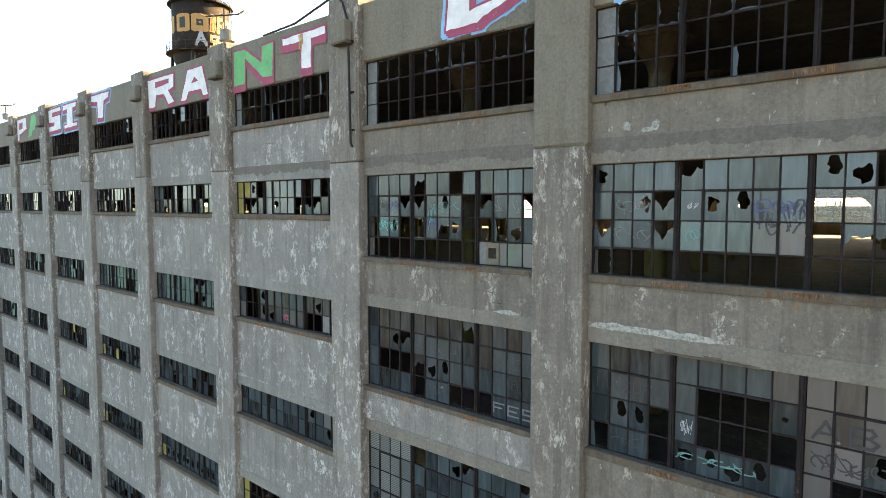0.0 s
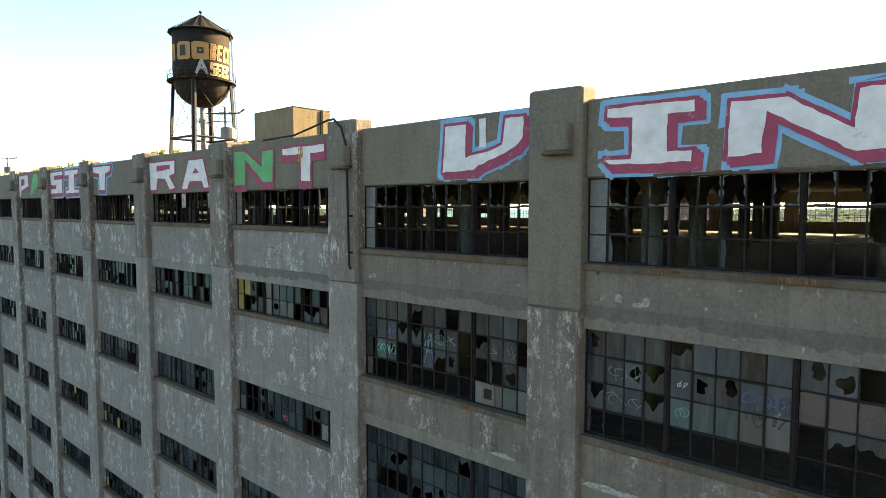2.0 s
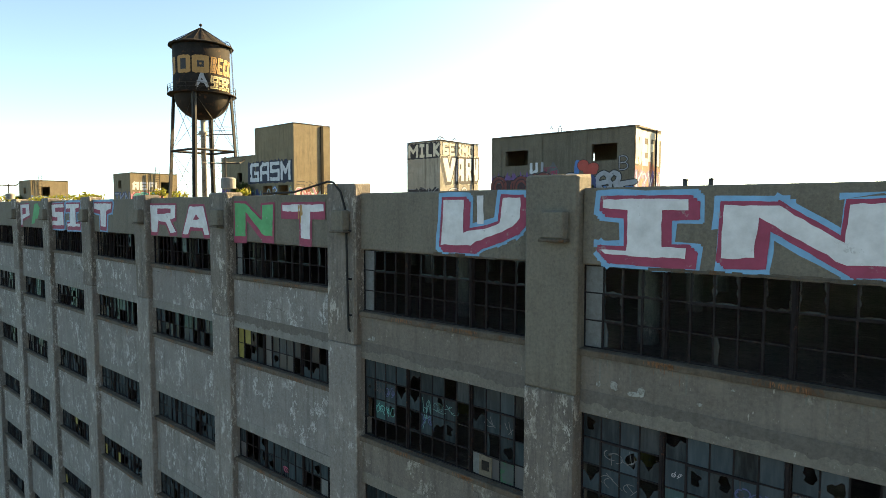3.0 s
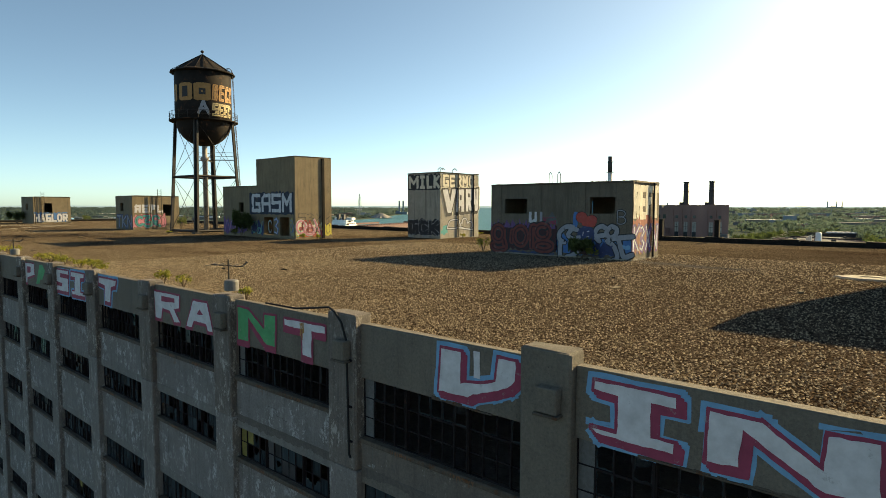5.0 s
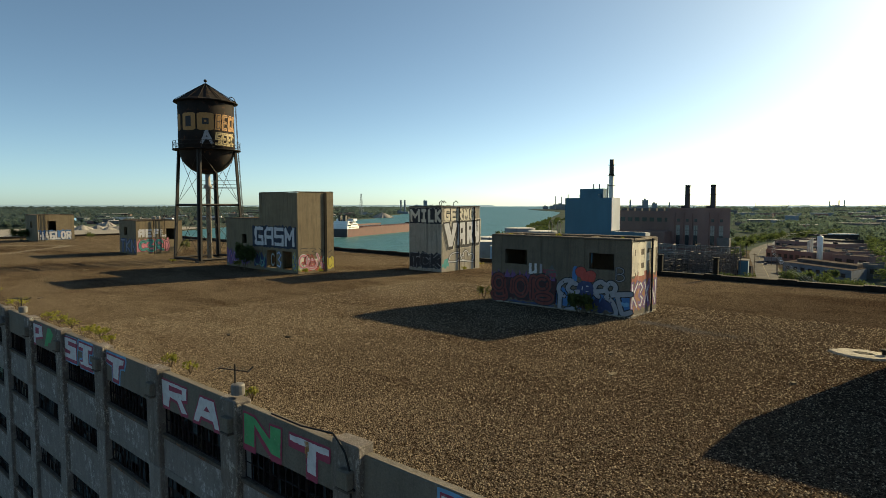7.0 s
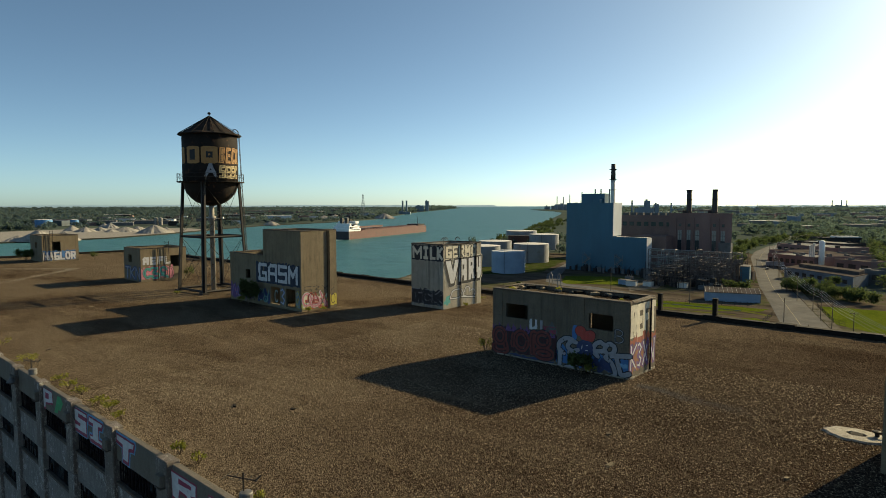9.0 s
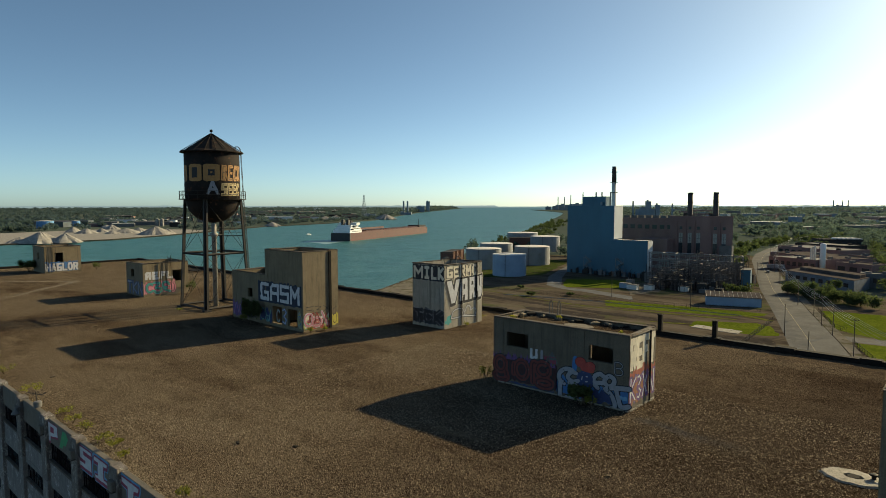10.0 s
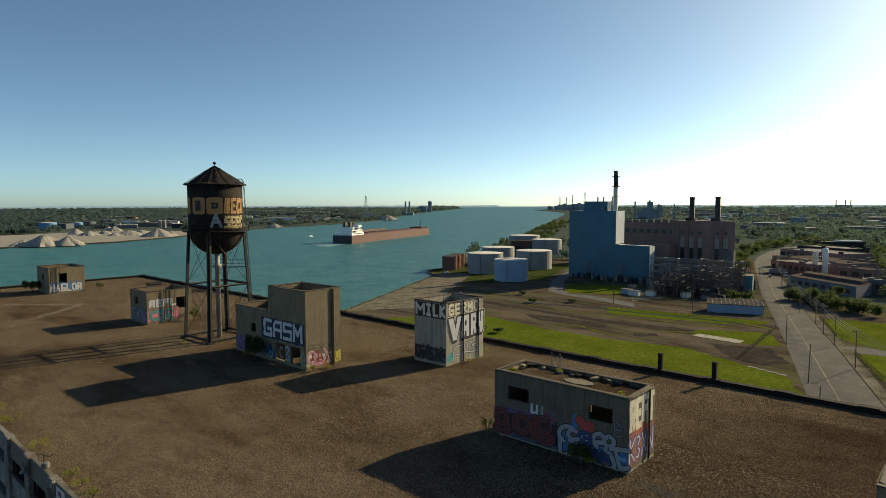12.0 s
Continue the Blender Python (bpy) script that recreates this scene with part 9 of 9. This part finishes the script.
for hx, hy0, hz, ow in ((-80.86, 27.55, 41.3, house_d), (-125.16, 25.6, 41.6, house_e)):
    bm = bmesh.new()
    for s in (0, 0.5):
        rod(bm, (hx + 0.12, hy0 + s, ROOF + 0.3), (hx + 0.12, hy0 + s, hz), 0.035, n=5)
    z = ROOF + 0.5
    while z < hz - 0.2:
        rod(bm, (hx + 0.12, hy0, z), (hx + 0.12, hy0 + 0.5, z), 0.02, n=4)
        z += 0.3
    part("ladder", bm, "rust_leg", ow, "rusted wall ladder")
    rods("downpipe", [(hx + 0.08, hy0 - 1.0, ROOF), (hx + 0.08, hy0 - 1.0, hz - 1.0)], 0.06, "pipe", ow)
bm = bmesh.new()
for x in (-17.9, -17.2):
    pts = [(x, 28.25, 40.2), (x, 28.25, 41.2), (x, 28.05, 41.4), (x, 27.85, 41.2), (x, 27.85, 40.4)]
    for p, q in zip(pts, pts[1:]):
        rod(bm, p, q, 0.03, n=5)
part("ladder_hoops", bm, "gal", house_a)

# ---------------------------------------------------------------- roof clutter
pad = thing("roof_drain", "round pale flashing pad with an open drain and valve", "drain", at=pose(1.85, 22.7, ROOF))
bm = bmesh.new()
n = 28
ring = [(1.35 * (1 + 0.06 * math.sin(3 * i) + 0.04 * math.cos(5 * i)) * math.cos(6.283 * i / n), 0.95 * (1 + 0.06 * math.sin(2 * i)) * math.sin(6.283 * i / n)) for i in range(n)]
lo = [bm.verts.new((x, y, -0.02)) for x, y in ring]
mid2 = [bm.verts.new((x * 0.9, y * 0.9, 0.05)) for x, y in ring]
hi = [bm.verts.new((x * 0.3, y * 0.3, 0.07)) for x, y in ring]
pit = [bm.verts.new((x * 0.28, y * 0.28, -0.1)) for x, y in ring]
for a, b2 in ((lo, mid2), (mid2, hi), (hi, pit)):
    for i in range(n):
        bm.faces.new((a[i], a[(i + 1) % n], b2[(i + 1) % n], b2[i]))
bm.faces.new(pit)
part("flashing", bm, "hut_pale", pad, "pale ragged flashing")
# flat black disc over the pit paints the shade inside the drain
bm = bmesh.new()
lathe(bm, (0, 0), [(0.26, 0.072), (0.26, 0.075), (0.02, 0.076)], 14)
part("mouth", bm, "tar", pad, "black disc for the dark of the drain mouth")
bm = bmesh.new()
lathe(bm, (0.75, 0.25), [(0.09, 0), (0.09, 0.2), (0.16, 0.22), (0.16, 0.3), (0.05, 0.33)], 10)
rod(bm, (0.55, 0.25, 0.26), (1.1, 0.3, 0.26), 0.04, n=6)
part("valve", bm, "pipe", pad, "black iron valve")
for x in (-17.7, -12.55):
    po = thing("parapet_post", "dark square post on the rear parapet", "post", "parapet posts", at=pose(x, BACK - 0.1, 36.13))
    part("shaft", rough_box(-0.2, 0.2, -0.2, 0.2, 0, 1.55, 0.02, 0.01, 5), "tar", po)
    part("cap", rough_box(-0.24, 0.24, -0.24, 0.24, 1.56, 1.62, 0.01, 0.005, 6), "tar", po)
r = random.Random(41)
for i in range(26):
    x, y = r.uniform(-110, 12), r.uniform(2, 46)
    ob = mesh_ob("debris", rough_box(-0.16, 0.16, -0.1, 0.1, -0.02, 0.05, 0.02, 0.03, i), r.choice(("hut", "sill", "tar")))
    ob.matrix_basis = pose(x, y, ROOF, r.uniform(-10, 10), 0, r.uniform(0, 180)) @ Matrix.Diagonal((r.uniform(0.5, 1.6), r.uniform(0.5, 1.5), 1, 1))
    tagged(ob, "small broken slab of roof debris on the gravel", "debris", "roof debris")
for i in range(12):
    x, y = -118 + r.uniform(-9, 12), 44 + r.uniform(-2.5, 2)
    ob = mesh_ob("tar_sheet", rough_box(-2, 2, -0.7, 0.7, -0.02, 0.12, 0.03, 0.05, 60 + i), "tar")
    ob.matrix_basis = pose(x, y, ROOF, r.uniform(-4, 4), r.uniform(-3, 3), r.uniform(-25, 25))
    tagged(ob, "torn black roofing sheet lying on the roof", "roofing sheet", "roofing sheets")

# ---------------------------------------------------------------- weeds and shrubs on the roof
def weed(x, y, r0, h, n, seed, label, size=0.07):
    th = thing("weed", label, "weed", "roof weeds", at=pose(x, y, ROOF))
    g = random.Random(seed)
    bm = bmesh.new()
    pts = []
    for i in range(7):
        a, q = g.uniform(0, 6.283), g.uniform(0.3, 1.0)
        tip = Vector((r0 * q * math.cos(a), r0 * q * math.sin(a), h * g.uniform(0.55, 1.0)))
        rod(bm, (0, 0, -0.05), tip * 0.5 + Vector((0, 0, h * 0.1)), 0.018, 0.012, 5)
        rod(bm, tip * 0.5 + Vector((0, 0, h * 0.1)), tip, 0.012, 0.004, 5)
        pts.append((tip.x * 0.8, tip.y * 0.8, tip.z * 0.35, r0 * 0.45, h * 0.55))
    tagged(part("stem", bm, "stem", th), kind="stuff")
    leaf_mesh("leaves", pts, n // 7, size, seed, "shrub" if h > 1.4 else "weed", th)


WEEDS = ((-12.85, 23.6, 0.85, 1.55, 2800), (-12.2, 23.7, 0.5, 0.9, 400), (-20.9, 24.1, 0.5, 1.3, 300), (-52.6, 23.8, 1.25, 3.3, 6500), (-54.0, 24.0, 0.6, 1.2, 600), (-44.0, 25.4, 0.5, 0.7, 300), (-43.9, 27.0, 0.4, 0.5, 200),
         (-79.9, 30.4, 0.9, 2.3, 500), (-131.2, 23.2, 1.6, 2.8, 4000), (-132.6, 23.4, 1.1, 1.8, 500), (-124.7, 33.0, 0.9, 2.0, 500), (-34.5, 38.2, 0.4, 0.5, 200), (-36.5, 43.0, 0.9, 0.5, 250), (-40.6, 44.0, 0.9, 0.5, 250),
         (-19.3, 0.9, 0.35, 0.75, 160), (-17.8, 1.0, 0.3, 0.6, 130), (-25.6, 0.9, 0.4, 0.6, 160), (-27.3, 1.0, 0.5, 0.75, 200), (-28.8, 0.9, 0.6, 0.65, 200), (-31.5, 1.0, 0.5, 0.7, 180), (-33.4, 0.9, 0.6, 0.65, 180),
         (-35.2, 1.0, 0.6, 0.6, 150), (-12.9, 0.8, 0.25, 0.6, 120), (-49.0, 1.0, 0.8, 1.0, 300), (-53.0, 0.9, 0.9, 1.2, 350), (-60, 1.0, 1.0, 1.0, 300), (-41.5, 1.0, 0.8, 0.8, 250), (-66.5, 22.5, 0.5, 0.4, 150), (-60.9, 27.2, 0.6, 0.9, 200))
for i, (x, y, r0, h, n) in enumerate(WEEDS):
    weed(x, y, r0, h, n, 900 + i, "bushy green shrub growing at a roof house wall" if h > 1.4 else "yellow-green weeds sprouting from the roof gravel", 0.09 if h > 1.4 else 0.06)

# ---------------------------------------------------------------- loose roof stones
g = np.random.default_rng(12)
cnt = 100000
sx = g.uniform(-32, 12, cnt)
sy = 0.4 + 30 * g.random(cnt) ** 1.7
sz = np.full(cnt, ROOF - 0.005)
size = g.uniform(0.012, 0.034, cnt) * (1 + 0.02 * sy)
shape = np.array([(1, 0, 0), (-0.5, 0.87, 0), (-0.5, -0.87, 0), (0.1, 0.05, 0.9)])
jit = g.uniform(0.6, 1.3, (cnt, 4, 3))
ang = g.uniform(0, 6.283, cnt)
v = shape[None] * jit * size[:, None, None]
ca, sa = np.cos(ang)[:, None], np.sin(ang)[:, None]
vx, vy = v[:, :, 0] * ca - v[:, :, 1] * sa, v[:, :, 0] * sa + v[:, :, 1] * ca
co = np.stack([vx + sx[:, None], vy + sy[:, None], v[:, :, 2] + sz[:, None]], 2).reshape(-1, 3)
tri = (np.arange(cnt)[:, None, None] * 4 + np.array([(0, 1, 3), (1, 2, 3), (2, 0, 3)])[None]).reshape(-1)
me = bpy.data.meshes.new("roof_stones")
me.vertices.add(len(co))
me.vertices.foreach_set("co", co.ravel())
me.loops.add(len(tri))
me.loops.foreach_set("vertex_index", tri)
me.polygons.add(len(tri) // 3)
me.polygons.foreach_set("loop_start", np.arange(0, len(tri), 3))
me.polygons.foreach_set("loop_total", np.full(len(tri) // 3, 3))
me.update(calc_edges=True)
M["stones"] = material("loose roof stones", island_paint((0.035, 0.026, 0.017), (0.42, 0.34, 0.235), (0.16, 0.12, 0.08)), rough=0.95)
me.materials.append(M["stones"])
tagged(new("roof_stones", me), "loose brown gravel stones on the roof", "gravel", kind="stuff")

# pale washed stones lying in lines on the roof
def stone_line(a, b2, count, spread, lo, hi, seed):
    g = np.random.default_rng(seed)
    t = g.random(count)
    fade = (1 - t) ** 0.6
    x = a[0] + (b2[0] - a[0]) * t + g.normal(0, spread, count)
    y = a[1] + (b2[1] - a[1]) * t + g.normal(0, spread, count) + 0.12 * np.sin(t * 9)
    keep = g.random(count) < fade + 0.15
    x, y = x[keep], y[keep]
    verts, faces = [], []
    for i, (px, py) in enumerate(zip(x, y)):
        s, q = g.uniform(lo, hi), g.uniform(0, 6.28)
        for k in range(3):
            verts.append((px + s * math.cos(q + 2.1 * k), py + s * math.sin(q + 2.1 * k), ROOF + 0.012))
        verts.append((px, py, ROOF + 0.012 + s * 0.7))
        faces += [(4 * i, 4 * i + 1, 4 * i + 3), (4 * i + 1, 4 * i + 2, 4 * i + 3), (4 * i + 2, 4 * i, 4 * i + 3)]
    ob = raw_mesh("pale_stones", verts, faces, "pale_stone")
    tagged(ob, "line of pale washed stones on the gravel", "gravel", kind="stuff")


M["pale_stone"] = material("pale washed stones", island_paint((0.15, 0.122, 0.09), (0.36, 0.32, 0.265), (0.22, 0.19, 0.145)), rough=1.0, spec=0.0)
stone_line((-9.0, 23.5), (-2.5, 22.5), 2600, 0.3, 0.012, 0.03, 5)
stone_line((-107.1, 24.1), (-117.4, 15.1), 1100, 0.4, 0.03, 0.07, 6)
stone_line((-107.6, 24.3), (-93.3, 10.3), 1300, 0.4, 0.03, 0.07, 7)

# patch of pale flashing on the graffiti house's own roof
bm = bmesh.new()
ring = [(1.1 * (1 + 0.12 * math.sin(3 * i)) * math.cos(6.283 * i / 22), 0.6 * (1 + 0.12 * math.cos(4 * i)) * math.sin(6.283 * i / 22)) for i in range(22)]
prism(bm, ring, 0.0, 0.05)
bmesh.ops.translate(bm, verts=bm.verts[:], vec=(-14.6, 26.3, 40.162))
part("flashing", bm, "hut_grey", house_a, "pale ragged flashing patch")
for i, (x, y) in enumerate(((-16.9, 27.5), (-11.0, 25.2), (-19.4, 25.4))):
    leaf_mesh("roof_tuft", [(x, y, 40.16, 0.3, 0.35)], 160, 0.06, 300 + i, "weed", house_a)

rr = random.Random(61)
for i in range(22):
    x, y = (rr.uniform(-20.0, -10.5), rr.uniform(27.2, 27.9)) if i < 14 else (rr.uniform(-20.05, -19.4), rr.uniform(24.8, 27.6))
    q = rr.uniform(0.12, 0.35)
    bm = rough_box(-q, q, -q * 0.6, q * 0.6, 0, q * 0.7, 0.05, 0.05, 950 + i)
    bmesh.ops.rotate(bm, verts=bm.verts[:], cent=(0, 0, 0), matrix=Matrix.Rotation(rr.uniform(0, 3.1), 3, "Z"))
    bmesh.ops.translate(bm, verts=bm.verts[:], vec=(x, y, 40.15))
    part("rubble", bm, rr.choice(("hut", "tar", "hut_grey")), house_a, "broken coping rubble")
for x0, x1, y0, y1, n in ((-20.45, -10.0, 24.29, 24.34, 60), (-9.99, -9.95, 24.3, 28.2, 30)):
    bm = bmesh.new()
    for i in range(n):
        if rr.random() < 0.72:
            a, b2 = i / n, (i + 1) / n
            if x1 - x0 > 1:
                box(bm, x0 + (x1 - x0) * a, x0 + (x1 - x0) * b2, y0 - rr.uniform(0, 0.05), y1, ROOF - 0.05, ROOF + rr.uniform(0.02, 0.06))
            else:
                box(bm, x0, x1 + rr.uniform(0, 0.05), y0 + (y1 - y0) * a, y0 + (y1 - y0) * b2, ROOF - 0.05, ROOF + rr.uniform(0.03, 0.09))
    tagged(part("foot_flashing", bm, "hut_pale", house_a, "broken pale flashing along the foot"), kind="stuff")

# the further bays stand a little closer together
for ob in wall_south.children:
    if ob.name.startswith("graffiti_letter"):
        continue
    n = len(ob.data.vertices)
    co = np.empty(3 * n)
    ob.data.vertices.foreach_get("co", co)
    co = co.reshape(-1, 3)
    back = np.maximum(0.0, -co[:, 0] - 9.5)
    co[:, 0] += np.maximum(0.0, np.minimum(0.008 * back + 0.0024 * back * back, (co[:, 0] - WEST) * 0.045))
    ob.data.vertices.foreach_set("co", co.ravel())
